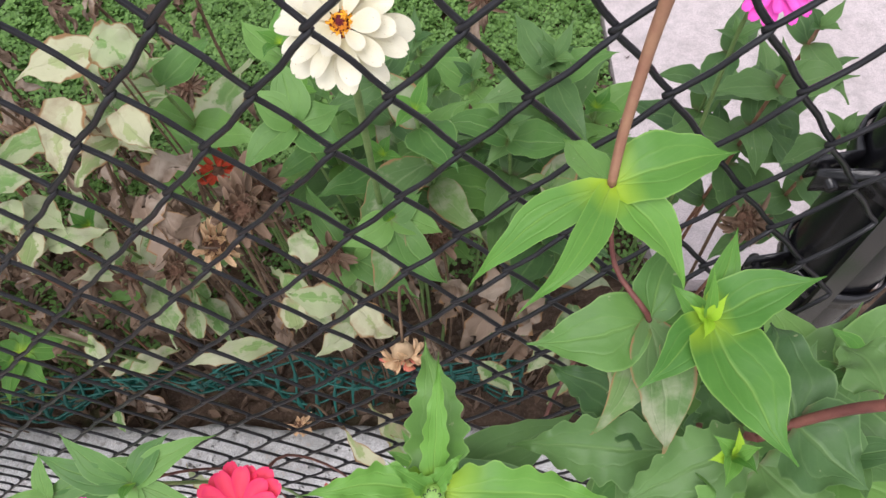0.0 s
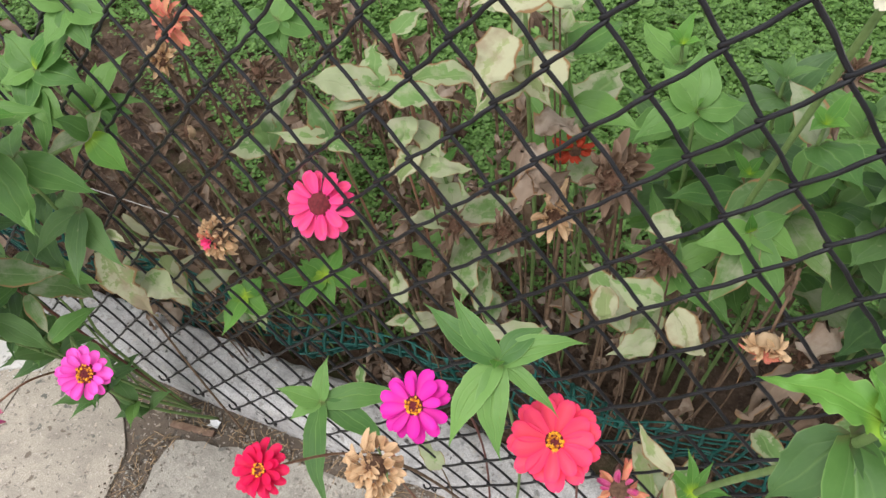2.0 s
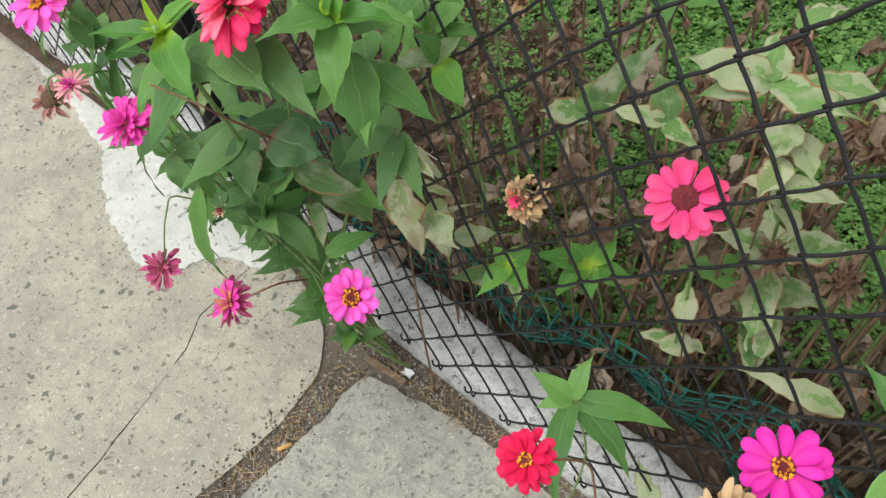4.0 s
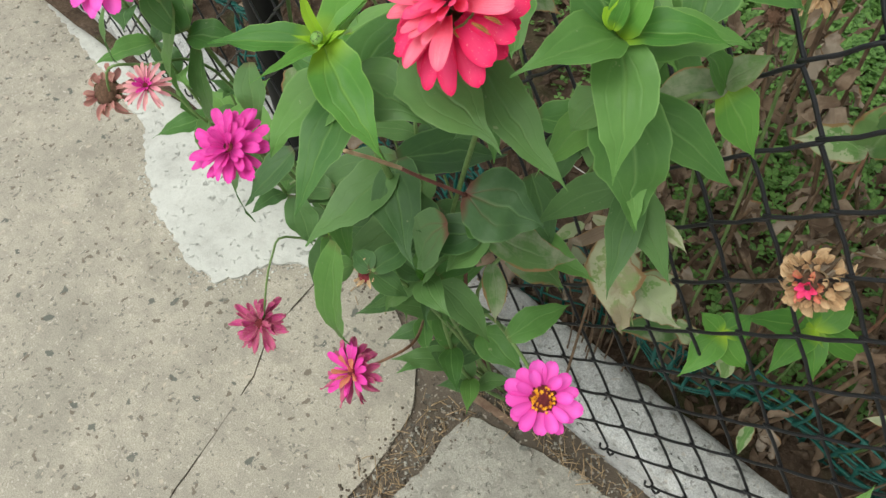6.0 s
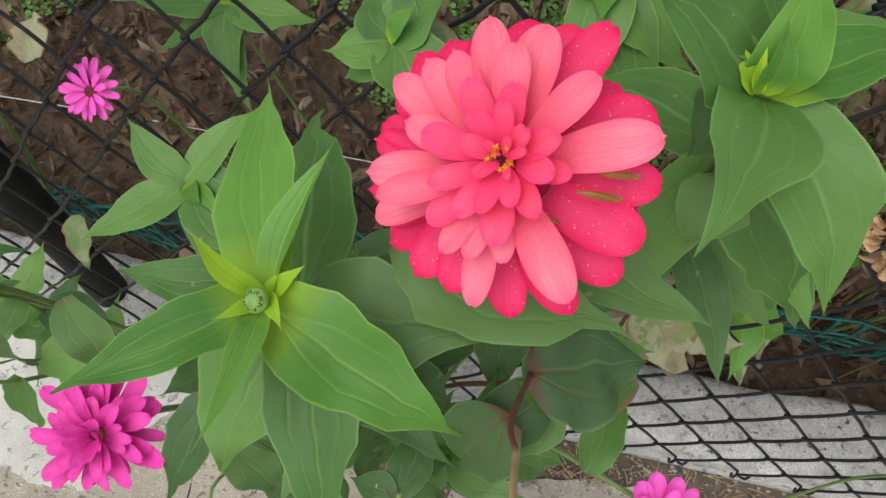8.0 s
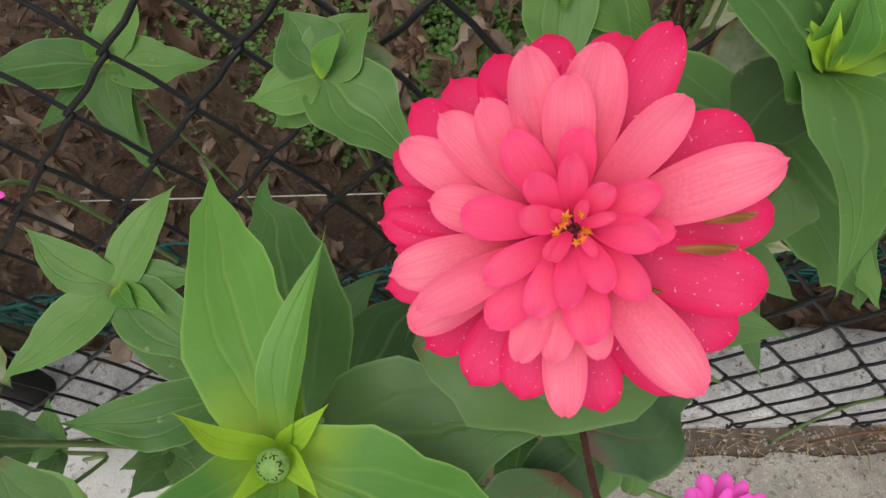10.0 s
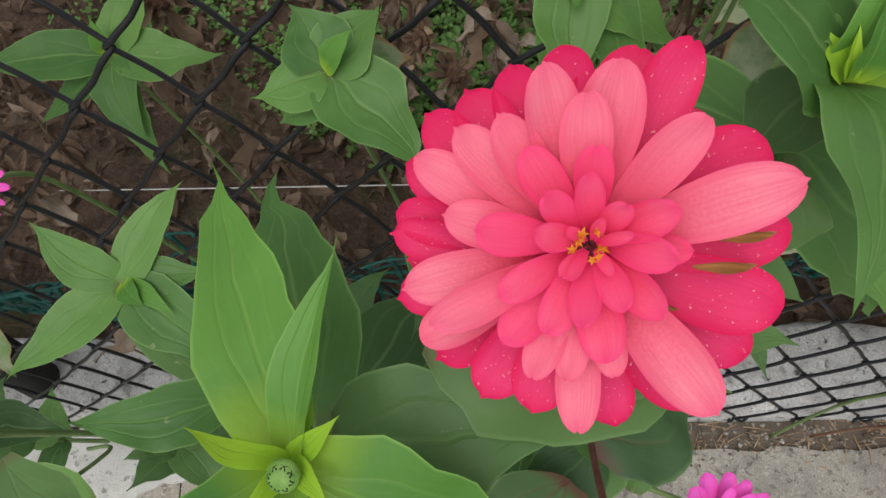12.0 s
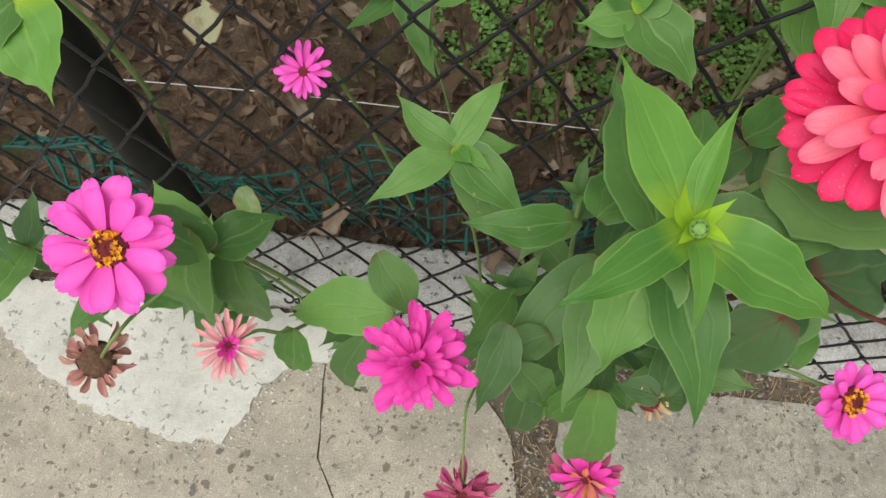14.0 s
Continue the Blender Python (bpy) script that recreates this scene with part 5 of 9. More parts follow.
add_leaf(p, (-0.768, 0.164, 0.647), (-0.784, 0.161, 0.666), 0.020, LEAF_MID, 0.2, 0.5, 0.02, (0, -0.35, 1))
add_leaf(p, (-0.811, 0.157, 0.550), (-0.756, 0.160, 0.498), 0.029, LEAF_DARK, 0.2, 0.35, 0.05, (0, -0.35, 1))
add_leaf(p, (-0.803, 0.151, 0.567), (-0.795, 0.206, 0.565), 0.024, LEAF_MID, 0.2, 0.35, 0.05, (0, -0.35, 1))
add_leaf(p, (-0.737, 0.156, 0.535), (-0.716, 0.217, 0.529), 0.026, LEAF_MID, 0.2, 0.35, 0.05, (0, -0.35, 1))
add_leaf(p, (-0.860, 0.173, 0.608), (-0.820, 0.173, 0.563), 0.032, LEAF_DARK, 0.2, 0.35, 0.05, (0, -0.35, 1))
add_leaf(p, (-0.787, 0.246, 0.617), (-0.748, 0.229, 0.564), 0.032, LEAF_DARK, 0.2, 0.35, 0.05, (0, -0.35, 1))
add_leaf(p, (-0.792, 0.230, 0.588), (-0.795, 0.191, 0.546), 0.032, LEAF_DARK, 0.2, 0.35, 0.05, (0, -0.35, 1))
add_leaf(p, (-0.767, 0.192, 0.581), (-0.727, 0.216, 0.546), 0.029, LEAF_OLD, 0.2, 0.35, 0.05, (0, -0.35, 1))
add_leaf(p, (-0.779, 0.190, 0.562), (-0.759, 0.170, 0.517), 0.021, LEAF_OLD, 0.2, 0.35, 0.05, (0, -0.35, 1))
add_leaf(p, (-0.799, 0.263, 0.657), (-0.746, 0.317, 0.630), 0.034, LEAF_MID, 0.2, 0.35, 0.05, (0, -0.35, 1))
add_leaf(p, (-0.796, 0.260, 0.654), (-0.847, 0.216, 0.635), 0.029, LEAF_DARK, 0.2, 0.35, 0.05, (0, -0.35, 1))
add_leaf(p, (-0.773, 0.284, 0.641), (-0.776, 0.249, 0.601), 0.032, LEAF_DARK, 0.2, 0.35, 0.05, (0, -0.35, 1))
add_leaf(p, (-0.937, 0.138, 0.632), (-0.955, 0.092, 0.594), 0.027, LEAF_DARK, 0.2, 0.35, 0.05, (0, -0.35, 1))
add_leaf(p, (-0.930, 0.124, 0.597), (-0.908, 0.111, 0.554), 0.027, LEAF_DARK, 0.2, 0.35, 0.05, (0, -0.35, 1))
add_leaf(p, (-0.909, 0.146, 0.596), (-0.947, 0.126, 0.582), 0.024, LEAF_DARK, 0.2, 0.35, 0.05, (0, -0.35, 1))
add_leaf(p, (-1.018, 0.170, 0.653), (-0.995, 0.148, 0.605), 0.027, LEAF_DARK, 0.2, 0.35, 0.05, (0, -0.35, 1))
add_leaf(p, (-0.834, 0.232, 0.660), (-0.823, 0.288, 0.656), 0.032, LEAF_MID, 0.2, 0.35, 0.05, (0, -0.35, 1))
add_leaf(p, (-0.907, 0.177, 0.696), (-0.967, 0.170, 0.700), 0.024, LEAF_MID, 0.2, 0.35, 0.05, (0, -0.35, 1))
add_leaf(p, (-0.893, 0.182, 0.691), (-0.874, 0.224, 0.677), 0.036, LEAF_MID, 0.2, 0.35, 0.05, (0, -0.35, 1))
shoot(p, [(-0.800, 0.310, -0.010), (-0.84, 0.22, 0.22), (-0.856, 0.192, 0.510)], 7, 0.062, 0.025, (LEAF_DARK, LEAF_MID), 31, 0.4)
shoot(p, [(-0.920, 0.318, -0.010), (-0.93, 0.24, 0.25), (-0.936, 0.202, 0.540)], 7, 0.062, 0.025, (LEAF_DARK, LEAF_MID), 32, 0.4)
shoot(p, [(-0.840, 0.313, -0.010), (-0.88, 0.23, 0.25), (-0.896, 0.232, 0.630)], 8, 0.066, 0.026, (LEAF_DARK, LEAF_MID, LEAF_DARK), 33, 0.4)
p = thing("zinnia_plant", (-0.240, 0.277, -0.010), "slender zinnia shoot with narrow pointed leaves", "plant")
add_stem(p, [(-0.240, 0.277, -0.010), (-0.216, 0.233, 0.388), (-0.213, 0.148, 0.786)], 0.002, 0.0014, STEM)
add_leaf(p, (-0.213, 0.148, 0.786), (-0.255, 0.177, 0.810), 0.018, LEAF_MID, 0.12, 0.25, 0.02, (0, -0.35, 1))
add_leaf(p, (-0.213, 0.148, 0.786), (-0.270, 0.165, 0.805), 0.020, LEAF_MID, 0.12, 0.25, 0.02, (0, -0.35, 1))
add_leaf(p, (-0.213, 0.148, 0.786), (-0.159, 0.174, 0.795), 0.018, LEAF_MID, 0.12, 0.25, 0.02, (0, -0.35, 1))
add_leaf(p, (-0.213, 0.148, 0.786), (-0.188, 0.176, 0.800), 0.018, LEAF_MID, 0.12, 0.25, 0.02, (0, -0.35, 1))
add_leaf(p, (-0.213, 0.148, 0.786), (-0.195, 0.096, 0.751), 0.022, LEAF_MID, 0.12, 0.25, 0.02, (0, -0.35, 1))
add_leaf(p, (-0.213, 0.148, 0.786), (-0.231, 0.094, 0.754), 0.022, LEAF_MID, 0.12, 0.25, 0.02, (0, -0.35, 1))
add_leaf(p, (-0.213, 0.148, 0.786), (-0.167, 0.130, 0.768), 0.012, LEAF_MID, 0.12, 0.25, 0.02, (0, -0.35, 1))
add_leaf(p, (-0.213, 0.148, 0.786), (-0.212, 0.134, 0.801), 0.010, LEAF_BRIGHT, 0.12, 0.25, 0.02, (0, -0.35, 1))
p = thing("zinnia_plant", (-0.450, 0.289, -0.010), "zinnia shoot with dark green leaves at the foot of the fence", "plant")
add_stem(p, [(-0.450, 0.289, -0.010), (-0.441, 0.275, 0.217), (-0.452, 0.220, 0.444)], 0.002, 0.0014, STEM)
add_leaf(p, (-0.452, 0.220, 0.444), (-0.502, 0.212, 0.464), 0.024, LEAF_MID, 0.12, 0.25, 0.02, (0, -0.35, 1))
add_leaf(p, (-0.452, 0.220, 0.444), (-0.458, 0.264, 0.475), 0.022, LEAF_MID, 0.12, 0.25, 0.02, (0, -0.35, 1))
add_leaf(p, (-0.452, 0.220, 0.444), (-0.397, 0.113, 0.413), 0.028, LEAF_MID, 0.12, 0.25, 0.02, (0, -0.35, 1))
add_leaf(p, (-0.452, 0.220, 0.444), (-0.350, 0.268, 0.423), 0.030, LEAF_MID, 0.12, 0.25, 0.02, (0, -0.35, 1))
add_leaf(p, (-0.452, 0.220, 0.444), (-0.362, 0.206, 0.390), 0.030, LEAF_MID, 0.12, 0.25, 0.02, (0, -0.35, 1))
add_leaf(p, (-0.452, 0.220, 0.444), (-0.479, 0.190, 0.438), 0.018, LEAF_MID, 0.12, 0.25, 0.02, (0, -0.35, 1))
p = thing("zinnia_plant", (-0.400, 0.286, -0.010), "zinnia with a crimson bloom and yellow florets", "plant")
add_stem(p, [(-0.400, 0.286, -0.010), (-0.410, 0.250, 0.200), (-0.408, 0.183, 0.412), (-0.427, 0.099, 0.552)], 0.0018, 0.0013, STEM_RED)
add_flower(p, (-0.428, 0.093, 0.562), (-0.100, -0.500, 0.850), 0.029, [(13, 0.74, 0.38, 0, -0.04, P_RED, 0.25, 0.3, 0.25), (11, 0.66, 0.36, 18, 0.04, P_RED, 0.15, 0.3, 0.23), (7, 0.52, 0.3, 36, 0.1, P_RED, 0.1, 0.3, 0.22)], 0.25, DISC_DARK, 13, None, 20, "flower_head", "crimson bloom with yellow florets")
p = thing("zinnia_plant", (-0.270, 0.279, -0.010), "zinnia with a violet-pink bloom beside a dried tan one", "plant")
add_stem(p, [(-0.270, 0.279, -0.010), (-0.270, 0.270, 0.300), (-0.266, 0.198, 0.604), (-0.270, 0.134, 0.714)], 0.0016, 0.0012, STEM_WINE)
add_flower(p, (-0.271, 0.128, 0.724), (-0.050, -0.500, 0.850), 0.0275, [(12, 0.74, 0.40, 4, 0, P_VIOLET, 0.2, 0.3, 0.26), (8, 0.62, 0.34, 20, 0.06, P_VIOLET, 0.12, 0.3, 0.25)], 0.27, DISC_DARK, 14, None, 21, "flower_head", "violet-pink bloom with yellow florets")
add_stem(p, [(-0.280, 0.279, -0.010), (-0.268, 0.190, 0.353), (-0.272, 0.107, 0.653), (-0.279, 0.080, 0.716)], 0.0016, 0.0012, STEM_DEAD)
add_flower(p, (-0.280, 0.075, 0.727), (-0.050, -0.450, 0.900), 0.0235, [(18, 0.36, 0.26, -30, -0.25, P_DRY, 0.5, 0.9, 0.5), (20, 0.38, 0.27, -5, -0.08, P_DRY, 0.5, 0.9, 0.56), (20, 0.38, 0.26, 22, 0.1, P_DRY, 0.5, 0.9, 0.54), (17, 0.36, 0.25, 48, 0.3, P_DRY, 0.5, 0.9, 0.44), (12, 0.34, 0.23, 66, 0.45, P_DRY, 0.5, 0.9, 0.28), (6, 0.32, 0.2, 80, 0.5, P_DRY, 0.4, 0.9, 0.1)], 0.36, DISC_BROWN, 0, None, 22, "flower_head", "dried tan bloom with curled papery petals")
p = thing("zinnia_plant", (-0.150, 0.271, -0.010), "zinnia with a wide coral-red bloom", "plant")
add_stem(p, [(-0.150, 0.271, -0.010), (-0.150, 0.260, 0.300), (-0.165, 0.219, 0.569), (-0.170, 0.154, 0.678)], 0.0016, 0.0013, STEM_WINE)
add_stem(p, [(-0.150, 0.271, -0.010), (-0.121, 0.221, 0.305), (-0.118, 0.195, 0.568), (-0.116, 0.159, 0.620)], 0.0016, 0.0012, STEM_WINE)
add_flower(p, (-0.170, 0.149, 0.689), (0.000, -0.450, 0.900), 0.036, [(14, 0.78, 0.44, 2, 0, P_CORAL, 0.14, 0.35, 0.2), (11, 0.68, 0.40, 13, 0.05, P_CORAL, 0.12, 0.35, 0.19)], 0.2, DISC_DARK, 13, None, 23, "flower_head", "wide coral-red bloom with small yellow centre")
add_flower(p, (-0.115, 0.152, 0.629), (0.100, -0.600, 0.750), 0.024, [(12, 0.75, 0.28, -8, 0, P_DRYPINK, 0.3, 0.5, 0.25), (10, 0.62, 0.24, 18, 0.05, P_FADE, 0.2, 0.5, 0.2)], 0.34, DISC_BROWN, 0, None, 24, "flower_head", "withering pink and tan bloom")
p = thing("zinnia_plant", (-0.430, 0.500, 0.030), "zinnia behind the mesh with a flat hot-pink bloom", "plant")
add_stem(p, [(-0.430, 0.500, 0.030), (-0.413, 0.405, 0.376), (-0.417, 0.329, 0.674), (-0.421, 0.290, 0.723)], 0.0024, 0.0016, STEM)
add_flower(p, (-0.421, 0.282, 0.731), (0.000, -0.650, 0.700), 0.033, [(14, 0.72, 0.36, 0, 0, P_HOT, 0.16, 0.4, 0.29), (8, 0.64, 0.32, 14, 0.05, P_HOT, 0.14, 0.5, 0.29)], 0.34, DISC_DARK, 0, None, 25, "flower_head", "flat hot-pink bloom with dark centre")
p = thing("zinnia_plant", (-0.580, 0.500, 0.030), "zinnia with a withered tan and orange head", "plant")
add_stem(p, [(-0.580, 0.500, 0.030), (-0.566, 0.413, 0.318), (-0.566, 0.351, 0.578), (-0.576, 0.306, 0.606)], 0.0018, 0.0014, STEM_DEAD)
add_flower(p, (-0.577, 0.297, 0.611), (-0.100, -0.750, 0.400), 0.027, [(18, 0.36, 0.26, -30, -0.25, P_DRY, 0.5, 0.9, 0.5), (20, 0.38, 0.27, -5, -0.08, P_DRY, 0.5, 0.9, 0.56), (20, 0.38, 0.26, 22, 0.1, P_DRY, 0.5, 0.9, 0.54), (17, 0.36, 0.25, 48, 0.3, P_DRY, 0.5, 0.9, 0.44), (12, 0.34, 0.23, 66, 0.45, P_DRYPINK, 0.5, 0.9, 0.28), (6, 0.32, 0.2, 80, 0.5, P_HOT, 0.4, 0.9, 0.1)], 0.3, DISC_BROWN, 0, None, 26, "flower_head", "withered tan bloom with orange-pink petals left")
p = thing("zinnia_plant", (-0.030, 0.264, -0.010), "zinnia with a ripple-edged star of bright leaves round a bud", "plant")
add_stem(p, [(-0.030, 0.264, -0.010), (-0.050, 0.240, 0.400), (-0.017, 0.140, 0.795), (-0.017, 0.113, 0.887)], 0.0035, 0.0025, STEM)
star_bud(p, (-0.017, 0.107, 0.898), (-0.1, -0.5, 0.85), 0.006)
add_leaf(p, (-0.017, 0.110, 0.895), (-0.018, 0.182, 0.917), 0.030, LEAF_MID, 0.12, 0.5, 0.15, (0, -0.35, 1))
add_leaf(p, (-0.017, 0.110, 0.895), (-0.010, 0.159, 0.949), 0.013, LEAF_BRIGHT, 0.12, 0.5, 0.15, (0, -0.35, 1))
add_leaf(p, (-0.017, 0.110, 0.895), (-0.079, 0.107, 0.913), 0.021, LEAF_BRIGHT, 0.12, 0.5, 0.15, (0, -0.35, 1))
add_leaf(p, (-0.017, 0.110, 0.895), (-0.005, 0.063, 0.899), 0.014, LEAF_BRIGHT, 0.12, 0.5, 0.15, (0, -0.35, 1))
add_leaf(p, (-0.017, 0.110, 0.895), (0.079, 0.101, 0.876), 0.028, LEAF_BRIGHT, 0.12, 0.5, 0.15, (0, -0.35, 1))
add_leaf(p, (-0.017, 0.110, 0.895), (-0.037, 0.118, 0.927), 0.010, LEAF_BRIGHT, 0.12, 0.5, 0.15, (0, -0.35, 1))
add_leaf(p, (-0.017, 0.110, 0.895), (-0.001, 0.120, 0.923), 0.010, LEAF_BRIGHT, 0.12, 0.5, 0.15, (0, -0.35, 1))
add_leaf(p, (-0.017, 0.130, 0.845), (-0.046, 0.104, 0.797), 0.034, LEAF_DARK, 0.12, 0.3, 0.06, (0, -0.35, 1))
add_leaf(p, (-0.017, 0.130, 0.845), (0.092, 0.096, 0.785), 0.038, LEAF_DARK, 0.12, 0.3, 0.06, (0, -0.35, 1))
add_leaf(p, (-0.017, 0.130, 0.845), (0.016, 0.054, 0.792), 0.036, LEAF_MID, 0.12, 0.3, 0.06, (0, -0.35, 1))
add_leaf(p, (-0.017, 0.130, 0.845), (-0.023, 0.124, 0.806), 0.028, LEAF_DARK, 0.12, 0.3, 0.06, (0, -0.35, 1))
add_leaf(p, (-0.017, 0.130, 0.845), (0.072, 0.171, 0.811), 0.030, LEAF_DARK, 0.12, 0.3, 0.06, (0, -0.35, 1))
p = thing("zinnia_plant", (0.100, 0.256, -0.010), "tall zinnia with a reddish stem and bright drooping leaves", "plant")
add_stem(p, [(0.074, 0.220, 1.097), (0.071, 0.217, 1.073), (0.066, 0.207, 1.040), (0.063, 0.197, 1.019)], 0.0026, 0.0019, STEM_RED)
add_stem(p, [(0.100, 0.256, -0.010), (0.085, 0.255, 0.500), (0.086, 0.205, 0.880), (0.082, 0.161, 0.966), (0.067, 0.179, 0.985), (0.063, 0.197, 1.019)], 0.0020, 0.0010, STEM_WINE)
add_leaf(p, (0.063, 0.197, 1.018), (0.003, 0.166, 0.995), 0.018, LEAF_BRIGHT, 0.16, 0.5, 0.05, (0, -0.35, 1), 0.14, 0.1)
add_leaf(p, (0.063, 0.197, 1.018), (0.021, 0.147, 1.011), 0.015, LEAF_BRIGHT, 0.16, 0.75, 0.05, (0, -0.35, 1), 0.05, 0.1)
add_leaf(p, (0.063, 0.197, 1.018), (0.115, 0.205, 1.024), 0.028, LEAF_BRIGHT, 0.16, 0.45, 0.05, (0, -0.35, 1), 0.05, 0.1)
add_leaf(p, (0.063, 0.197, 1.018), (0.093, 0.163, 0.993), 0.021, LEAF_BRIGHT, 0.16, 0.5, 0.05, (0, -0.35, 1), 0.1, 0.1)
add_leaf(p, (0.063, 0.197, 1.018), (0.051, 0.235, 1.002), 0.015, LEAF_MID, 0.16, 0.4, 0.05, (0, -0.35, 1), 0.0, 0.1)
add_leaf(p, (0.082, 0.161, 0.966), (0.030, 0.157, 0.959), 0.032, LEAF_MID, 0.15, 0.3, 0.05, (0, -0.35, 1), 0.06, 0.1)
add_leaf(p, (0.082, 0.161, 0.966), (0.087, 0.109, 0.934), 0.029, LEAF_OLD, 0.15, 0.4, 0.05, (0, -0.35, 1), 0.06, 0.1)
add_leaf(p, (0.082, 0.161, 0.966), (0.055, 0.122, 0.928), 0.017, LEAF_OLD, 0.15, 0.5, 0.05, (0, -0.35, 1), 0.06, 0.1)
add_leaf(p, (0.082, 0.161, 0.966), (0.099, 0.195, 0.977), 0.022, LEAF_MID, 0.15, 0.4, 0.05, (0, -0.35, 1), 0.06, 0.1)
add_leaf(p, (0.082, 0.161, 0.966), (0.111, 0.146, 0.952), 0.021, LEAF_MID, 0.15, 0.4, 0.05, (0, -0.35, 1), 0.06, 0.1)
add_leaf(p, (0.082, 0.161, 0.966), (0.065, 0.141, 0.937), 0.018, LEAF_PALE, 0.15, 0.5, 0.05, (0, -0.35, 1), 0.06, 0.1)
add_stem(p, [(0.091, 0.145, 0.921), (0.102, 0.146, 0.947), (0.103, 0.155, 0.974)], 0.0018, 0.0015, STEM_WINE)
add_leaf(p, (0.103, 0.156, 0.976), (0.145, 0.162, 0.998), 0.025, LEAF_BRIGHT, 0.16, 0.4, 0.03, (0, -0.35, 1), 0.03, 0.1)
add_leaf(p, (0.103, 0.156, 0.976), (0.071, 0.128, 0.976), 0.020, LEAF_BRIGHT, 0.16, 0.5, 0.03, (0, -0.35, 1), 0.08, 0.1)
add_leaf(p, (0.103, 0.156, 0.976), (0.123, 0.094, 0.975), 0.033, LEAF_BRIGHT, 0.16, 0.35, 0.03, (0, -0.35, 1), 0.06, 0.1)
add_leaf(p, (0.103, 0.156, 0.976), (0.099, 0.165, 1.008), 0.006, LEAF_BRIGHT, 0.16, 0.6, 0.03, (0, -0.35, 1), 0.0, 0.1)
add_leaf(p, (0.103, 0.156, 0.976), (0.120, 0.191, 0.989), 0.013, LEAF_BRIGHT, 0.16, 0.4, 0.03, (0, -0.35, 1), 0.0, 0.1)
add_leaf(p, (0.103, 0.156, 0.976), (0.090, 0.169, 0.983), 0.011, LEAF_BRIGHT, 0.16, 0.5, 0.03, (0, -0.35, 1), 0.1, 0.1)
add_leaf(p, (0.103, 0.156, 0.976), (0.107, 0.158, 0.995), 0.007, BRACT, 0.16, 0.6, 0.03, (0, -0.35, 1), 0.0, 0.1)
add_leaf(p, (0.103, 0.156, 0.976), (0.093, 0.157, 0.989), 0.006, BRACT, 0.16, 0.6, 0.03, (0, -0.35, 1), 0.0, 0.1)
add_leaf(p, (0.103, 0.156, 0.976), (0.097, 0.144, 0.983), 0.006, BRACT, 0.16, 0.6, 0.03, (0, -0.35, 1), 0.0, 0.1)
p = thing("zinnia_plant", (0.190, 0.251, -0.010), "zinnia with wine-red leaf bases beside the end post", "plant")
add_stem(p, [(0.155, 0.108, 1.002), (0.146, 0.113, 0.980), (0.135, 0.115, 0.958), (0.125, 0.114, 0.942)], 0.0024, 0.002, STEM_WINE)
add_stem(p, [(0.190, 0.251, -0.010), (0.180, 0.240, 0.500), (0.125, 0.114, 0.942)], 0.0026, 0.002, STEM_WINE)
add_leaf(p, (0.135, 0.115, 0.958), (0.139, 0.161, 0.958), 0.040, LEAF_DARK, 0.12, 0.3, 0.06, (0, -0.35, 1), 0.06, 0.1)
add_leaf(p, (0.135, 0.115, 0.958), (0.158, 0.089, 0.958), 0.044, LEAF_DARK, 0.12, 0.25, 0.06, (0, -0.35, 1), 0.06, 0.1)
add_leaf(p, (0.117, 0.110, 0.931), (0.107, 0.116, 0.942), 0.009, LEAF_BRIGHT, 0.15, 0.5, 0.03, (0, -0.35, 1), 0.06, 0.1)
add_leaf(p, (0.117, 0.110, 0.931), (0.124, 0.109, 0.946), 0.009, LEAF_BRIGHT, 0.15, 0.5, 0.03, (0, -0.35, 1), 0.06, 0.1)
add_leaf(p, (0.117, 0.110, 0.931), (0.108, 0.096, 0.937), 0.010, LEAF_BRIGHT, 0.15, 0.5, 0.03, (0, -0.35, 1), 0.06, 0.1)
add_leaf(p, (0.117, 0.110, 0.931), (0.121, 0.100, 0.941), 0.009, LEAF_BRIGHT, 0.15, 0.5, 0.03, (0, -0.35, 1), 0.06, 0.1)
add_leaf(p, (0.117, 0.110, 0.931), (0.104, 0.107, 0.936), 0.008, BRACT, 0.15, 0.5, 0.03, (0, -0.35, 1), 0.06, 0.1)
add_leaf(p, (0.117, 0.110, 0.931), (0.115, 0.116, 0.950), 0.006, BRACT, 0.15, 0.5, 0.03, (0, -0.35, 1), 0.06, 0.1)
add_leaf(p, (0.129, 0.118, 0.923), (0.066, 0.095, 0.900), 0.034, LEAF_DARK, 0.15, 0.35, 0.14, (0, -0.35, 1), 0.1, 0.1)
add_leaf(p, (0.122, 0.106, 0.912), (0.099, 0.072, 0.910), 0.037, LEAF_MID, 0.15, 0.35, 0.14, (0, -0.35, 1), 0.1, 0.1)
add_leaf(p, (0.132, 0.109, 0.916), (0.155, 0.074, 0.920), 0.040, LEAF_DARK, 0.15, 0.35, 0.14, (0, -0.35, 1), 0.1, 0.1)
add_leaf(p, (0.128, 0.127, 0.908), (0.116, 0.158, 0.919), 0.032, LEAF_DARK, 0.15, 0.35, 0.14, (0, -0.35, 1), 0.1, 0.1)
add_leaf(p, (0.101, 0.129, 0.889), (0.044, 0.177, 0.882), 0.034, LEAF_DARK, 0.15, 0.35, 0.14, (0, -0.35, 1), 0.1, 0.1)
add_leaf(p, (0.100, 0.124, 0.887), (0.022, 0.134, 0.877), 0.037, LEAF_DARK, 0.15, 0.35, 0.14, (0, -0.35, 1), 0.1, 0.1)
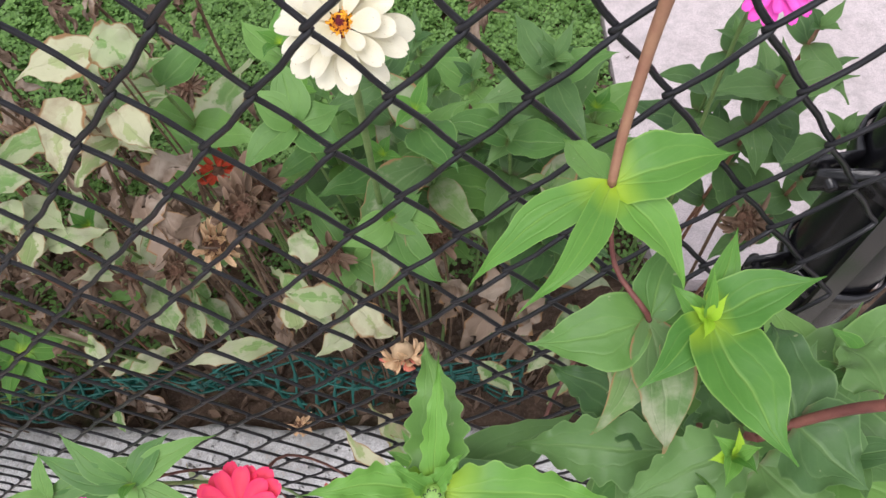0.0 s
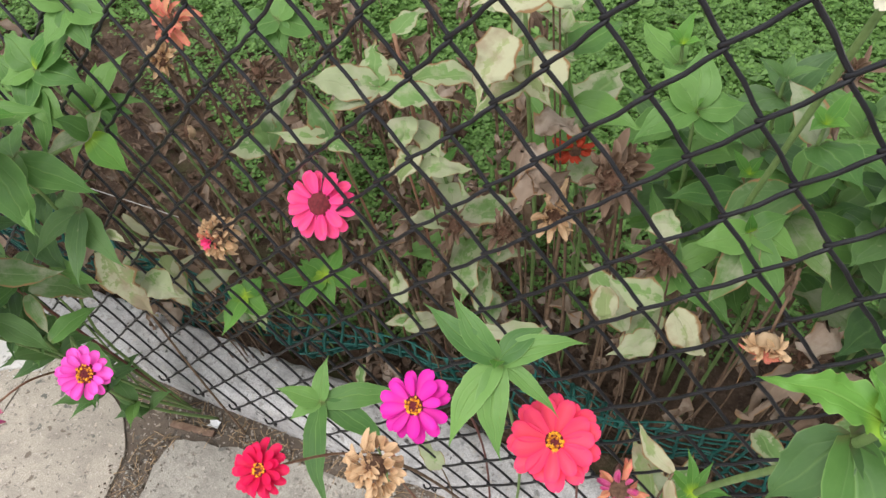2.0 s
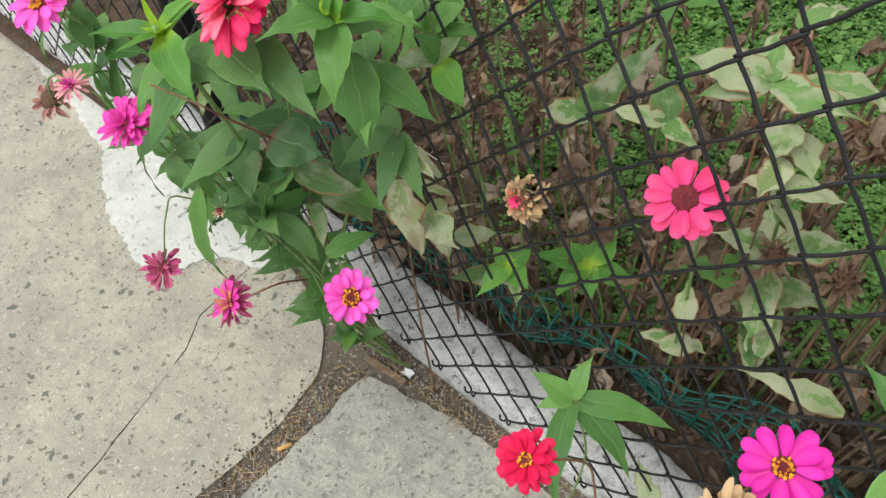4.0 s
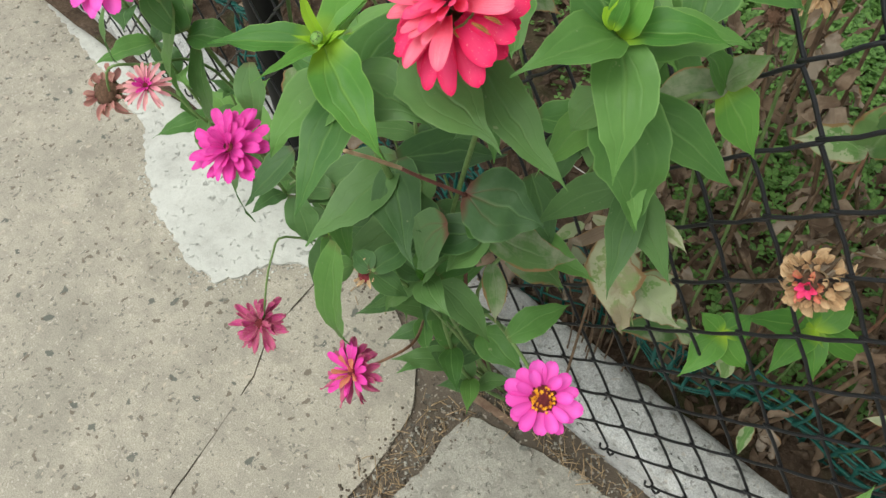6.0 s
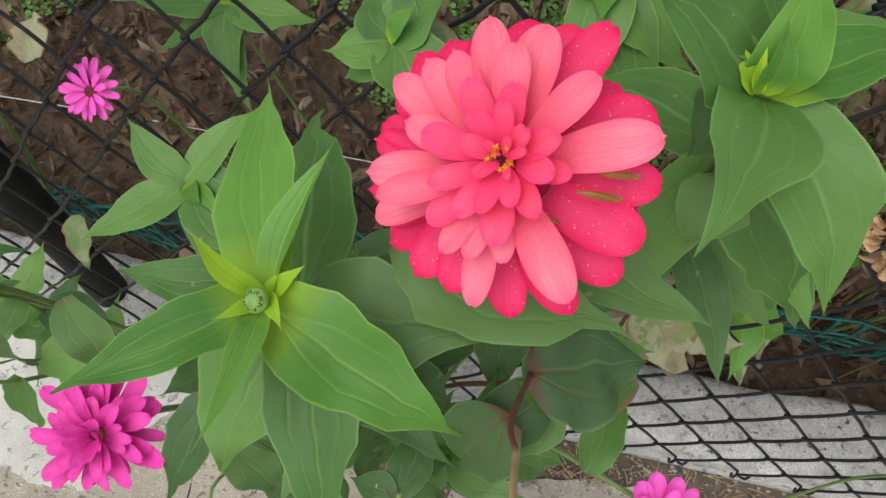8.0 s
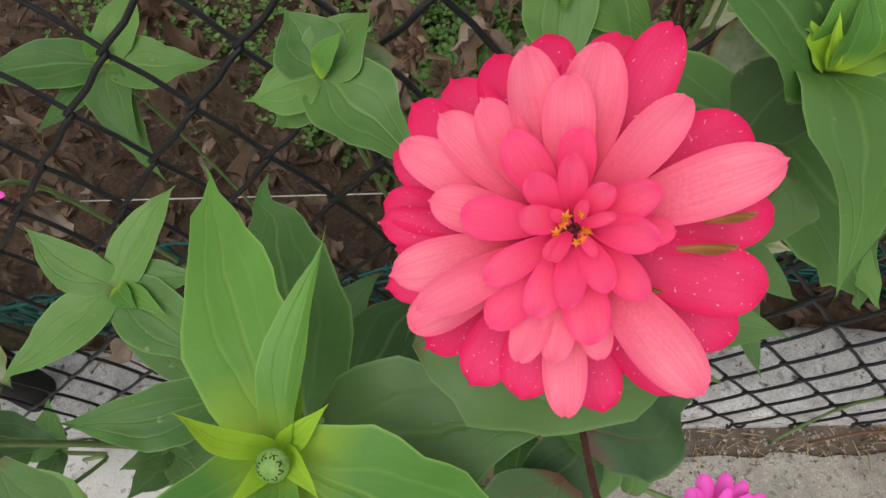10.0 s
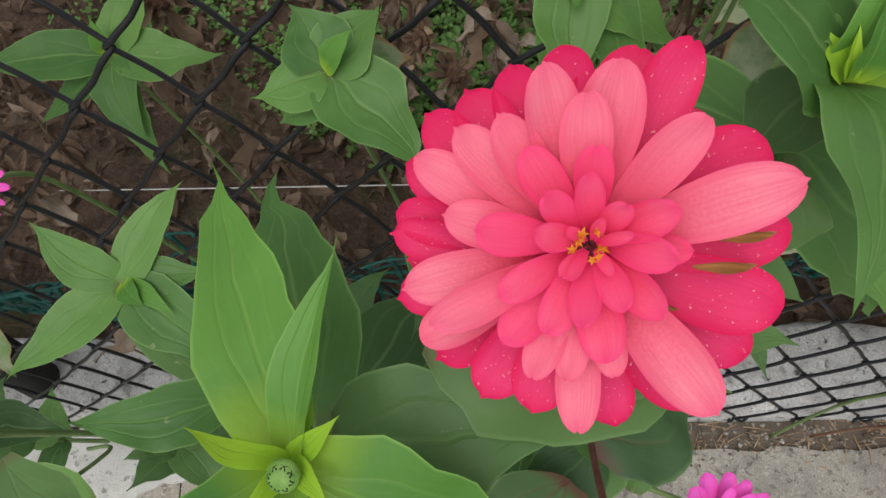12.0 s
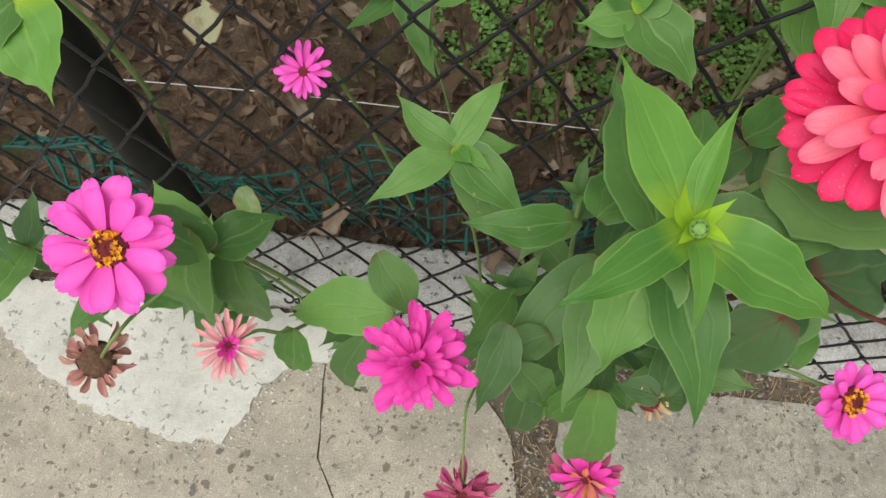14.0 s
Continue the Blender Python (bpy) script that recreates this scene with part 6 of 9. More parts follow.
add_leaf(p, (0.178, 0.126, 0.954), (0.173, 0.158, 0.939), 0.032, LEAF_DARK, 0.15, 0.35, 0.14, (0, -0.35, 1), 0.1, 0.1)
p = thing("zinnia_plant", (-0.060, 0.600, 0.030), "zinnia behind the mesh with a creamy white bloom", "plant")
add_stem(p, [(-0.060, 0.600, 0.030), (-0.070, 0.480, 0.500), (-0.047, 0.306, 1.003)], 0.0035, 0.0025, STEM)
add_flower(p, (-0.047, 0.300, 1.014), (0.000, -0.500, 0.800), 0.034, [(13, 0.78, 0.36, -6, -0.05, P_WHITE, 0.25, 0.3, 0.22), (11, 0.66, 0.33, 16, 0.04, P_WHITE, 0.15, 0.3, 0.2), (7, 0.5, 0.28, 40, 0.1, P_WHITE, 0.1, 0.3, 0.15)], 0.2, DISC_DARK, 14, None, 27, "flower_head", "double creamy white bloom with orange florets")
p = thing("zinnia_plant", (-0.614, 0.470, 0.030), "low young zinnia with fresh green leaves in the bed", "plant")
add_stem(p, [(-0.614, 0.470, 0.030), (-0.604, 0.418, 0.236), (-0.614, 0.327, 0.443)], 0.002, 0.0014, STEM)
add_leaf(p, (-0.614, 0.327, 0.443), (-0.623, 0.275, 0.423), 0.030, LEAF_BRIGHT, 0.12, 0.25, 0.02, (0, -0.35, 1))
add_leaf(p, (-0.614, 0.327, 0.443), (-0.579, 0.319, 0.421), 0.030, LEAF_BRIGHT, 0.12, 0.25, 0.02, (0, -0.35, 1))
add_leaf(p, (-0.614, 0.327, 0.443), (-0.639, 0.326, 0.455), 0.020, LEAF_BRIGHT, 0.12, 0.25, 0.02, (0, -0.35, 1))
add_leaf(p, (-0.614, 0.327, 0.443), (-0.602, 0.357, 0.451), 0.030, LEAF_BRIGHT, 0.12, 0.25, 0.02, (0, -0.35, 1))
add_leaf(p, (-0.614, 0.327, 0.443), (-0.588, 0.311, 0.385), 0.020, LEAF_PALE, 0.12, 0.25, 0.02, (0, -0.35, 1))
p = thing("zinnia_plant", (-0.548, 0.492, 0.030), "low young zinnia with fresh green leaves in the bed", "plant")
add_stem(p, [(-0.548, 0.492, 0.030), (-0.538, 0.472, 0.218), (-0.548, 0.412, 0.405)], 0.002, 0.0014, STEM)
add_leaf(p, (-0.548, 0.412, 0.405), (-0.560, 0.352, 0.382), 0.030, LEAF_BRIGHT, 0.12, 0.25, 0.02, (0, -0.35, 1))
add_leaf(p, (-0.548, 0.412, 0.405), (-0.520, 0.379, 0.374), 0.026, LEAF_BRIGHT, 0.12, 0.25, 0.02, (0, -0.35, 1))
add_leaf(p, (-0.548, 0.412, 0.405), (-0.479, 0.429, 0.377), 0.030, LEAF_BRIGHT, 0.12, 0.25, 0.02, (0, -0.35, 1))
add_leaf(p, (-0.548, 0.412, 0.405), (-0.543, 0.463, 0.427), 0.034, LEAF_BRIGHT, 0.12, 0.25, 0.02, (0, -0.35, 1))
add_leaf(p, (-0.548, 0.412, 0.405), (-0.612, 0.370, 0.418), 0.030, LEAF_BRIGHT, 0.12, 0.25, 0.02, (0, -0.35, 1))
add_leaf(p, (-0.548, 0.412, 0.405), (-0.582, 0.415, 0.424), 0.028, LEAF_BRIGHT, 0.12, 0.25, 0.02, (0, -0.35, 1))
p = thing("zinnia_plant", (-0.415, 0.560, 0.030), "sickly zinnia with pale mildewed leaves behind the mesh", "plant")
add_stem(p, [(-0.415, 0.560, 0.030), (-0.395, 0.500, 0.411), (-0.395, 0.450, 0.621), (-0.395, 0.440, 0.711), (-0.415, 0.460, 0.788)], 0.003, 0.002, STEM_RED)
add_leaf(p, (-0.409, 0.458, 0.730), (-0.480, 0.437, 0.744), 0.030, LEAF_PALE, 0.2, 0.4, 0.08, (0, -0.35, 1))
add_leaf(p, (-0.409, 0.458, 0.730), (-0.322, 0.488, 0.715), 0.032, LEAF_PALE, 0.2, 0.4, 0.08, (0, -0.35, 1))
add_leaf(p, (-0.385, 0.415, 0.689), (-0.384, 0.371, 0.670), 0.030, LEAF_CREAM, 0.2, 0.4, 0.08, (0, -0.35, 1))
add_leaf(p, (-0.392, 0.432, 0.704), (-0.350, 0.404, 0.680), 0.028, LEAF_PALE, 0.2, 0.4, 0.08, (0, -0.35, 1))
add_leaf(p, (-0.376, 0.400, 0.674), (-0.322, 0.419, 0.666), 0.026, LEAF_PALE, 0.2, 0.4, 0.08, (0, -0.35, 1))
add_leaf(p, (-0.376, 0.400, 0.674), (-0.411, 0.386, 0.666), 0.020, LEAF_CREAM, 0.2, 0.4, 0.08, (0, -0.35, 1))
add_leaf(p, (-0.421, 0.472, 0.745), (-0.453, 0.440, 0.709), 0.020, LEAF_PALE, 0.2, 0.4, 0.08, (0, -0.35, 1))
add_leaf(p, (-0.432, 0.492, 0.763), (-0.404, 0.524, 0.775), 0.026, LEAF_PALE, 0.2, 0.4, 0.08, (0, -0.35, 1))
p = thing("zinnia_plant", (-0.301, 0.600, 0.030), "sickly zinnia with cream and pale green leaves behind the mesh", "plant")
add_stem(p, [(-0.301, 0.600, 0.030), (-0.281, 0.520, 0.467), (-0.281, 0.480, 0.667), (-0.281, 0.460, 0.767), (-0.291, 0.480, 0.838)], 0.003, 0.002, STEM)
add_leaf(p, (-0.281, 0.458, 0.765), (-0.324, 0.467, 0.789), 0.030, LEAF_CREAM, 0.2, 0.5, 0.1, (0, -0.35, 1))
add_leaf(p, (-0.281, 0.458, 0.765), (-0.323, 0.409, 0.748), 0.030, LEAF_CREAM, 0.2, 0.5, 0.1, (0, -0.35, 1))
add_leaf(p, (-0.278, 0.459, 0.765), (-0.249, 0.437, 0.751), 0.024, LEAF_CREAM, 0.2, 0.5, 0.1, (0, -0.35, 1))
add_leaf(p, (-0.280, 0.463, 0.768), (-0.240, 0.490, 0.772), 0.020, LEAF_PALE, 0.2, 0.5, 0.1, (0, -0.35, 1))
add_leaf(p, (-0.300, 0.512, 0.811), (-0.333, 0.489, 0.809), 0.030, LEAF_PALE, 0.2, 0.5, 0.1, (0, -0.35, 1))
add_leaf(p, (-0.300, 0.512, 0.811), (-0.247, 0.521, 0.796), 0.034, LEAF_PALE, 0.2, 0.5, 0.1, (0, -0.35, 1))
add_leaf(p, (-0.298, 0.508, 0.808), (-0.305, 0.490, 0.772), 0.020, LEAF_PALE, 0.2, 0.5, 0.1, (0, -0.35, 1))
add_leaf(p, (-0.259, 0.419, 0.728), (-0.225, 0.465, 0.721), 0.030, LEAF_TAN, 0.2, 0.5, 0.1, (0, -0.35, 1))
add_leaf(p, (-0.259, 0.419, 0.728), (-0.277, 0.394, 0.693), 0.030, LEAF_TAN, 0.2, 0.5, 0.1, (0, -0.35, 1))
add_leaf(p, (-0.255, 0.402, 0.715), (-0.224, 0.391, 0.669), 0.030, LEAF_TAN, 0.2, 0.5, 0.1, (0, -0.35, 1))
add_leaf(p, (-0.251, 0.391, 0.705), (-0.266, 0.367, 0.669), 0.030, LEAF_TAN, 0.2, 0.5, 0.1, (0, -0.35, 1))
stray = thing("zinnia_plant", (-0.760, 0.440, 0.030), "half-dead zinnia shoot with one pale blotched leaf", "plant", "half-dead shoots")
add_stem(stray, [(-0.760, 0.440, 0.030), (-0.750, 0.410, 0.228), (-0.760, 0.360, 0.427)], 0.0014, 0.0010, STEM_DEAD)
add_leaf(stray, (-0.760, 0.360, 0.427), (-0.716, 0.328, 0.376), 0.036, LEAF_OLD, 0.2, 0.35, 0.08, (0, -0.6, 0.8), 0.08, 0.3)
stray = thing("zinnia_plant", (-0.655, 0.460, 0.030), "half-dead zinnia shoot with one pale blotched leaf", "plant", "half-dead shoots")
add_stem(stray, [(-0.655, 0.460, 0.030), (-0.645, 0.430, 0.174), (-0.655, 0.380, 0.318)], 0.0014, 0.0010, STEM_DEAD)
add_leaf(stray, (-0.655, 0.380, 0.318), (-0.718, 0.332, 0.316), 0.032, LEAF_OLD, 0.2, 0.35, 0.08, (0, -0.6, 0.8), 0.08, 0.3)
stray = thing("zinnia_plant", (-0.780, 0.420, 0.030), "half-dead zinnia shoot with one pale blotched leaf", "plant", "half-dead shoots")
add_stem(stray, [(-0.780, 0.420, 0.030), (-0.770, 0.390, 0.243), (-0.780, 0.340, 0.457)], 0.0014, 0.0010, STEM_DEAD)
add_leaf(stray, (-0.780, 0.340, 0.457), (-0.791, 0.293, 0.428), 0.016, LEAF_PALE, 0.2, 0.35, 0.08, (0, -0.6, 0.8), 0.08, 0.3)
stray = thing("zinnia_plant", (-0.767, 0.410, 0.030), "half-dead zinnia shoot with one pale blotched leaf", "plant", "half-dead shoots")
add_stem(stray, [(-0.767, 0.410, 0.030), (-0.757, 0.380, 0.259), (-0.767, 0.330, 0.488)], 0.0014, 0.0010, STEM_DEAD)
add_leaf(stray, (-0.767, 0.330, 0.488), (-0.714, 0.359, 0.462), 0.014, LEAF_CREAM, 0.2, 0.35, 0.08, (0, -0.6, 0.8), 0.08, 0.3)
stray = thing("zinnia_plant", (-0.754, 0.410, 0.030), "half-dead zinnia shoot with one pale blotched leaf", "plant", "half-dead shoots")
add_stem(stray, [(-0.754, 0.410, 0.030), (-0.744, 0.380, 0.292), (-0.754, 0.330, 0.553)], 0.0014, 0.0010, STEM_DEAD)
add_leaf(stray, (-0.754, 0.330, 0.553), (-0.703, 0.332, 0.515), 0.012, LEAF_CREAM, 0.2, 0.35, 0.08, (0, -0.6, 0.8), 0.08, 0.3)
stray = thing("zinnia_plant", (-0.323, 0.500, 0.030), "half-dead zinnia shoot with one pale blotched leaf", "plant", "half-dead shoots")
add_stem(stray, [(-0.323, 0.500, 0.030), (-0.313, 0.470, 0.215), (-0.323, 0.420, 0.400)], 0.0014, 0.0010, STEM_DEAD)
add_leaf(stray, (-0.323, 0.420, 0.400), (-0.328, 0.481, 0.429), 0.03, LEAF_PALE, 0.2, 0.35, 0.08, (0, -0.6, 0.8), 0.08, 0.3)
stray = thing("zinnia_plant", (-0.111, 0.440, 0.030), "half-dead zinnia shoot with one pale blotched leaf", "plant", "half-dead shoots")
add_stem(stray, [(-0.111, 0.440, 0.030), (-0.101, 0.410, 0.316), (-0.111, 0.360, 0.601)], 0.0014, 0.0010, STEM_DEAD)
add_leaf(stray, (-0.111, 0.360, 0.601), (-0.164, 0.373, 0.608), 0.035, LEAF_PALE, 0.2, 0.35, 0.08, (0, -0.6, 0.8), 0.08, 0.3)
stray = thing("zinnia_plant", (-0.099, 0.440, 0.030), "half-dead zinnia shoot with one pale blotched leaf", "plant", "half-dead shoots")
add_stem(stray, [(-0.099, 0.440, 0.030), (-0.089, 0.410, 0.312), (-0.099, 0.360, 0.595)], 0.0014, 0.0010, STEM_DEAD)
add_leaf(stray, (-0.099, 0.360, 0.595), (-0.059, 0.336, 0.559), 0.035, LEAF_CREAM, 0.2, 0.35, 0.08, (0, -0.6, 0.8), 0.08, 0.3)
stray = thing("zinnia_plant", (-0.115, 0.440, 0.030), "half-dead zinnia shoot with one pale blotched leaf", "plant", "half-dead shoots")
add_stem(stray, [(-0.115, 0.440, 0.030), (-0.105, 0.410, 0.372), (-0.115, 0.360, 0.715)], 0.0014, 0.0010, STEM_DEAD)
add_leaf(stray, (-0.115, 0.360, 0.715), (-0.148, 0.357, 0.707), 0.03, LEAF_PALE, 0.2, 0.35, 0.08, (0, -0.6, 0.8), 0.08, 0.3)
stray = thing("zinnia_plant", (-0.222, 0.480, 0.030), "half-dead zinnia shoot with one pale blotched leaf", "plant", "half-dead shoots")
add_stem(stray, [(-0.222, 0.480, 0.030), (-0.212, 0.450, 0.222), (-0.222, 0.400, 0.415)], 0.0014, 0.0010, STEM_DEAD)
add_leaf(stray, (-0.222, 0.400, 0.415), (-0.336, 0.366, 0.438), 0.03, LEAF_PALE, 0.2, 0.35, 0.08, (0, -0.6, 0.8), 0.08, 0.3)
stray = thing("zinnia_plant", (-0.402, 0.440, 0.030), "half-dead zinnia shoot with one pale blotched leaf", "plant", "half-dead shoots")
add_stem(stray, [(-0.402, 0.440, 0.030), (-0.392, 0.410, 0.252), (-0.402, 0.360, 0.473)], 0.0014, 0.0010, STEM_DEAD)
add_leaf(stray, (-0.402, 0.360, 0.473), (-0.422, 0.398, 0.494), 0.03, LEAF_PALE, 0.2, 0.35, 0.08, (0, -0.6, 0.8), 0.08, 0.3)
stray = thing("zinnia_plant", (-0.533, 0.500, 0.030), "half-dead zinnia shoot with one pale blotched leaf", "plant", "half-dead shoots")
add_stem(stray, [(-0.533, 0.500, 0.030), (-0.523, 0.470, 0.090), (-0.533, 0.420, 0.150)], 0.0014, 0.0010, STEM_DEAD)
add_leaf(stray, (-0.533, 0.420, 0.150), (-0.527, 0.388, 0.119), 0.018, LEAF_PALE, 0.2, 0.35, 0.08, (0, -0.6, 0.8), 0.08, 0.3)
stray = thing("zinnia_plant", (-0.430, 0.480, 0.030), "half-dead zinnia shoot with one pale blotched leaf", "plant", "half-dead shoots")
add_stem(stray, [(-0.430, 0.480, 0.030), (-0.420, 0.450, 0.189), (-0.430, 0.400, 0.348)], 0.0014, 0.0010, STEM_DEAD)
add_leaf(stray, (-0.430, 0.400, 0.348), (-0.378, 0.439, 0.327), 0.03, LEAF_PALE, 0.2, 0.35, 0.08, (0, -0.6, 0.8), 0.08, 0.3)
stray = thing("zinnia_plant", (-0.424, 0.500, 0.030), "half-dead zinnia shoot with one pale blotched leaf", "plant", "half-dead shoots")
add_stem(stray, [(-0.424, 0.500, 0.030), (-0.414, 0.470, 0.184), (-0.424, 0.420, 0.338)], 0.0014, 0.0010, STEM_DEAD)
add_leaf(stray, (-0.424, 0.420, 0.338), (-0.463, 0.398, 0.336), 0.02, LEAF_PALE, 0.2, 0.35, 0.08, (0, -0.6, 0.8), 0.08, 0.3)
stray = thing("zinnia_plant", (-0.133, 0.460, 0.030), "half-dead zinnia shoot with one pale blotched leaf", "plant", "half-dead shoots")
add_stem(stray, [(-0.133, 0.460, 0.030), (-0.123, 0.430, 0.240), (-0.133, 0.380, 0.451)], 0.0014, 0.0010, STEM_DEAD)
add_leaf(stray, (-0.133, 0.380, 0.451), (-0.119, 0.474, 0.491), 0.04, LEAF_PALE, 0.2, 0.35, 0.08, (0, -0.6, 0.8), 0.08, 0.3)
stray = thing("zinnia_plant", (-1.213, 0.420, 0.030), "half-dead zinnia shoot with one pale blotched leaf", "plant", "half-dead shoots")
add_stem(stray, [(-1.213, 0.420, 0.030), (-1.203, 0.390, 0.222), (-1.213, 0.340, 0.415)], 0.0014, 0.0010, STEM_DEAD)
add_leaf(stray, (-1.213, 0.340, 0.415), (-1.198, 0.297, 0.382), 0.026, LEAF_OLD, 0.2, 0.35, 0.08, (0, -0.6, 0.8), 0.08, 0.3)
stray = thing("zinnia_plant", (-1.125, 0.460, 0.030), "half-dead zinnia shoot with one pale blotched leaf", "plant", "half-dead shoots")
add_stem(stray, [(-1.125, 0.460, 0.030), (-1.115, 0.430, 0.174), (-1.125, 0.380, 0.318)], 0.0014, 0.0010, STEM_DEAD)
add_leaf(stray, (-1.125, 0.380, 0.318), (-1.176, 0.344, 0.295), 0.02, LEAF_TAN, 0.2, 0.35, 0.08, (0, -0.6, 0.8), 0.08, 0.3)
stray = thing("zinnia_plant", (-1.226, 0.500, 0.030), "half-dead zinnia shoot with one pale blotched leaf", "plant", "half-dead shoots")
add_stem(stray, [(-1.226, 0.500, 0.030), (-1.216, 0.470, 0.282), (-1.226, 0.420, 0.534)], 0.0014, 0.0010, STEM_DEAD)
add_leaf(stray, (-1.226, 0.420, 0.534), (-1.238, 0.464, 0.544), 0.04, LEAF_CREAM, 0.2, 0.35, 0.08, (0, -0.6, 0.8), 0.08, 0.3)
stray = thing("zinnia_plant", (-0.293, 0.520, 0.030), "half-dead zinnia shoot with one pale blotched leaf", "plant", "half-dead shoots")
add_stem(stray, [(-0.293, 0.520, 0.030), (-0.283, 0.490, 0.427), (-0.293, 0.440, 0.825)], 0.0014, 0.0010, STEM_DEAD)
add_leaf(stray, (-0.293, 0.440, 0.825), (-0.306, 0.389, 0.784), 0.04, LEAF_CREAM, 0.2, 0.35, 0.08, (0, -0.6, 0.8), 0.08, 0.3)
stray = thing("zinnia_plant", (-0.261, 0.540, 0.030), "half-dead zinnia shoot with one pale blotched leaf", "plant", "half-dead shoots")
add_stem(stray, [(-0.261, 0.540, 0.030), (-0.251, 0.510, 0.444), (-0.261, 0.460, 0.857)], 0.0014, 0.0010, STEM_DEAD)
add_leaf(stray, (-0.261, 0.460, 0.857), (-0.328, 0.453, 0.842), 0.034, LEAF_CREAM, 0.2, 0.35, 0.08, (0, -0.6, 0.8), 0.08, 0.3)
stray = thing("zinnia_plant", (-0.256, 0.540, 0.030), "half-dead zinnia shoot with one pale blotched leaf", "plant", "half-dead shoots")
add_stem(stray, [(-0.256, 0.540, 0.030), (-0.246, 0.510, 0.449), (-0.256, 0.460, 0.868)], 0.0014, 0.0010, STEM_DEAD)
add_leaf(stray, (-0.256, 0.460, 0.868), (-0.236, 0.445, 0.847), 0.034, LEAF_PALE, 0.2, 0.35, 0.08, (0, -0.6, 0.8), 0.08, 0.3)
stray = thing("zinnia_plant", (-0.263, 0.520, 0.030), "half-dead zinnia shoot with one pale blotched leaf", "plant", "half-dead shoots")
add_stem(stray, [(-0.263, 0.520, 0.030), (-0.253, 0.490, 0.420), (-0.263, 0.440, 0.810)], 0.0014, 0.0010, STEM_DEAD)
add_leaf(stray, (-0.263, 0.440, 0.810), (-0.237, 0.418, 0.785), 0.03, LEAF_CREAM, 0.2, 0.35, 0.08, (0, -0.6, 0.8), 0.08, 0.3)
stray = thing("zinnia_plant", (-0.392, 0.500, 0.030), "half-dead zinnia shoot with one pale blotched leaf", "plant", "half-dead shoots")
add_stem(stray, [(-0.392, 0.500, 0.030), (-0.382, 0.470, 0.377), (-0.392, 0.420, 0.723)], 0.0014, 0.0010, STEM_DEAD)
add_leaf(stray, (-0.392, 0.420, 0.723), (-0.389, 0.394, 0.697), 0.034, LEAF_PALE, 0.2, 0.35, 0.08, (0, -0.6, 0.8), 0.08, 0.3)
stray = thing("zinnia_plant", (-0.140, 0.460, 0.030), "half-dead zinnia shoot with one pale blotched leaf", "plant", "half-dead shoots")
add_stem(stray, [(-0.140, 0.460, 0.030), (-0.130, 0.430, 0.267), (-0.140, 0.380, 0.504)], 0.0014, 0.0010, STEM_DEAD)
add_leaf(stray, (-0.140, 0.380, 0.504), (-0.209, 0.448, 0.532), 0.036, LEAF_PALE, 0.2, 0.35, 0.08, (0, -0.6, 0.8), 0.08, 0.3)
stray = thing("zinnia_plant", (-0.170, 0.460, 0.030), "half-dead zinnia shoot with one pale blotched leaf", "plant", "half-dead shoots")
add_stem(stray, [(-0.170, 0.460, 0.030), (-0.160, 0.430, 0.303), (-0.170, 0.380, 0.577)], 0.0014, 0.0010, STEM_DEAD)
add_leaf(stray, (-0.170, 0.380, 0.577), (-0.165, 0.349, 0.547), 0.03, LEAF_CREAM, 0.2, 0.35, 0.08, (0, -0.6, 0.8), 0.08, 0.3)
stray = thing("zinnia_plant", (-0.110, 0.440, 0.030), "half-dead zinnia shoot with one pale blotched leaf", "plant", "half-dead shoots")
add_stem(stray, [(-0.110, 0.440, 0.030), (-0.100, 0.410, 0.287), (-0.110, 0.360, 0.544)], 0.0014, 0.0010, STEM_DEAD)
add_leaf(stray, (-0.110, 0.360, 0.544), (-0.149, 0.339, 0.521), 0.03, LEAF_PALE, 0.2, 0.35, 0.08, (0, -0.6, 0.8), 0.08, 0.3)
stray = thing("zinnia_plant", (0.061, 0.490, 0.030), "half-dead zinnia shoot with one drooping faded leaf", "plant", "half-dead shoots")
add_stem(stray, [(0.061, 0.490, 0.030), (0.071, 0.460, 0.296), (0.061, 0.410, 0.562)], 0.0014, 0.0010, STEM_DEAD)
add_leaf(stray, (0.061, 0.410, 0.562), (0.035, 0.373, 0.530), 0.0358, LEAF_TAN, 0.2, 0.45, 0.1, (0, -0.6, 0.8), 0.1, 0.4)
stray = thing("zinnia_plant", (0.095, 0.480, 0.030), "half-dead zinnia shoot with one drooping faded leaf", "plant", "half-dead shoots")
add_stem(stray, [(0.095, 0.480, 0.030), (0.105, 0.450, 0.268), (0.095, 0.400, 0.505)], 0.0014, 0.0010, STEM_DEAD)
add_leaf(stray, (0.095, 0.400, 0.505), (0.068, 0.358, 0.470), 0.0378, LEAF_TAN, 0.2, 0.45, 0.1, (0, -0.6, 0.8), 0.1, 0.4)
stray = thing("zinnia_plant", (0.109, 0.450, 0.030), "half-dead zinnia shoot with one drooping faded leaf", "plant", "half-dead shoots")
add_stem(stray, [(0.109, 0.450, 0.030), (0.119, 0.420, 0.252), (0.109, 0.370, 0.474)], 0.0014, 0.0010, STEM_DEAD)
add_leaf(stray, (0.109, 0.370, 0.474), (0.076, 0.329, 0.440), 0.0319, LEAF_PALE, 0.2, 0.45, 0.1, (0, -0.6, 0.8), 0.1, 0.4)
stray = thing("zinnia_plant", (0.044, 0.480, 0.030), "half-dead zinnia shoot with one drooping faded leaf", "plant", "half-dead shoots")
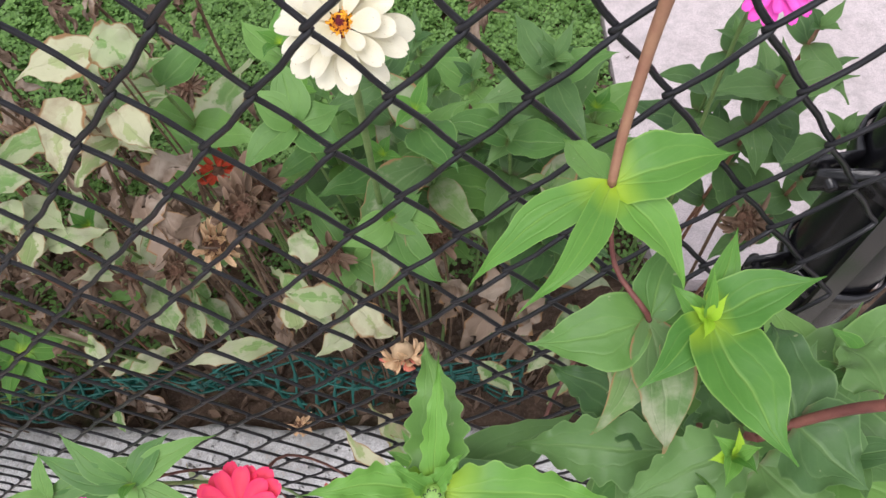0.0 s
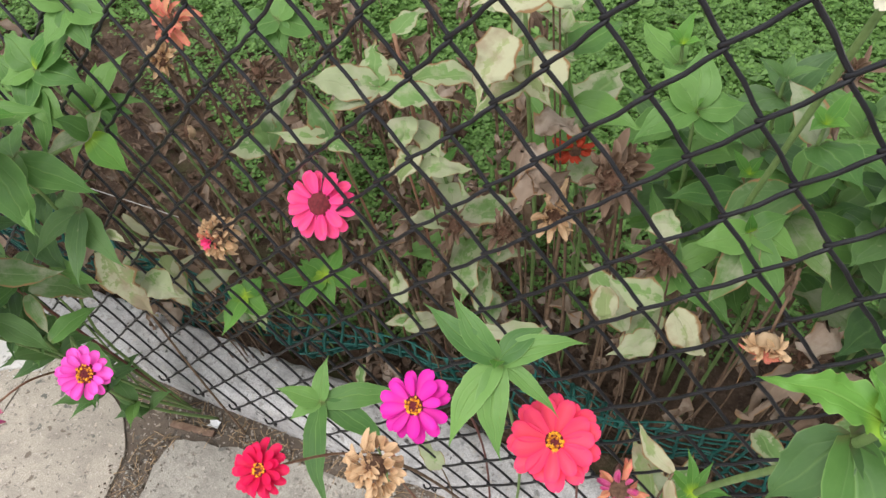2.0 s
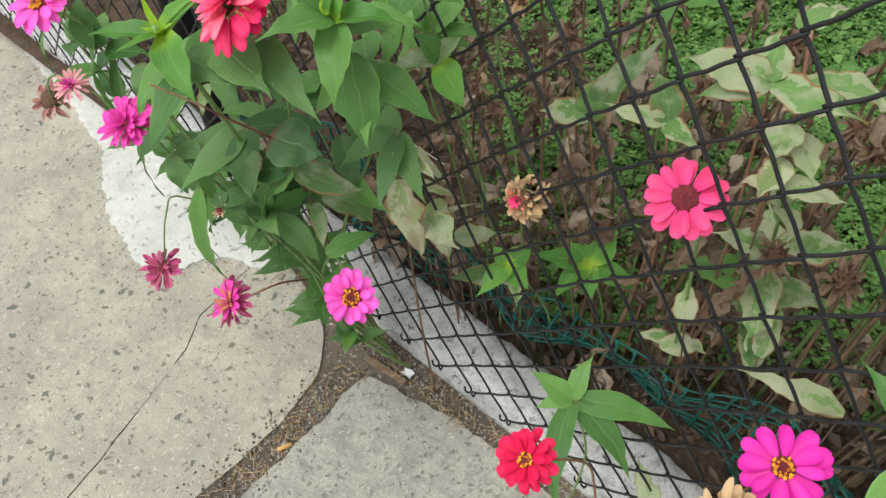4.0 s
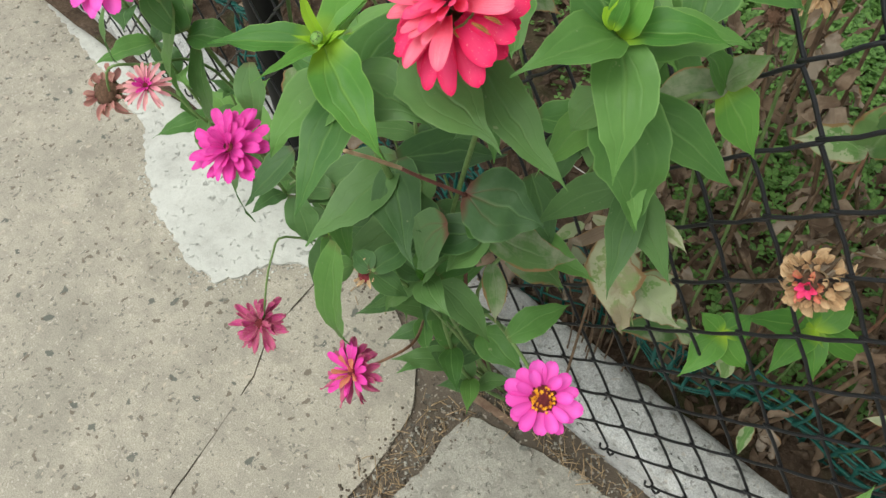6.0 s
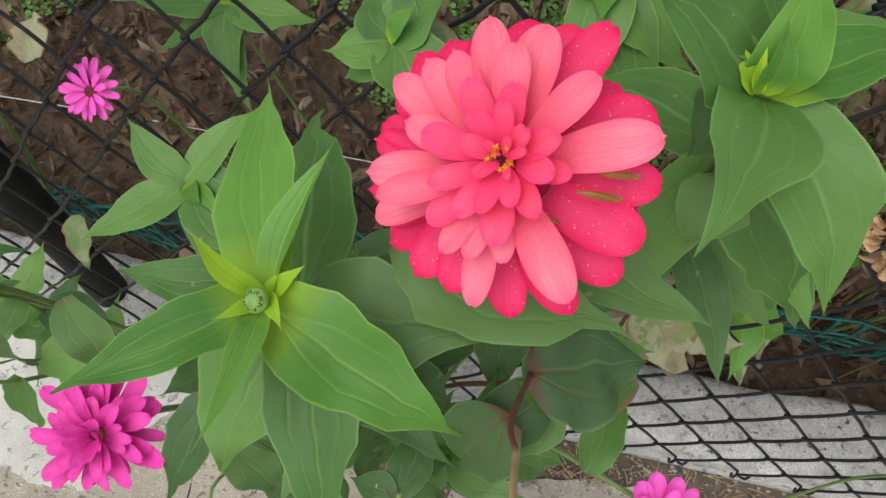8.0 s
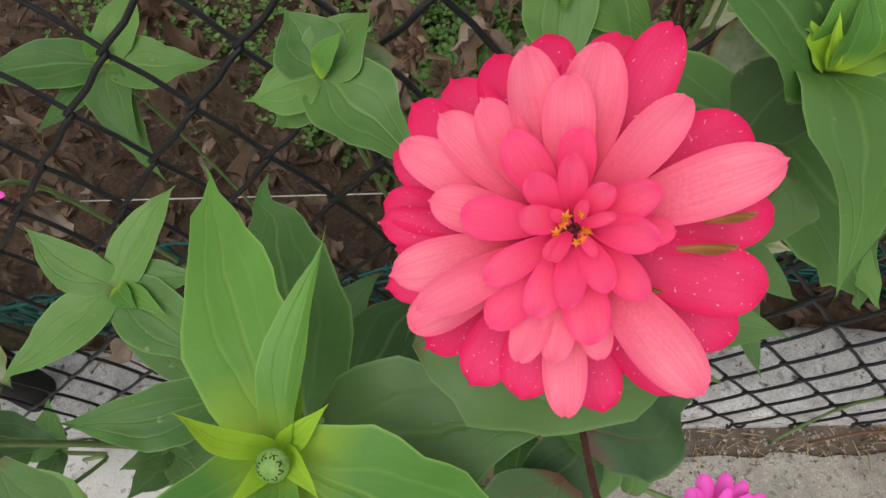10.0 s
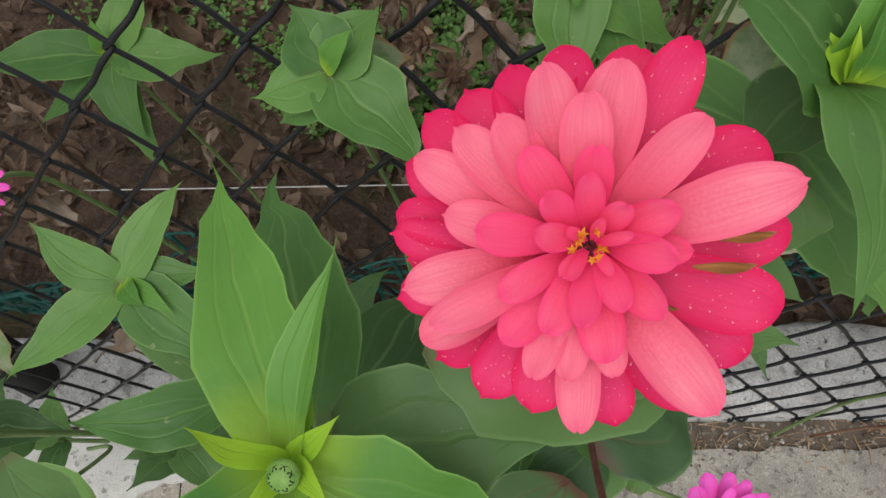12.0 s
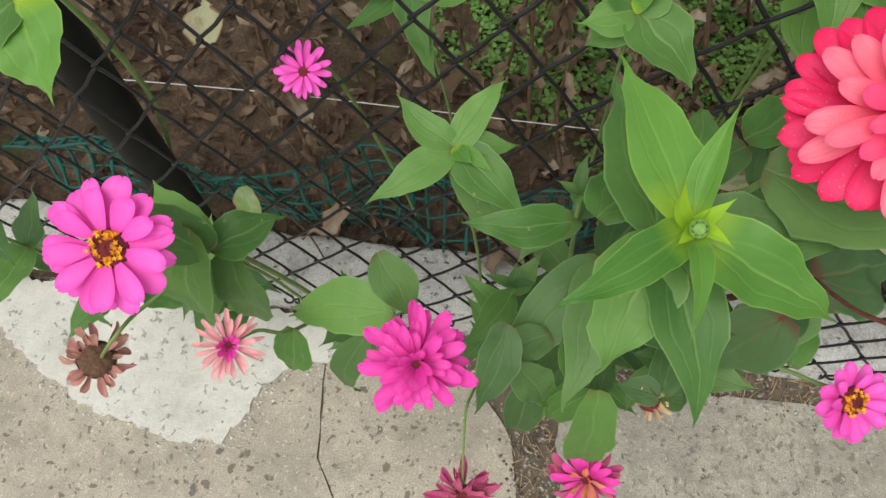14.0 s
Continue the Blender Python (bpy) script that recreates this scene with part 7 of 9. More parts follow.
add_stem(stray, [(0.044, 0.480, 0.030), (0.054, 0.450, 0.254), (0.044, 0.400, 0.478)], 0.0014, 0.0010, STEM_DEAD)
add_leaf(stray, (0.044, 0.400, 0.478), (0.009, 0.353, 0.440), 0.0415, LEAF_TAN, 0.2, 0.45, 0.1, (0, -0.6, 0.8), 0.1, 0.4)
stray = thing("zinnia_plant", (0.132, 0.440, 0.030), "half-dead zinnia shoot with one drooping faded leaf", "plant", "half-dead shoots")
add_stem(stray, [(0.132, 0.440, 0.030), (0.142, 0.410, 0.219), (0.132, 0.360, 0.409)], 0.0014, 0.0010, STEM_DEAD)
add_leaf(stray, (0.132, 0.360, 0.409), (0.107, 0.313, 0.371), 0.0338, LEAF_OLD, 0.2, 0.45, 0.1, (0, -0.6, 0.8), 0.1, 0.4)
stray = thing("zinnia_plant", (0.003, 0.500, 0.030), "half-dead zinnia shoot with one drooping faded leaf", "plant", "half-dead shoots")
add_stem(stray, [(0.003, 0.500, 0.030), (0.013, 0.470, 0.276), (0.003, 0.420, 0.521)], 0.0014, 0.0010, STEM_DEAD)
add_leaf(stray, (0.003, 0.420, 0.521), (-0.009, 0.378, 0.485), 0.0352, LEAF_TAN, 0.2, 0.45, 0.1, (0, -0.6, 0.8), 0.1, 0.4)
stray = thing("zinnia_plant", (0.090, 0.470, 0.030), "half-dead zinnia shoot with one drooping faded leaf", "plant", "half-dead shoots")
add_stem(stray, [(0.090, 0.470, 0.030), (0.100, 0.440, 0.219), (0.090, 0.390, 0.408)], 0.0014, 0.0010, STEM_DEAD)
add_leaf(stray, (0.090, 0.390, 0.408), (0.050, 0.369, 0.386), 0.0304, LEAF_DEAD, 0.2, 0.45, 0.1, (0, -0.6, 0.8), 0.1, 0.4)
stray = thing("zinnia_plant", (0.131, 0.460, 0.030), "half-dead zinnia shoot with one drooping faded leaf", "plant", "half-dead shoots")
add_stem(stray, [(0.131, 0.460, 0.030), (0.141, 0.430, 0.274), (0.131, 0.380, 0.517)], 0.0014, 0.0010, STEM_DEAD)
add_leaf(stray, (0.131, 0.380, 0.517), (0.114, 0.336, 0.480), 0.0343, LEAF_OLD, 0.2, 0.45, 0.1, (0, -0.6, 0.8), 0.1, 0.4)
stray = thing("zinnia_plant", (0.029, 0.450, 0.030), "half-dead zinnia shoot with one drooping faded leaf", "plant", "half-dead shoots")
add_stem(stray, [(0.029, 0.450, 0.030), (0.039, 0.420, 0.207), (0.029, 0.370, 0.384)], 0.0014, 0.0010, STEM_DEAD)
add_leaf(stray, (0.029, 0.370, 0.384), (0.069, 0.335, 0.351), 0.0308, LEAF_PALE, 0.2, 0.45, 0.1, (0, -0.6, 0.8), 0.1, 0.4)
stray = thing("zinnia_plant", (-0.065, 0.266, -0.010), "half-dead zinnia shoot with one pale blotched leaf", "plant", "half-dead shoots")
add_stem(stray, [(-0.065, 0.266, -0.010), (-0.060, 0.280, 0.172), (-0.065, 0.270, 0.343)], 0.0014, 0.0010, STEM_DEAD)
add_leaf(stray, (-0.065, 0.270, 0.343), (-0.110, 0.323, 0.387), 0.0352, LEAF_CREAM, 0.2, 0.35, 0.08, (0, -0.6, 0.8), 0.08, 0.3)
stray = thing("zinnia_plant", (-0.055, 0.266, -0.010), "half-dead zinnia shoot with one pale blotched leaf", "plant", "half-dead shoots")
add_stem(stray, [(-0.055, 0.266, -0.010), (-0.050, 0.280, 0.174), (-0.055, 0.270, 0.349)], 0.0014, 0.0010, STEM_DEAD)
add_leaf(stray, (-0.055, 0.270, 0.349), (-0.034, 0.322, 0.380), 0.0269, LEAF_PALE, 0.2, 0.35, 0.08, (0, -0.6, 0.8), 0.08, 0.3)
stray = thing("zinnia_plant", (-0.336, 0.283, -0.010), "half-dead zinnia shoot with one pale blotched leaf", "plant", "half-dead shoots")
add_stem(stray, [(-0.336, 0.283, -0.010), (-0.331, 0.280, 0.107), (-0.336, 0.270, 0.215)], 0.0014, 0.0010, STEM_DEAD)
add_leaf(stray, (-0.336, 0.270, 0.215), (-0.382, 0.300, 0.244), 0.0315, LEAF_PALE, 0.2, 0.35, 0.08, (0, -0.6, 0.8), 0.08, 0.3)
stray = thing("zinnia_plant", (-0.050, 0.265, -0.010), "half-dead zinnia shoot with one pale blotched leaf", "plant", "half-dead shoots")
add_stem(stray, [(-0.050, 0.265, -0.010), (-0.045, 0.270, 0.199), (-0.050, 0.260, 0.398)], 0.0014, 0.0010, STEM_DEAD)
add_leaf(stray, (-0.050, 0.260, 0.398), (-0.082, 0.277, 0.415), 0.0191, LEAF_OLD, 0.2, 0.35, 0.08, (0, -0.6, 0.8), 0.08, 0.3)
stray = thing("zinnia_plant", (-0.740, 0.420, 0.030), "half-dead zinnia shoot with one pale blotched leaf", "plant", "half-dead shoots")
add_stem(stray, [(-0.740, 0.420, 0.030), (-0.730, 0.390, 0.246), (-0.740, 0.340, 0.462)], 0.0014, 0.0010, STEM_DEAD)
add_leaf(stray, (-0.740, 0.340, 0.462), (-0.684, 0.298, 0.407), 0.0422, LEAF_CREAM, 0.2, 0.35, 0.08, (0, -0.6, 0.8), 0.08, 0.3)
stray = thing("zinnia_plant", (-0.711, 0.420, 0.030), "half-dead zinnia shoot with one pale blotched leaf", "plant", "half-dead shoots")
add_stem(stray, [(-0.711, 0.420, 0.030), (-0.701, 0.390, 0.218), (-0.711, 0.340, 0.407)], 0.0014, 0.0010, STEM_DEAD)
add_leaf(stray, (-0.711, 0.340, 0.407), (-0.666, 0.387, 0.402), 0.0319, LEAF_PALE, 0.2, 0.35, 0.08, (0, -0.6, 0.8), 0.08, 0.3)
stray = thing("zinnia_plant", (-0.760, 0.400, 0.030), "half-dead zinnia shoot with one pale blotched leaf", "plant", "half-dead shoots")
add_stem(stray, [(-0.760, 0.400, 0.030), (-0.750, 0.370, 0.226), (-0.760, 0.320, 0.423)], 0.0014, 0.0010, STEM_DEAD)
add_leaf(stray, (-0.760, 0.320, 0.423), (-0.711, 0.392, 0.430), 0.0102, LEAF_CREAM, 0.2, 0.35, 0.08, (0, -0.6, 0.8), 0.08, 0.3)
stray = thing("zinnia_plant", (-0.661, 0.440, 0.030), "half-dead zinnia shoot with one pale blotched leaf", "plant", "half-dead shoots")
add_stem(stray, [(-0.661, 0.440, 0.030), (-0.651, 0.410, 0.197), (-0.661, 0.360, 0.363)], 0.0014, 0.0010, STEM_DEAD)
add_leaf(stray, (-0.661, 0.360, 0.363), (-0.620, 0.367, 0.339), 0.0237, LEAF_PALE, 0.2, 0.35, 0.08, (0, -0.6, 0.8), 0.08, 0.3)
stray = thing("zinnia_plant", (-0.791, 0.400, 0.030), "half-dead zinnia shoot with one pale blotched leaf", "plant", "half-dead shoots")
add_stem(stray, [(-0.791, 0.400, 0.030), (-0.781, 0.370, 0.227), (-0.791, 0.320, 0.425)], 0.0014, 0.0010, STEM_DEAD)
add_leaf(stray, (-0.791, 0.320, 0.425), (-0.742, 0.328, 0.399), 0.0228, LEAF_OLD, 0.2, 0.35, 0.08, (0, -0.6, 0.8), 0.08, 0.3)
p = thing("zinnia_plant", (-0.125, 0.600, 0.030), "green zinnia behind the mesh", "plant")
add_stem(p, [(-0.125, 0.600, 0.030), (-0.115, 0.540, 0.404), (-0.125, 0.440, 0.777)], 0.002, 0.0014, STEM)
add_leaf(p, (-0.125, 0.440, 0.777), (-0.172, 0.403, 0.761), 0.030, LEAF_MID, 0.12, 0.25, 0.02, (0, -0.35, 1))
add_leaf(p, (-0.125, 0.440, 0.777), (-0.164, 0.464, 0.800), 0.030, LEAF_MID, 0.12, 0.25, 0.02, (0, -0.35, 1))
add_leaf(p, (-0.125, 0.440, 0.777), (-0.083, 0.427, 0.760), 0.034, LEAF_MID, 0.12, 0.25, 0.02, (0, -0.35, 1))
add_leaf(p, (-0.125, 0.440, 0.777), (-0.084, 0.457, 0.781), 0.030, LEAF_MID, 0.12, 0.25, 0.02, (0, -0.35, 1))
add_leaf(p, (-0.125, 0.440, 0.777), (-0.134, 0.487, 0.810), 0.034, LEAF_MID, 0.12, 0.25, 0.02, (0, -0.35, 1))
add_leaf(p, (-0.125, 0.440, 0.777), (-0.121, 0.433, 0.796), 0.012, LEAF_BRIGHT, 0.12, 0.25, 0.02, (0, -0.35, 1))
p = thing("zinnia_plant", (-0.053, 0.550, 0.030), "green zinnia behind the mesh", "plant")
add_stem(p, [(-0.053, 0.550, 0.030), (-0.043, 0.495, 0.357), (-0.053, 0.400, 0.684)], 0.002, 0.0014, STEM)
add_leaf(p, (-0.053, 0.400, 0.684), (-0.101, 0.379, 0.679), 0.034, LEAF_MID, 0.12, 0.25, 0.02, (0, -0.35, 1))
add_leaf(p, (-0.053, 0.400, 0.684), (-0.022, 0.422, 0.693), 0.026, LEAF_MID, 0.12, 0.25, 0.02, (0, -0.35, 1))
add_leaf(p, (-0.053, 0.400, 0.684), (-0.004, 0.350, 0.641), 0.036, LEAF_MID, 0.12, 0.25, 0.02, (0, -0.35, 1))
add_leaf(p, (-0.053, 0.400, 0.684), (-0.074, 0.348, 0.629), 0.034, LEAF_OLD, 0.12, 0.25, 0.02, (0, -0.35, 1))
add_leaf(p, (-0.053, 0.400, 0.684), (-0.059, 0.401, 0.710), 0.012, LEAF_BRIGHT, 0.12, 0.25, 0.02, (0, -0.35, 1))
add_leaf(p, (-0.053, 0.400, 0.684), (-0.006, 0.391, 0.669), 0.030, LEAF_MID, 0.12, 0.25, 0.02, (0, -0.35, 1))
p = thing("zinnia_plant", (-0.106, 0.550, 0.030), "green zinnia behind the mesh", "plant")
add_stem(p, [(-0.106, 0.550, 0.030), (-0.096, 0.505, 0.307), (-0.106, 0.420, 0.584)], 0.002, 0.0014, STEM)
add_leaf(p, (-0.106, 0.420, 0.584), (-0.164, 0.432, 0.592), 0.030, LEAF_MID, 0.12, 0.25, 0.02, (0, -0.35, 1))
add_leaf(p, (-0.106, 0.420, 0.584), (-0.056, 0.449, 0.600), 0.030, LEAF_MID, 0.12, 0.25, 0.02, (0, -0.35, 1))
add_leaf(p, (-0.106, 0.420, 0.584), (-0.037, 0.376, 0.558), 0.036, LEAF_MID, 0.12, 0.25, 0.02, (0, -0.35, 1))
add_leaf(p, (-0.106, 0.420, 0.584), (-0.126, 0.379, 0.561), 0.034, LEAF_MID, 0.12, 0.25, 0.02, (0, -0.35, 1))
add_leaf(p, (-0.106, 0.420, 0.584), (-0.149, 0.494, 0.627), 0.030, LEAF_MID, 0.12, 0.25, 0.02, (0, -0.35, 1))
p = thing("zinnia_plant", (-0.117, 0.600, 0.030), "leafy green zinnia standing behind the mesh", "plant", "green zinnias behind the fence")
shoot(p, [(-0.117, 0.600, 0.030), (-0.107, 0.570, 0.398), (-0.127, 0.500, 0.748)], 5, 0.080, 0.036, (LEAF_MID, LEAF_DARK), 61, 0.62, 62, 0.2, 0.0032, 0.0018, STEM)
p = thing("zinnia_plant", (-0.041, 0.580, 0.030), "leafy green zinnia standing behind the mesh", "plant", "green zinnias behind the fence")
shoot(p, [(-0.041, 0.580, 0.030), (-0.041, 0.550, 0.326), (-0.061, 0.480, 0.676)], 5, 0.080, 0.036, (LEAF_MID,), 62, 0.62, 62, 0.2, 0.0032, 0.0018, STEM)
p = thing("zinnia_plant", (0.029, 0.620, 0.030), "leafy green zinnia standing behind the mesh", "plant", "green zinnias behind the fence")
shoot(p, [(0.029, 0.620, 0.030), (0.049, 0.590, 0.387), (0.029, 0.520, 0.737)], 5, 0.080, 0.036, (LEAF_DARK, LEAF_MID), 63, 0.62, 62, 0.2, 0.0032, 0.0018, STEM)
p = thing("zinnia_plant", (0.096, 0.600, 0.030), "leafy green zinnia standing behind the mesh", "plant", "green zinnias behind the fence")
shoot(p, [(0.096, 0.600, 0.030), (0.106, 0.570, 0.316), (0.086, 0.500, 0.666)], 5, 0.080, 0.036, (LEAF_MID,), 64, 0.62, 62, 0.2, 0.0032, 0.0018, STEM)
p = thing("zinnia_plant", (0.113, 0.560, 0.030), "leafy green zinnia standing behind the mesh", "plant", "green zinnias behind the fence")
shoot(p, [(0.113, 0.560, 0.030), (0.113, 0.530, 0.465), (0.093, 0.460, 0.815)], 5, 0.080, 0.036, (LEAF_DARK,), 65, 0.62, 62, 0.2, 0.0032, 0.0018, STEM)
p = thing("zinnia_plant", (-0.058, 0.600, 0.030), "leafy green zinnia standing behind the mesh", "plant", "green zinnias behind the fence")
shoot(p, [(-0.058, 0.600, 0.030), (-0.038, 0.570, 0.429), (-0.058, 0.500, 0.779)], 5, 0.080, 0.036, (LEAF_DARK, LEAF_MID), 66, 0.62, 62, 0.2, 0.0032, 0.0018, STEM)
p = thing("zinnia_plant", (0.100, 0.500, 0.030), "leafy green zinnia standing behind the mesh", "plant", "green zinnias behind the fence")
shoot(p, [(0.100, 0.500, 0.030), (0.110, 0.470, 0.369), (0.090, 0.400, 0.719)], 5, 0.080, 0.036, (LEAF_OLD, LEAF_DARK), 67, 0.62, 62, 0.2, 0.0032, 0.0018, STEM)
p = thing("zinnia_plant", (0.113, 0.560, 0.030), "leafy green zinnia standing behind the mesh", "plant", "green zinnias behind the fence")
shoot(p, [(0.113, 0.560, 0.030), (0.113, 0.530, 0.459), (0.093, 0.460, 0.809)], 5, 0.080, 0.036, (LEAF_DARK, LEAF_MID), 68, 0.62, 62, 0.2, 0.0032, 0.0018, STEM)
p = thing("zinnia_plant", (0.319, 0.600, 0.030), "leafy green zinnia standing behind the mesh", "plant", "green zinnias behind the fence")
shoot(p, [(0.319, 0.600, 0.030), (0.339, 0.570, 0.388), (0.319, 0.500, 0.738)], 5, 0.080, 0.036, (LEAF_DARK,), 69, 0.62, 62, 0.2, 0.0032, 0.0018, STEM_RED)
p = thing("zinnia_plant", (0.388, 0.560, 0.030), "leafy green zinnia standing behind the mesh", "plant", "green zinnias behind the fence")
shoot(p, [(0.388, 0.560, 0.030), (0.398, 0.530, 0.343), (0.378, 0.460, 0.693)], 5, 0.080, 0.036, (LEAF_DARK,), 70, 0.62, 62, 0.2, 0.0032, 0.0018, STEM_RED)
p = thing("zinnia_plant", (0.383, 0.650, 0.030), "leafy green zinnia standing behind the mesh", "plant", "green zinnias behind the fence")
shoot(p, [(0.383, 0.650, 0.030), (0.383, 0.620, 0.392), (0.363, 0.550, 0.742)], 5, 0.080, 0.036, (LEAF_DARK,), 71, 0.62, 62, 0.2, 0.0032, 0.0018, STEM_RED)
p = thing("dead_zinnia", (-0.183, 0.500, 0.030), "dead zinnia stalk topped by a shrivelled brown head", "plant", "dead plants behind the fence")
add_stem(p, [(-0.183, 0.500, 0.030), (-0.171, 0.458, 0.369), (-0.179, 0.443, 0.667), (-0.183, 0.407, 0.709)], 0.0024, 0.0016, STEM_DEAD)
add_flower(p, (-0.183, 0.400, 0.716), (0.100, -0.600, 0.700), 0.034, [(15, 0.55, 0.26, 22, -0.15, P_BROWN, 0.7, 0.9, 0.36), (14, 0.55, 0.24, 52, 0.0, P_BROWN, 0.6, 0.9, 0.32), (12, 0.45, 0.2, 72, 0.1, P_BROWN, 0.5, 0.9, 0.2)], 0.42, DISC_BROWN, 0, None, 80, "flower_head", "shrivelled brown head")
p = thing("dead_zinnia", (-0.015, 0.520, 0.030), "dead zinnia stalk topped by a shrivelled brown head", "plant", "dead plants behind the fence")
add_stem(p, [(-0.015, 0.520, 0.030), (-0.003, 0.478, 0.319), (-0.011, 0.463, 0.566), (-0.015, 0.427, 0.608)], 0.0024, 0.0016, STEM_DEAD)
add_flower(p, (-0.015, 0.420, 0.615), (0.100, -0.600, 0.700), 0.03, [(15, 0.55, 0.26, 22, -0.15, P_BROWN, 0.7, 0.9, 0.36), (14, 0.55, 0.24, 52, 0.0, P_BROWN, 0.6, 0.9, 0.32), (12, 0.45, 0.2, 72, 0.1, P_BROWN, 0.5, 0.9, 0.2)], 0.42, DISC_BROWN, 0, None, 80, "flower_head", "shrivelled brown head")
p = thing("dead_zinnia", (0.053, 0.520, 0.030), "dead zinnia stalk topped by a shrivelled brown head", "plant", "dead plants behind the fence")
add_stem(p, [(0.053, 0.520, 0.030), (0.065, 0.478, 0.252), (0.057, 0.463, 0.433), (0.053, 0.427, 0.475)], 0.0024, 0.0016, STEM_DEAD)
add_flower(p, (0.053, 0.420, 0.482), (0.100, -0.600, 0.700), 0.026, [(15, 0.55, 0.26, 22, -0.15, P_BROWN, 0.7, 0.9, 0.36), (14, 0.55, 0.24, 52, 0.0, P_BROWN, 0.6, 0.9, 0.32), (12, 0.45, 0.2, 72, 0.1, P_BROWN, 0.5, 0.9, 0.2)], 0.42, DISC_BROWN, 0, None, 70, "flower_head", "shrivelled brown head")
p = thing("dead_zinnia", (0.272, 0.480, 0.030), "dead zinnia stalk topped by a shrivelled brown head", "plant", "dead plants behind the fence")
add_stem(p, [(0.272, 0.480, 0.030), (0.284, 0.438, 0.348), (0.276, 0.423, 0.625), (0.272, 0.387, 0.667)], 0.0024, 0.0016, STEM_DEAD)
add_flower(p, (0.272, 0.380, 0.674), (0.100, -0.600, 0.700), 0.026, [(15, 0.55, 0.26, 22, -0.15, P_BROWN, 0.7, 0.9, 0.36), (14, 0.55, 0.24, 52, 0.0, P_BROWN, 0.6, 0.9, 0.32), (12, 0.45, 0.2, 72, 0.1, P_BROWN, 0.5, 0.9, 0.2)], 0.42, DISC_BROWN, 0, None, 75, "flower_head", "shrivelled brown head")
p = thing("dead_zinnia", (-0.237, 0.520, 0.030), "dead zinnia stalk topped by a dried tan head", "plant", "dead plants behind the fence")
add_stem(p, [(-0.237, 0.520, 0.030), (-0.225, 0.478, 0.323), (-0.233, 0.463, 0.575), (-0.237, 0.427, 0.617)], 0.0024, 0.0016, STEM_DEAD)
add_flower(p, (-0.237, 0.420, 0.624), (0.100, -0.600, 0.700), 0.028, [(15, 0.55, 0.26, 22, -0.15, P_DRY, 0.7, 0.9, 0.36), (14, 0.55, 0.24, 52, 0.0, P_DRY, 0.6, 0.9, 0.32), (12, 0.45, 0.2, 72, 0.1, P_DRY, 0.5, 0.9, 0.2)], 0.42, DISC_BROWN, 0, None, 80, "flower_head", "dried tan head")
p = thing("dead_zinnia", (-0.180, 0.540, 0.030), "dead zinnia stalk topped by a shrivelled brown head", "plant", "dead plants behind the fence")
add_stem(p, [(-0.180, 0.540, 0.030), (-0.168, 0.498, 0.354), (-0.176, 0.483, 0.636), (-0.180, 0.447, 0.678)], 0.0024, 0.0016, STEM_DEAD)
add_flower(p, (-0.180, 0.440, 0.685), (0.100, -0.600, 0.700), 0.034, [(15, 0.55, 0.26, 22, -0.15, P_BROWN, 0.7, 0.9, 0.36), (14, 0.55, 0.24, 52, 0.0, P_BROWN, 0.6, 0.9, 0.32), (12, 0.45, 0.2, 72, 0.1, P_BROWN, 0.5, 0.9, 0.2)], 0.42, DISC_BROWN, 0, None, 70, "flower_head", "shrivelled brown head")
p = thing("dead_zinnia", (-0.436, 0.600, 0.030), "dead zinnia stalk topped by a small dried rust-brown head", "plant", "dead plants behind the fence")
add_stem(p, [(-0.436, 0.600, 0.030), (-0.424, 0.558, 0.379), (-0.432, 0.543, 0.687), (-0.436, 0.507, 0.729)], 0.0024, 0.0016, STEM_DEAD)
add_flower(p, (-0.436, 0.500, 0.736), (0.100, -0.600, 0.700), 0.02, [(15, 0.55, 0.26, 22, -0.15, P_BROWN, 0.7, 0.9, 0.36), (14, 0.55, 0.24, 52, 0.0, P_BROWN, 0.6, 0.9, 0.32), (12, 0.45, 0.2, 72, 0.1, P_BROWN, 0.5, 0.9, 0.2)], 0.42, DISC_BROWN, 0, None, 75, "flower_head", "small dried rust-brown head")
p = thing("dead_zinnia", (-0.293, 0.520, 0.030), "dead zinnia stalk topped by a shrivelled brown head", "plant", "dead plants behind the fence")
add_stem(p, [(-0.293, 0.520, 0.030), (-0.281, 0.478, 0.300), (-0.289, 0.463, 0.529), (-0.293, 0.427, 0.571)], 0.0024, 0.0016, STEM_DEAD)
add_flower(p, (-0.293, 0.420, 0.578), (0.100, -0.600, 0.700), 0.026, [(15, 0.55, 0.26, 22, -0.15, P_BROWN, 0.7, 0.9, 0.36), (14, 0.55, 0.24, 52, 0.0, P_BROWN, 0.6, 0.9, 0.32), (12, 0.45, 0.2, 72, 0.1, P_BROWN, 0.5, 0.9, 0.2)], 0.42, DISC_BROWN, 0, None, 80, "flower_head", "shrivelled brown head")
p = thing("dead_zinnia", (-0.680, 0.520, 0.030), "dead zinnia stalk topped by a dried tan head", "plant", "dead plants behind the fence")
add_stem(p, [(-0.680, 0.520, 0.030), (-0.668, 0.478, 0.378), (-0.676, 0.463, 0.685), (-0.680, 0.427, 0.727)], 0.0024, 0.0016, STEM_DEAD)
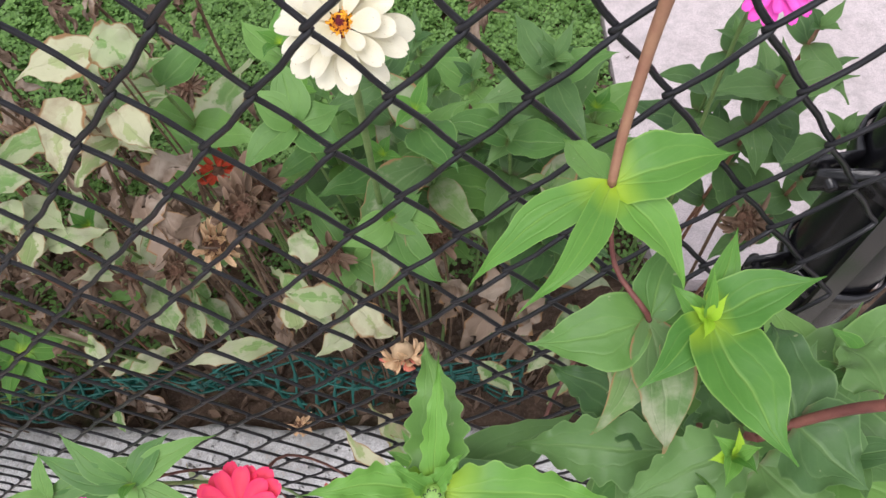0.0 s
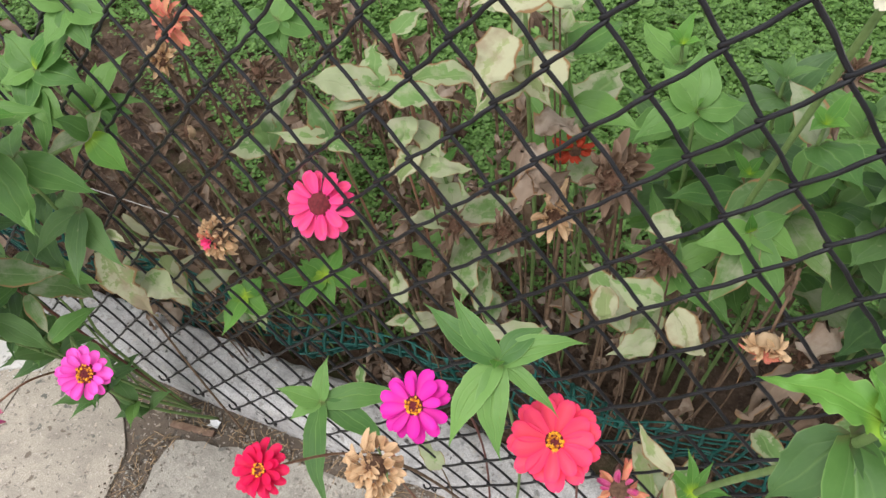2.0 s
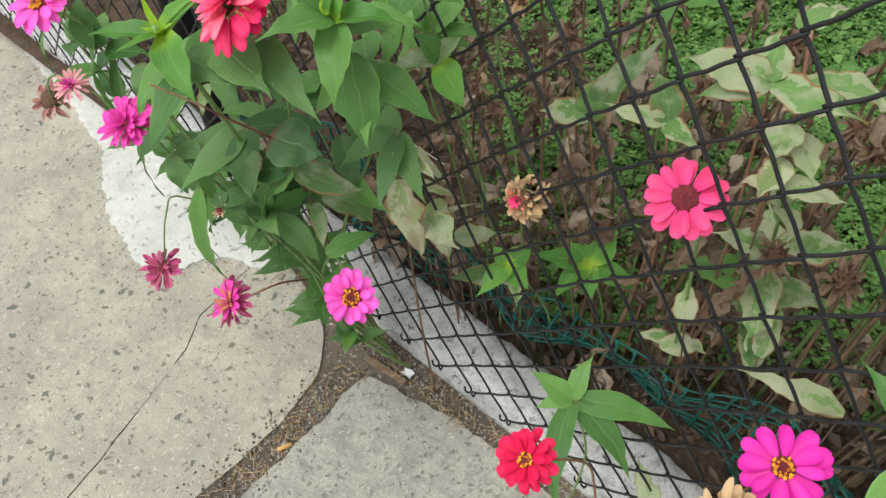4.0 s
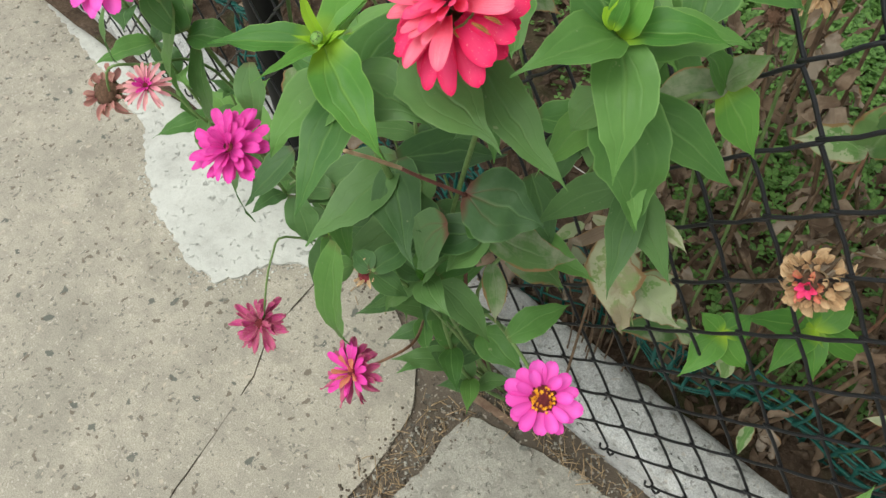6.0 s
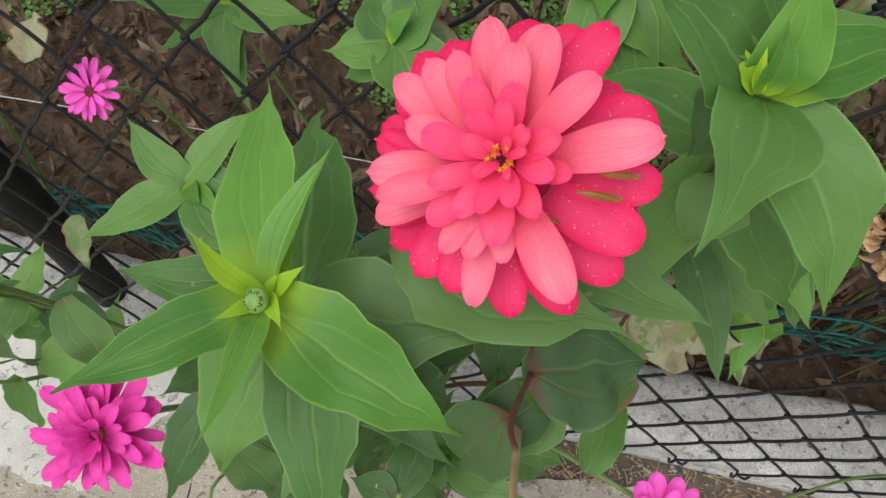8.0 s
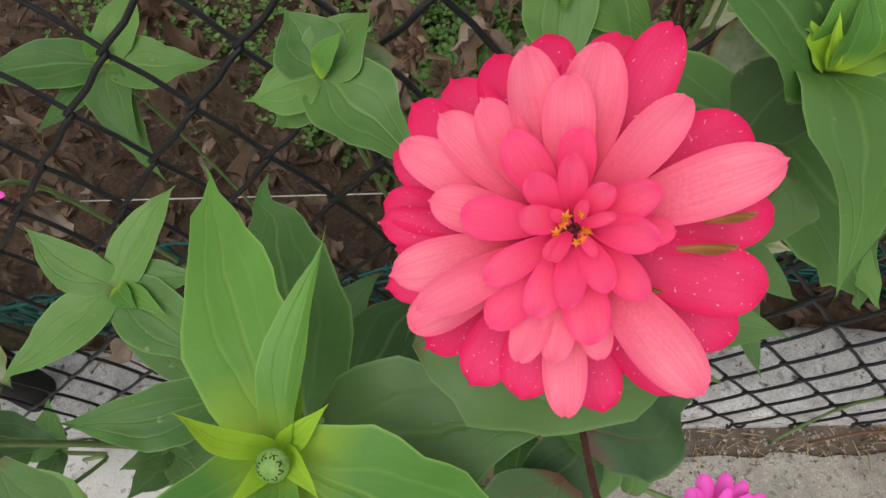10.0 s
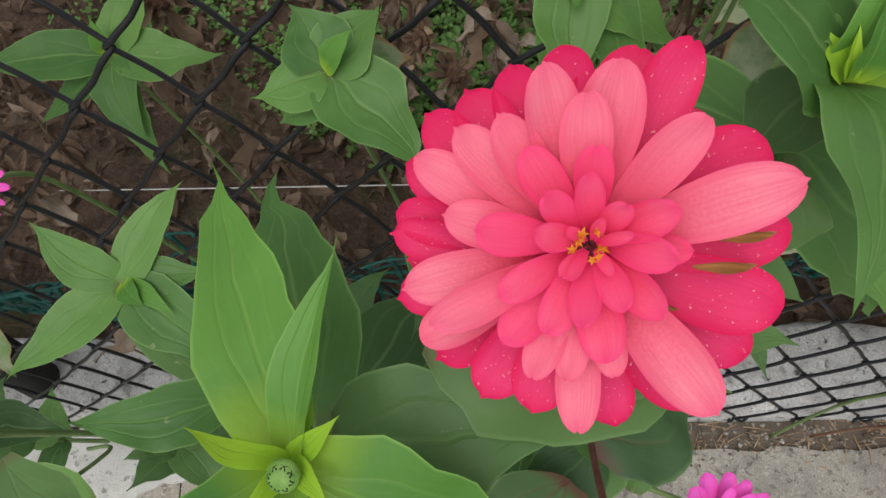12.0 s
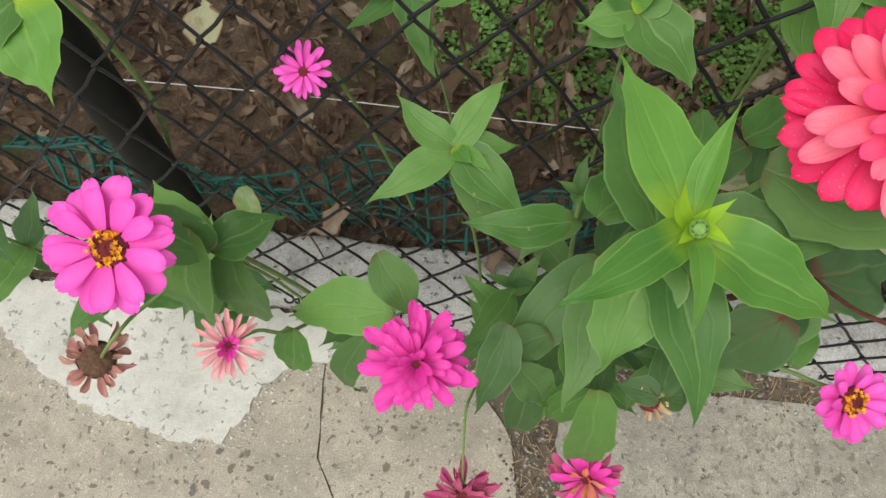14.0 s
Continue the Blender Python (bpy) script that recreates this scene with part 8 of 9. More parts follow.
add_flower(p, (-0.680, 0.420, 0.734), (0.100, -0.600, 0.700), 0.022, [(15, 0.55, 0.26, 22, -0.15, P_DRY, 0.7, 0.9, 0.36), (14, 0.55, 0.24, 52, 0.0, P_DRY, 0.6, 0.9, 0.32), (12, 0.45, 0.2, 72, 0.1, P_DRY, 0.5, 0.9, 0.2)], 0.42, DISC_BROWN, 0, None, 70, "flower_head", "dried tan head")
p = thing("dead_zinnia", (-0.192, 0.400, 0.030), "dead zinnia stalk topped by a small dried tan head", "plant", "dead plants behind the fence")
add_stem(p, [(-0.192, 0.400, 0.030), (-0.180, 0.358, 0.209), (-0.188, 0.343, 0.346), (-0.192, 0.307, 0.388)], 0.0024, 0.0016, STEM_DEAD)
add_flower(p, (-0.192, 0.300, 0.395), (0.100, -0.600, 0.700), 0.016, [(15, 0.55, 0.26, 22, -0.15, P_DRY, 0.7, 0.9, 0.36), (14, 0.55, 0.24, 52, 0.0, P_DRY, 0.6, 0.9, 0.32), (12, 0.45, 0.2, 72, 0.1, P_DRY, 0.5, 0.9, 0.2)], 0.42, DISC_BROWN, 0, None, 75, "flower_head", "small dried tan head")
p = thing("zinnia_plant", (-0.235, 0.576, 0.030), "fading zinnia with a rust-red drooping bloom behind the mesh", "plant")
add_stem(p, [(-0.235, 0.576, 0.030), (-0.223, 0.543, 0.337), (-0.231, 0.539, 0.631), (-0.235, 0.503, 0.645)], 0.0024, 0.0016, STEM)
add_flower(p, (-0.235, 0.496, 0.647), (0.200, -0.900, 0.100), 0.026, [(12, 0.8, 0.34, -5, 0, P_RUST, 0.4, 0.4, 0.2), (8, 0.6, 0.3, 20, 0.05, P_RUST, 0.3, 0.4, 0.2)], 0.3, DISC_BROWN, 0, None, 91, "flower_head", "rust-red drooping bloom")
p = thing("dead_zinnia", (-0.041, 0.265, -0.010), "dried zinnia with a curled pale stalk and pinkish-tan head", "plant")
add_stem(p, [(-0.041, 0.500, 0.030), (-0.029, 0.387, 0.389), (-0.037, 0.279, 0.783), (-0.041, 0.249, 0.748)], 0.0014, 0.0012, STEM_DEAD)
add_flower(p, (-0.041, 0.243, 0.742), (0.100, -0.500, -0.600), 0.02, [(18, 0.7, 0.3, -5, 0, P_DRY, 0.5, 0.8, 0.25), (16, 0.6, 0.28, 25, 0.1, P_DRY, 0.5, 0.8, 0.25), (12, 0.5, 0.28, 55, 0.2, P_DRYPINK, 0.5, 0.8, 0.2)], 0.4, DISC_BROWN, 0, None, 92, "flower_head", "pinkish-tan dried head")
p = thing("zinnia_plant", (-0.626, 0.520, 0.030), "fading zinnia with a washed-out orange bloom behind the mesh", "plant")
add_stem(p, [(-0.626, 0.520, 0.030), (-0.614, 0.469, 0.415), (-0.622, 0.443, 0.771), (-0.626, 0.407, 0.799)], 0.0016, 0.0012, STEM_DEAD)
add_flower(p, (-0.626, 0.400, 0.804), (0.000, -0.700, 0.400), 0.028, [(13, 0.8, 0.3, 0, 0, P_DRYPINK, 0.4, 0.5, 0.2), (10, 0.6, 0.28, 25, 0.05, P_DRYPINK, 0.3, 0.5, 0.2)], 0.3, DISC_BROWN, 0, None, 93, "flower_head", "washed-out orange bloom")
p = thing("zinnia_plant", (-1.460, 0.460, 0.030), "leafy zinnia growing up through the mesh beside the post", "plant")
add_stem(p, [(-1.460, 0.460, 0.030), (-1.330, 0.430, 0.404), (-1.290, 0.360, 0.674), (-1.270, 0.310, 0.704)], 0.0035, 0.0025, STEM)
add_leaf(p, (-1.270, 0.310, 0.704), (-1.241, 0.249, 0.673), 0.058, LEAF_BRIGHT, 0.15, 0.25, 0.02, (0, -0.35, 1))
add_leaf(p, (-1.270, 0.310, 0.704), (-1.306, 0.256, 0.683), 0.045, LEAF_MID, 0.15, 0.25, 0.02, (0, -0.35, 1))
add_leaf(p, (-1.270, 0.310, 0.704), (-1.269, 0.350, 0.722), 0.045, LEAF_MID, 0.15, 0.25, 0.02, (0, -0.35, 1))
shoot(p, [(-1.300, 0.340, -0.010), (-1.300, 0.300, 0.190), (-1.250, 0.259, 0.410)], 5, 0.07, 0.034, (LEAF_DARK, LEAF_MID), 51, 0.35)
shoot(p, [(-1.120, 0.330, -0.010), (-1.120, 0.280, 0.190), (-1.080, 0.258, 0.330)], 5, 0.06, 0.034, (LEAF_DARK,), 52, 0.35)
shoot(p, [(-1.420, 0.348, -0.010), (-1.440, 0.299, 0.240), (-1.440, 0.250, 0.490)], 5, 0.075, 0.036, (LEAF_MID, LEAF_DARK), 53, 0.35)
p = thing("zinnia_plant", (-0.757, 0.480, 0.030), "green zinnia standing at the back of the mesh", "plant")
add_stem(p, [(-0.757, 0.480, 0.030), (-0.747, 0.445, 0.359), (-0.757, 0.370, 0.689)], 0.002, 0.0014, STEM)
add_leaf(p, (-0.757, 0.370, 0.689), (-0.802, 0.385, 0.720), 0.030, LEAF_MID, 0.12, 0.25, 0.02, (0, -0.35, 1))
add_leaf(p, (-0.757, 0.370, 0.689), (-0.739, 0.436, 0.723), 0.034, LEAF_MID, 0.12, 0.25, 0.02, (0, -0.35, 1))
add_leaf(p, (-0.757, 0.370, 0.689), (-0.717, 0.332, 0.645), 0.032, LEAF_MID, 0.12, 0.25, 0.02, (0, -0.35, 1))
add_leaf(p, (-0.757, 0.370, 0.689), (-0.714, 0.386, 0.678), 0.026, LEAF_MID, 0.12, 0.25, 0.02, (0, -0.35, 1))
add_leaf(p, (-0.757, 0.370, 0.689), (-0.757, 0.314, 0.652), 0.030, LEAF_MID, 0.12, 0.25, 0.02, (0, -0.35, 1))
add_leaf(p, (-0.757, 0.370, 0.689), (-0.704, 0.401, 0.684), 0.020, LEAF_MID, 0.12, 0.25, 0.02, (0, -0.35, 1))
add_leaf(p, (-0.757, 0.370, 0.689), (-0.774, 0.417, 0.715), 0.024, LEAF_BRIGHT, 0.12, 0.25, 0.02, (0, -0.35, 1))
add_leaf(p, (-0.757, 0.370, 0.689), (-0.766, 0.373, 0.708), 0.010, LEAF_BRIGHT, 0.12, 0.25, 0.02, (0, -0.35, 1))
p = thing("zinnia_plant", (-0.767, 0.460, 0.030), "green zinnia standing at the back of the mesh", "plant")
add_stem(p, [(-0.767, 0.460, 0.030), (-0.757, 0.415, 0.390), (-0.767, 0.330, 0.750)], 0.002, 0.0014, STEM)
add_leaf(p, (-0.767, 0.330, 0.750), (-0.767, 0.280, 0.718), 0.032, LEAF_MID, 0.12, 0.25, 0.02, (0, -0.35, 1))
add_leaf(p, (-0.767, 0.330, 0.750), (-0.721, 0.309, 0.714), 0.030, LEAF_MID, 0.12, 0.25, 0.02, (0, -0.35, 1))
add_leaf(p, (-0.767, 0.330, 0.750), (-0.809, 0.332, 0.772), 0.034, LEAF_MID, 0.12, 0.25, 0.02, (0, -0.35, 1))
add_leaf(p, (-0.767, 0.330, 0.750), (-0.747, 0.370, 0.766), 0.030, LEAF_MID, 0.12, 0.25, 0.02, (0, -0.35, 1))
add_leaf(p, (-0.767, 0.330, 0.750), (-0.745, 0.281, 0.695), 0.026, LEAF_MID, 0.12, 0.25, 0.02, (0, -0.35, 1))
add_leaf(p, (-0.767, 0.330, 0.750), (-0.769, 0.303, 0.746), 0.014, LEAF_BRIGHT, 0.12, 0.25, 0.02, (0, -0.35, 1))
p = thing("zinnia_plant", (-0.544, 0.560, 0.030), "green zinnia standing at the back of the mesh", "plant")
add_stem(p, [(-0.544, 0.560, 0.030), (-0.534, 0.530, 0.406), (-0.544, 0.460, 0.781)], 0.002, 0.0014, STEM)
add_leaf(p, (-0.544, 0.460, 0.781), (-0.575, 0.423, 0.772), 0.040, LEAF_MID, 0.12, 0.25, 0.02, (0, -0.35, 1))
add_leaf(p, (-0.544, 0.460, 0.781), (-0.494, 0.475, 0.767), 0.036, LEAF_MID, 0.12, 0.25, 0.02, (0, -0.35, 1))
add_leaf(p, (-0.544, 0.460, 0.781), (-0.529, 0.433, 0.756), 0.030, LEAF_MID, 0.12, 0.25, 0.02, (0, -0.35, 1))
add_leaf(p, (-0.544, 0.460, 0.781), (-0.535, 0.492, 0.797), 0.030, LEAF_MID, 0.12, 0.25, 0.02, (0, -0.35, 1))
p = thing("zinnia_plant", (-0.707, 0.450, 0.030), "green zinnia leaning over the mesh", "plant")
add_stem(p, [(-0.707, 0.450, 0.030), (-0.697, 0.395, 0.420), (-0.707, 0.300, 0.809)], 0.002, 0.0014, STEM)
add_leaf(p, (-0.707, 0.300, 0.809), (-0.739, 0.315, 0.830), 0.034, LEAF_MID, 0.12, 0.25, 0.02, (0, -0.35, 1))
add_leaf(p, (-0.707, 0.300, 0.809), (-0.679, 0.349, 0.835), 0.036, LEAF_MID, 0.12, 0.25, 0.02, (0, -0.35, 1))
add_leaf(p, (-0.707, 0.300, 0.809), (-0.659, 0.304, 0.796), 0.034, LEAF_MID, 0.12, 0.25, 0.02, (0, -0.35, 1))
add_leaf(p, (-0.707, 0.300, 0.809), (-0.705, 0.257, 0.777), 0.034, LEAF_MID, 0.12, 0.25, 0.02, (0, -0.35, 1))
add_leaf(p, (-0.707, 0.300, 0.809), (-0.733, 0.278, 0.801), 0.030, LEAF_MID, 0.12, 0.25, 0.02, (0, -0.35, 1))
add_leaf(p, (-0.707, 0.300, 0.809), (-0.691, 0.323, 0.833), 0.020, LEAF_BRIGHT, 0.12, 0.25, 0.02, (0, -0.35, 1))
p = thing("zinnia_plant", (-0.674, 0.460, 0.030), "green zinnia standing at the back of the mesh", "plant")
add_stem(p, [(-0.674, 0.460, 0.030), (-0.664, 0.420, 0.442), (-0.674, 0.340, 0.854)], 0.002, 0.0014, STEM)
add_leaf(p, (-0.674, 0.340, 0.854), (-0.722, 0.344, 0.872), 0.036, LEAF_MID, 0.12, 0.25, 0.02, (0, -0.35, 1))
add_leaf(p, (-0.674, 0.340, 0.854), (-0.624, 0.350, 0.844), 0.034, LEAF_MID, 0.12, 0.25, 0.02, (0, -0.35, 1))
add_leaf(p, (-0.674, 0.340, 0.854), (-0.646, 0.317, 0.828), 0.034, LEAF_MID, 0.12, 0.25, 0.02, (0, -0.35, 1))
add_leaf(p, (-0.674, 0.340, 0.854), (-0.683, 0.303, 0.830), 0.030, LEAF_MID, 0.12, 0.25, 0.02, (0, -0.35, 1))
p = thing("zinnia_plant", (0.250, 0.550, 0.030), "zinnia behind the mesh with a pink bloom", "plant")
add_stem(p, [(0.250, 0.550, 0.030), (0.262, 0.508, 0.448), (0.230, 0.450, 0.840), (0.216, 0.407, 0.920)], 0.0024, 0.0016, STEM)
add_flower(p, (0.215, 0.400, 0.932), (0.000, -0.500, 0.800), 0.028, [(14, 0.74, 0.36, 4, 0, P_PINK, 0.12, 0.3, 0.25), (9, 0.6, 0.3, 20, 0.05, P_PINK, 0.1, 0.3, 0.22)], 0.26, DISC_DARK, 12, None, 95, "flower_head", "bright pink bloom")
p = thing("zinnia_plant", (-0.151, 0.660, 0.030), "leafy green zinnia standing behind the mesh", "plant", "green zinnias behind the fence")
shoot(p, [(-0.151, 0.660, 0.030), (-0.131, 0.630, 0.404), (-0.151, 0.560, 0.754)], 5, 0.085, 0.040, (LEAF_MID, LEAF_DARK), 141, 0.62, 62, 0.2, 0.0032, 0.0018, STEM)
p = thing("zinnia_plant", (-0.013, 0.700, 0.030), "leafy green zinnia standing behind the mesh", "plant", "green zinnias behind the fence")
shoot(p, [(-0.013, 0.700, 0.030), (-0.003, 0.670, 0.356), (-0.023, 0.600, 0.706)], 5, 0.085, 0.040, (LEAF_DARK, LEAF_MID), 142, 0.62, 62, 0.2, 0.0032, 0.0018, STEM)
p = thing("zinnia_plant", (-0.092, 0.650, 0.030), "leafy green zinnia standing behind the mesh", "plant", "green zinnias behind the fence")
shoot(p, [(-0.092, 0.650, 0.030), (-0.092, 0.620, 0.298), (-0.112, 0.550, 0.648)], 5, 0.085, 0.040, (LEAF_MID,), 143, 0.62, 62, 0.2, 0.0032, 0.0018, STEM)
p = thing("zinnia_plant", (-0.024, 0.540, 0.030), "leafy green zinnia standing behind the mesh", "plant", "green zinnias behind the fence")
shoot(p, [(-0.024, 0.540, 0.030), (-0.004, 0.510, 0.435), (-0.024, 0.440, 0.785)], 5, 0.085, 0.040, (LEAF_MID, LEAF_OLD), 144, 0.62, 62, 0.2, 0.0032, 0.0018, STEM)
p = thing("zinnia_plant", (0.158, 0.600, 0.030), "leafy green zinnia standing behind the mesh", "plant", "green zinnias behind the fence")
shoot(p, [(0.158, 0.600, 0.030), (0.168, 0.570, 0.354), (0.148, 0.500, 0.704)], 5, 0.085, 0.040, (LEAF_MID,), 145, 0.62, 62, 0.2, 0.0032, 0.0018, STEM)
p = thing("zinnia_plant", (0.334, 0.700, 0.030), "leafy green zinnia standing behind the mesh", "plant", "green zinnias behind the fence")
shoot(p, [(0.334, 0.700, 0.030), (0.334, 0.670, 0.333), (0.314, 0.600, 0.683)], 5, 0.085, 0.040, (LEAF_DARK,), 146, 0.62, 62, 0.2, 0.0032, 0.0018, STEM)
p = thing("zinnia_plant", (0.056, 0.540, 0.030), "leafy green zinnia standing behind the mesh", "plant", "green zinnias behind the fence")
shoot(p, [(0.056, 0.540, 0.030), (0.076, 0.510, 0.410), (0.056, 0.440, 0.760)], 5, 0.085, 0.040, (LEAF_DARK, LEAF_MID), 147, 0.62, 62, 0.2, 0.0032, 0.0018, STEM)
p = thing("zinnia_plant", (-0.367, 0.560, 0.030), "leafy green zinnia standing behind the mesh", "plant", "green zinnias behind the fence")
shoot(p, [(-0.367, 0.560, 0.030), (-0.357, 0.530, 0.262), (-0.377, 0.460, 0.612)], 5, 0.085, 0.040, (LEAF_MID, LEAF_PALE), 148, 0.62, 62, 0.2, 0.0032, 0.0018, STEM)
p = thing("zinnia_plant", (-0.236, 0.600, 0.030), "leafy green zinnia standing behind the mesh", "plant", "green zinnias behind the fence")
shoot(p, [(-0.236, 0.600, 0.030), (-0.236, 0.570, 0.441), (-0.256, 0.500, 0.791)], 5, 0.085, 0.040, (LEAF_PALE, LEAF_MID), 149, 0.62, 62, 0.2, 0.0032, 0.0018, STEM)
p = thing("zinnia_plant", (0.188, 0.251, -0.010), "dark leafy zinnia crowding against the fence", "plant", "leafy zinnias before the fence")
shoot(p, [(0.188, 0.251, -0.010), (0.208, 0.196, 0.549), (0.188, 0.156, 0.849)], 5, 0.095, 0.048, (LEAF_DARK,), 120, 0.55, 66, 0.25, 0.0032, 0.0018, STEM_RED)
p = thing("zinnia_plant", (0.209, 0.250, -0.010), "dark leafy zinnia crowding against the fence", "plant", "leafy zinnias before the fence")
shoot(p, [(0.209, 0.250, -0.010), (0.229, 0.165, 0.543), (0.209, 0.125, 0.843)], 5, 0.095, 0.048, (LEAF_DARK, LEAF_MID), 121, 0.55, 66, 0.25, 0.0032, 0.0018, STEM_RED)
p = thing("zinnia_plant", (0.140, 0.254, -0.010), "dark leafy zinnia crowding against the fence", "plant", "leafy zinnias before the fence")
shoot(p, [(0.140, 0.254, -0.010), (0.160, 0.192, 0.502), (0.140, 0.152, 0.802)], 5, 0.095, 0.048, (LEAF_DARK, LEAF_MID), 124, 0.55, 66, 0.25, 0.0032, 0.0018, STEM_RED)
p = thing("zinnia_plant", (0.238, 0.248, -0.010), "dark leafy zinnia crowding against the fence", "plant", "leafy zinnias before the fence")
shoot(p, [(0.238, 0.248, -0.010), (0.258, 0.218, 0.538), (0.238, 0.178, 0.838)], 5, 0.095, 0.048, (LEAF_MID,), 125, 0.55, 66, 0.25, 0.0032, 0.0018, STEM_RED)

p = thing("zinnia_plant", (-0.050, 0.262, -0.010), "small pale yellow-green zinnia shoot at the foot of the fence", "plant")
add_stem(p, [(-0.050, 0.262, -0.010), (-0.052, 0.240, 0.260), (-0.047, 0.217, 0.518)], 0.0018, 0.0012, STEM)
for dx, dy, dz, w in ((-0.030, 0.012, 0.012, 0.013), (0.034, 0.004, 0.006, 0.013), (0.006, -0.045, -0.040, 0.017), (-0.012, 0.030, 0.026, 0.012), (0.012, 0.026, 0.022, 0.010), (-0.020, -0.020, -0.010, 0.012)):
    add_leaf(p, (-0.047, 0.215, 0.520), (-0.047 + dx, 0.215 + dy, 0.520 + dz), w, LEAF_BRIGHT, 0.15, 0.5, 0.03)
stray = thing("zinnia_plant", (-0.066, 0.263, -0.010), "half-dead zinnia shoot with a withered blotched leaf held upright", "plant", "half-dead shoots")
add_stem(stray, [(-0.066, 0.263, -0.010), (-0.075, 0.230, 0.300), (-0.072, 0.201, 0.578)], 0.0016, 0.0011, STEM_DEAD)
add_leaf(stray, (-0.072, 0.201, 0.580), (-0.109, 0.240, 0.583), 0.017, LEAF_CREAM, 0.15, 0.6, 0.09, (0, -0.6, 0.8), 0.0, 0.4)
add_leaf(stray, (-0.072, 0.203, 0.560), (-0.068, 0.170, 0.500), 0.016, LEAF_CREAM, 0.15, 0.7, 0.09, (0, -0.6, 0.8), 0.1, 0.5)

p = thing("zinnia_plant", (-0.423, 0.510, 0.030), "sickly zinnia with long pale mildewed leaves behind the mesh", "plant", "half-dead shoots")
add_stem(p, [(-0.423, 0.510, 0.030), (-0.411, 0.480, 0.410), (-0.423, 0.430, 0.746)], 0.0022, 0.0014, STEM_RED)
add_leaf(p, (-0.423, 0.430, 0.746), (-0.499, 0.410, 0.750), 0.036, LEAF_PALE, 0.2, 0.4, 0.08, (0, -0.6, 0.8), 0.08, 0.3)
add_leaf(p, (-0.423, 0.430, 0.746), (-0.343, 0.430, 0.748), 0.030, LEAF_PALE, 0.2, 0.4, 0.08, (0, -0.6, 0.8), 0.08, 0.3)
add_leaf(p, (-0.423, 0.430, 0.746), (-0.441, 0.460, 0.773), 0.034, LEAF_PALE, 0.2, 0.4, 0.08, (0, -0.6, 0.8), 0.08, 0.3)
add_leaf(p, (-0.423, 0.430, 0.746), (-0.474, 0.400, 0.726), 0.029, LEAF_OLD, 0.2, 0.4, 0.08, (0, -0.6, 0.8), 0.08, 0.3)
p = thing("zinnia_plant", (-0.509, 0.530, 0.030), "sickly zinnia with narrow pale leaves behind the mesh", "plant", "half-dead shoots")
add_stem(p, [(-0.509, 0.530, 0.030), (-0.497, 0.500, 0.352), (-0.509, 0.450, 0.640)], 0.0022, 0.0014, STEM_RED)
add_leaf(p, (-0.509, 0.450, 0.640), (-0.579, 0.430, 0.646), 0.023, LEAF_PALE, 0.2, 0.4, 0.08, (0, -0.6, 0.8), 0.08, 0.3)
add_leaf(p, (-0.509, 0.450, 0.640), (-0.464, 0.430, 0.641), 0.025, LEAF_PALE, 0.2, 0.4, 0.08, (0, -0.6, 0.8), 0.08, 0.3)
add_leaf(p, (-0.509, 0.450, 0.640), (-0.542, 0.470, 0.678), 0.039, LEAF_OLD, 0.2, 0.4, 0.08, (0, -0.6, 0.8), 0.08, 0.3)
p = thing("zinnia_plant", (-0.598, 0.530, 0.030), "sickly zinnia with narrow pale leaves behind the mesh", "plant", "half-dead shoots")
add_stem(p, [(-0.598, 0.530, 0.030), (-0.586, 0.500, 0.329), (-0.598, 0.450, 0.598)], 0.0022, 0.0014, STEM_RED)
add_leaf(p, (-0.598, 0.450, 0.598), (-0.659, 0.430, 0.591), 0.032, LEAF_PALE, 0.2, 0.4, 0.08, (0, -0.6, 0.8), 0.08, 0.3)
add_leaf(p, (-0.598, 0.450, 0.598), (-0.592, 0.470, 0.657), 0.048, LEAF_OLD, 0.2, 0.4, 0.08, (0, -0.6, 0.8), 0.08, 0.3)
add_leaf(p, (-0.598, 0.450, 0.598), (-0.545, 0.490, 0.711), 0.039, LEAF_OLD, 0.2, 0.4, 0.08, (0, -0.6, 0.8), 0.08, 0.3)

p = thing("zinnia_plant", (-0.737, 0.300, -0.010), "half-dead zinnia with large blotched leaves hanging before the mesh", "plant", "half-dead shoots")
add_stem(p, [(-0.737, 0.300, -0.010), (-0.732, 0.280, 0.250), (-0.717, 0.260, 0.588)], 0.0020, 0.0014, STEM_DEAD)
add_leaf(p, (-0.718, 0.260, 0.582), (-0.677, 0.245, 0.487), 0.044, LEAF_CREAM, 0.2, 0.5, 0.1, (0, -0.6, 0.8), 0.05, 0.3)
add_leaf(p, (-0.690, 0.270, 0.526), (-0.638, 0.262, 0.514), 0.039, LEAF_PALE, 0.2, 0.5, 0.08, (0, -0.6, 0.8), 0.05, 0.3)
add_leaf(p, (-0.699, 0.260, 0.610), (-0.747, 0.250, 0.527), 0.012, LEAF_TAN, 0.3, 0.5, 0.08, (0, -0.6, 0.8), 0.05, 0.3)
add_leaf(p, (-0.684, 0.255, 0.632), (-0.654, 0.250, 0.627), 0.012, LEAF_CREAM, 0.2, 0.5, 0.08, (0, -0.6, 0.8), 0.05, 0.3)
add_leaf(p, (-0.778, 0.235, 0.530), (-0.733, 0.225, 0.523), 0.033, LEAF_OLD, 0.2, 0.5, 0.08, (0, -0.6, 0.8), 0.05, 0.3)
add_leaf(p, (-0.788, 0.235, 0.556), (-0.705, 0.225, 0.566), 0.032, LEAF_MID, 0.2, 0.4, 0.03, (0, -0.6, 0.8), 0.05, 0.3)
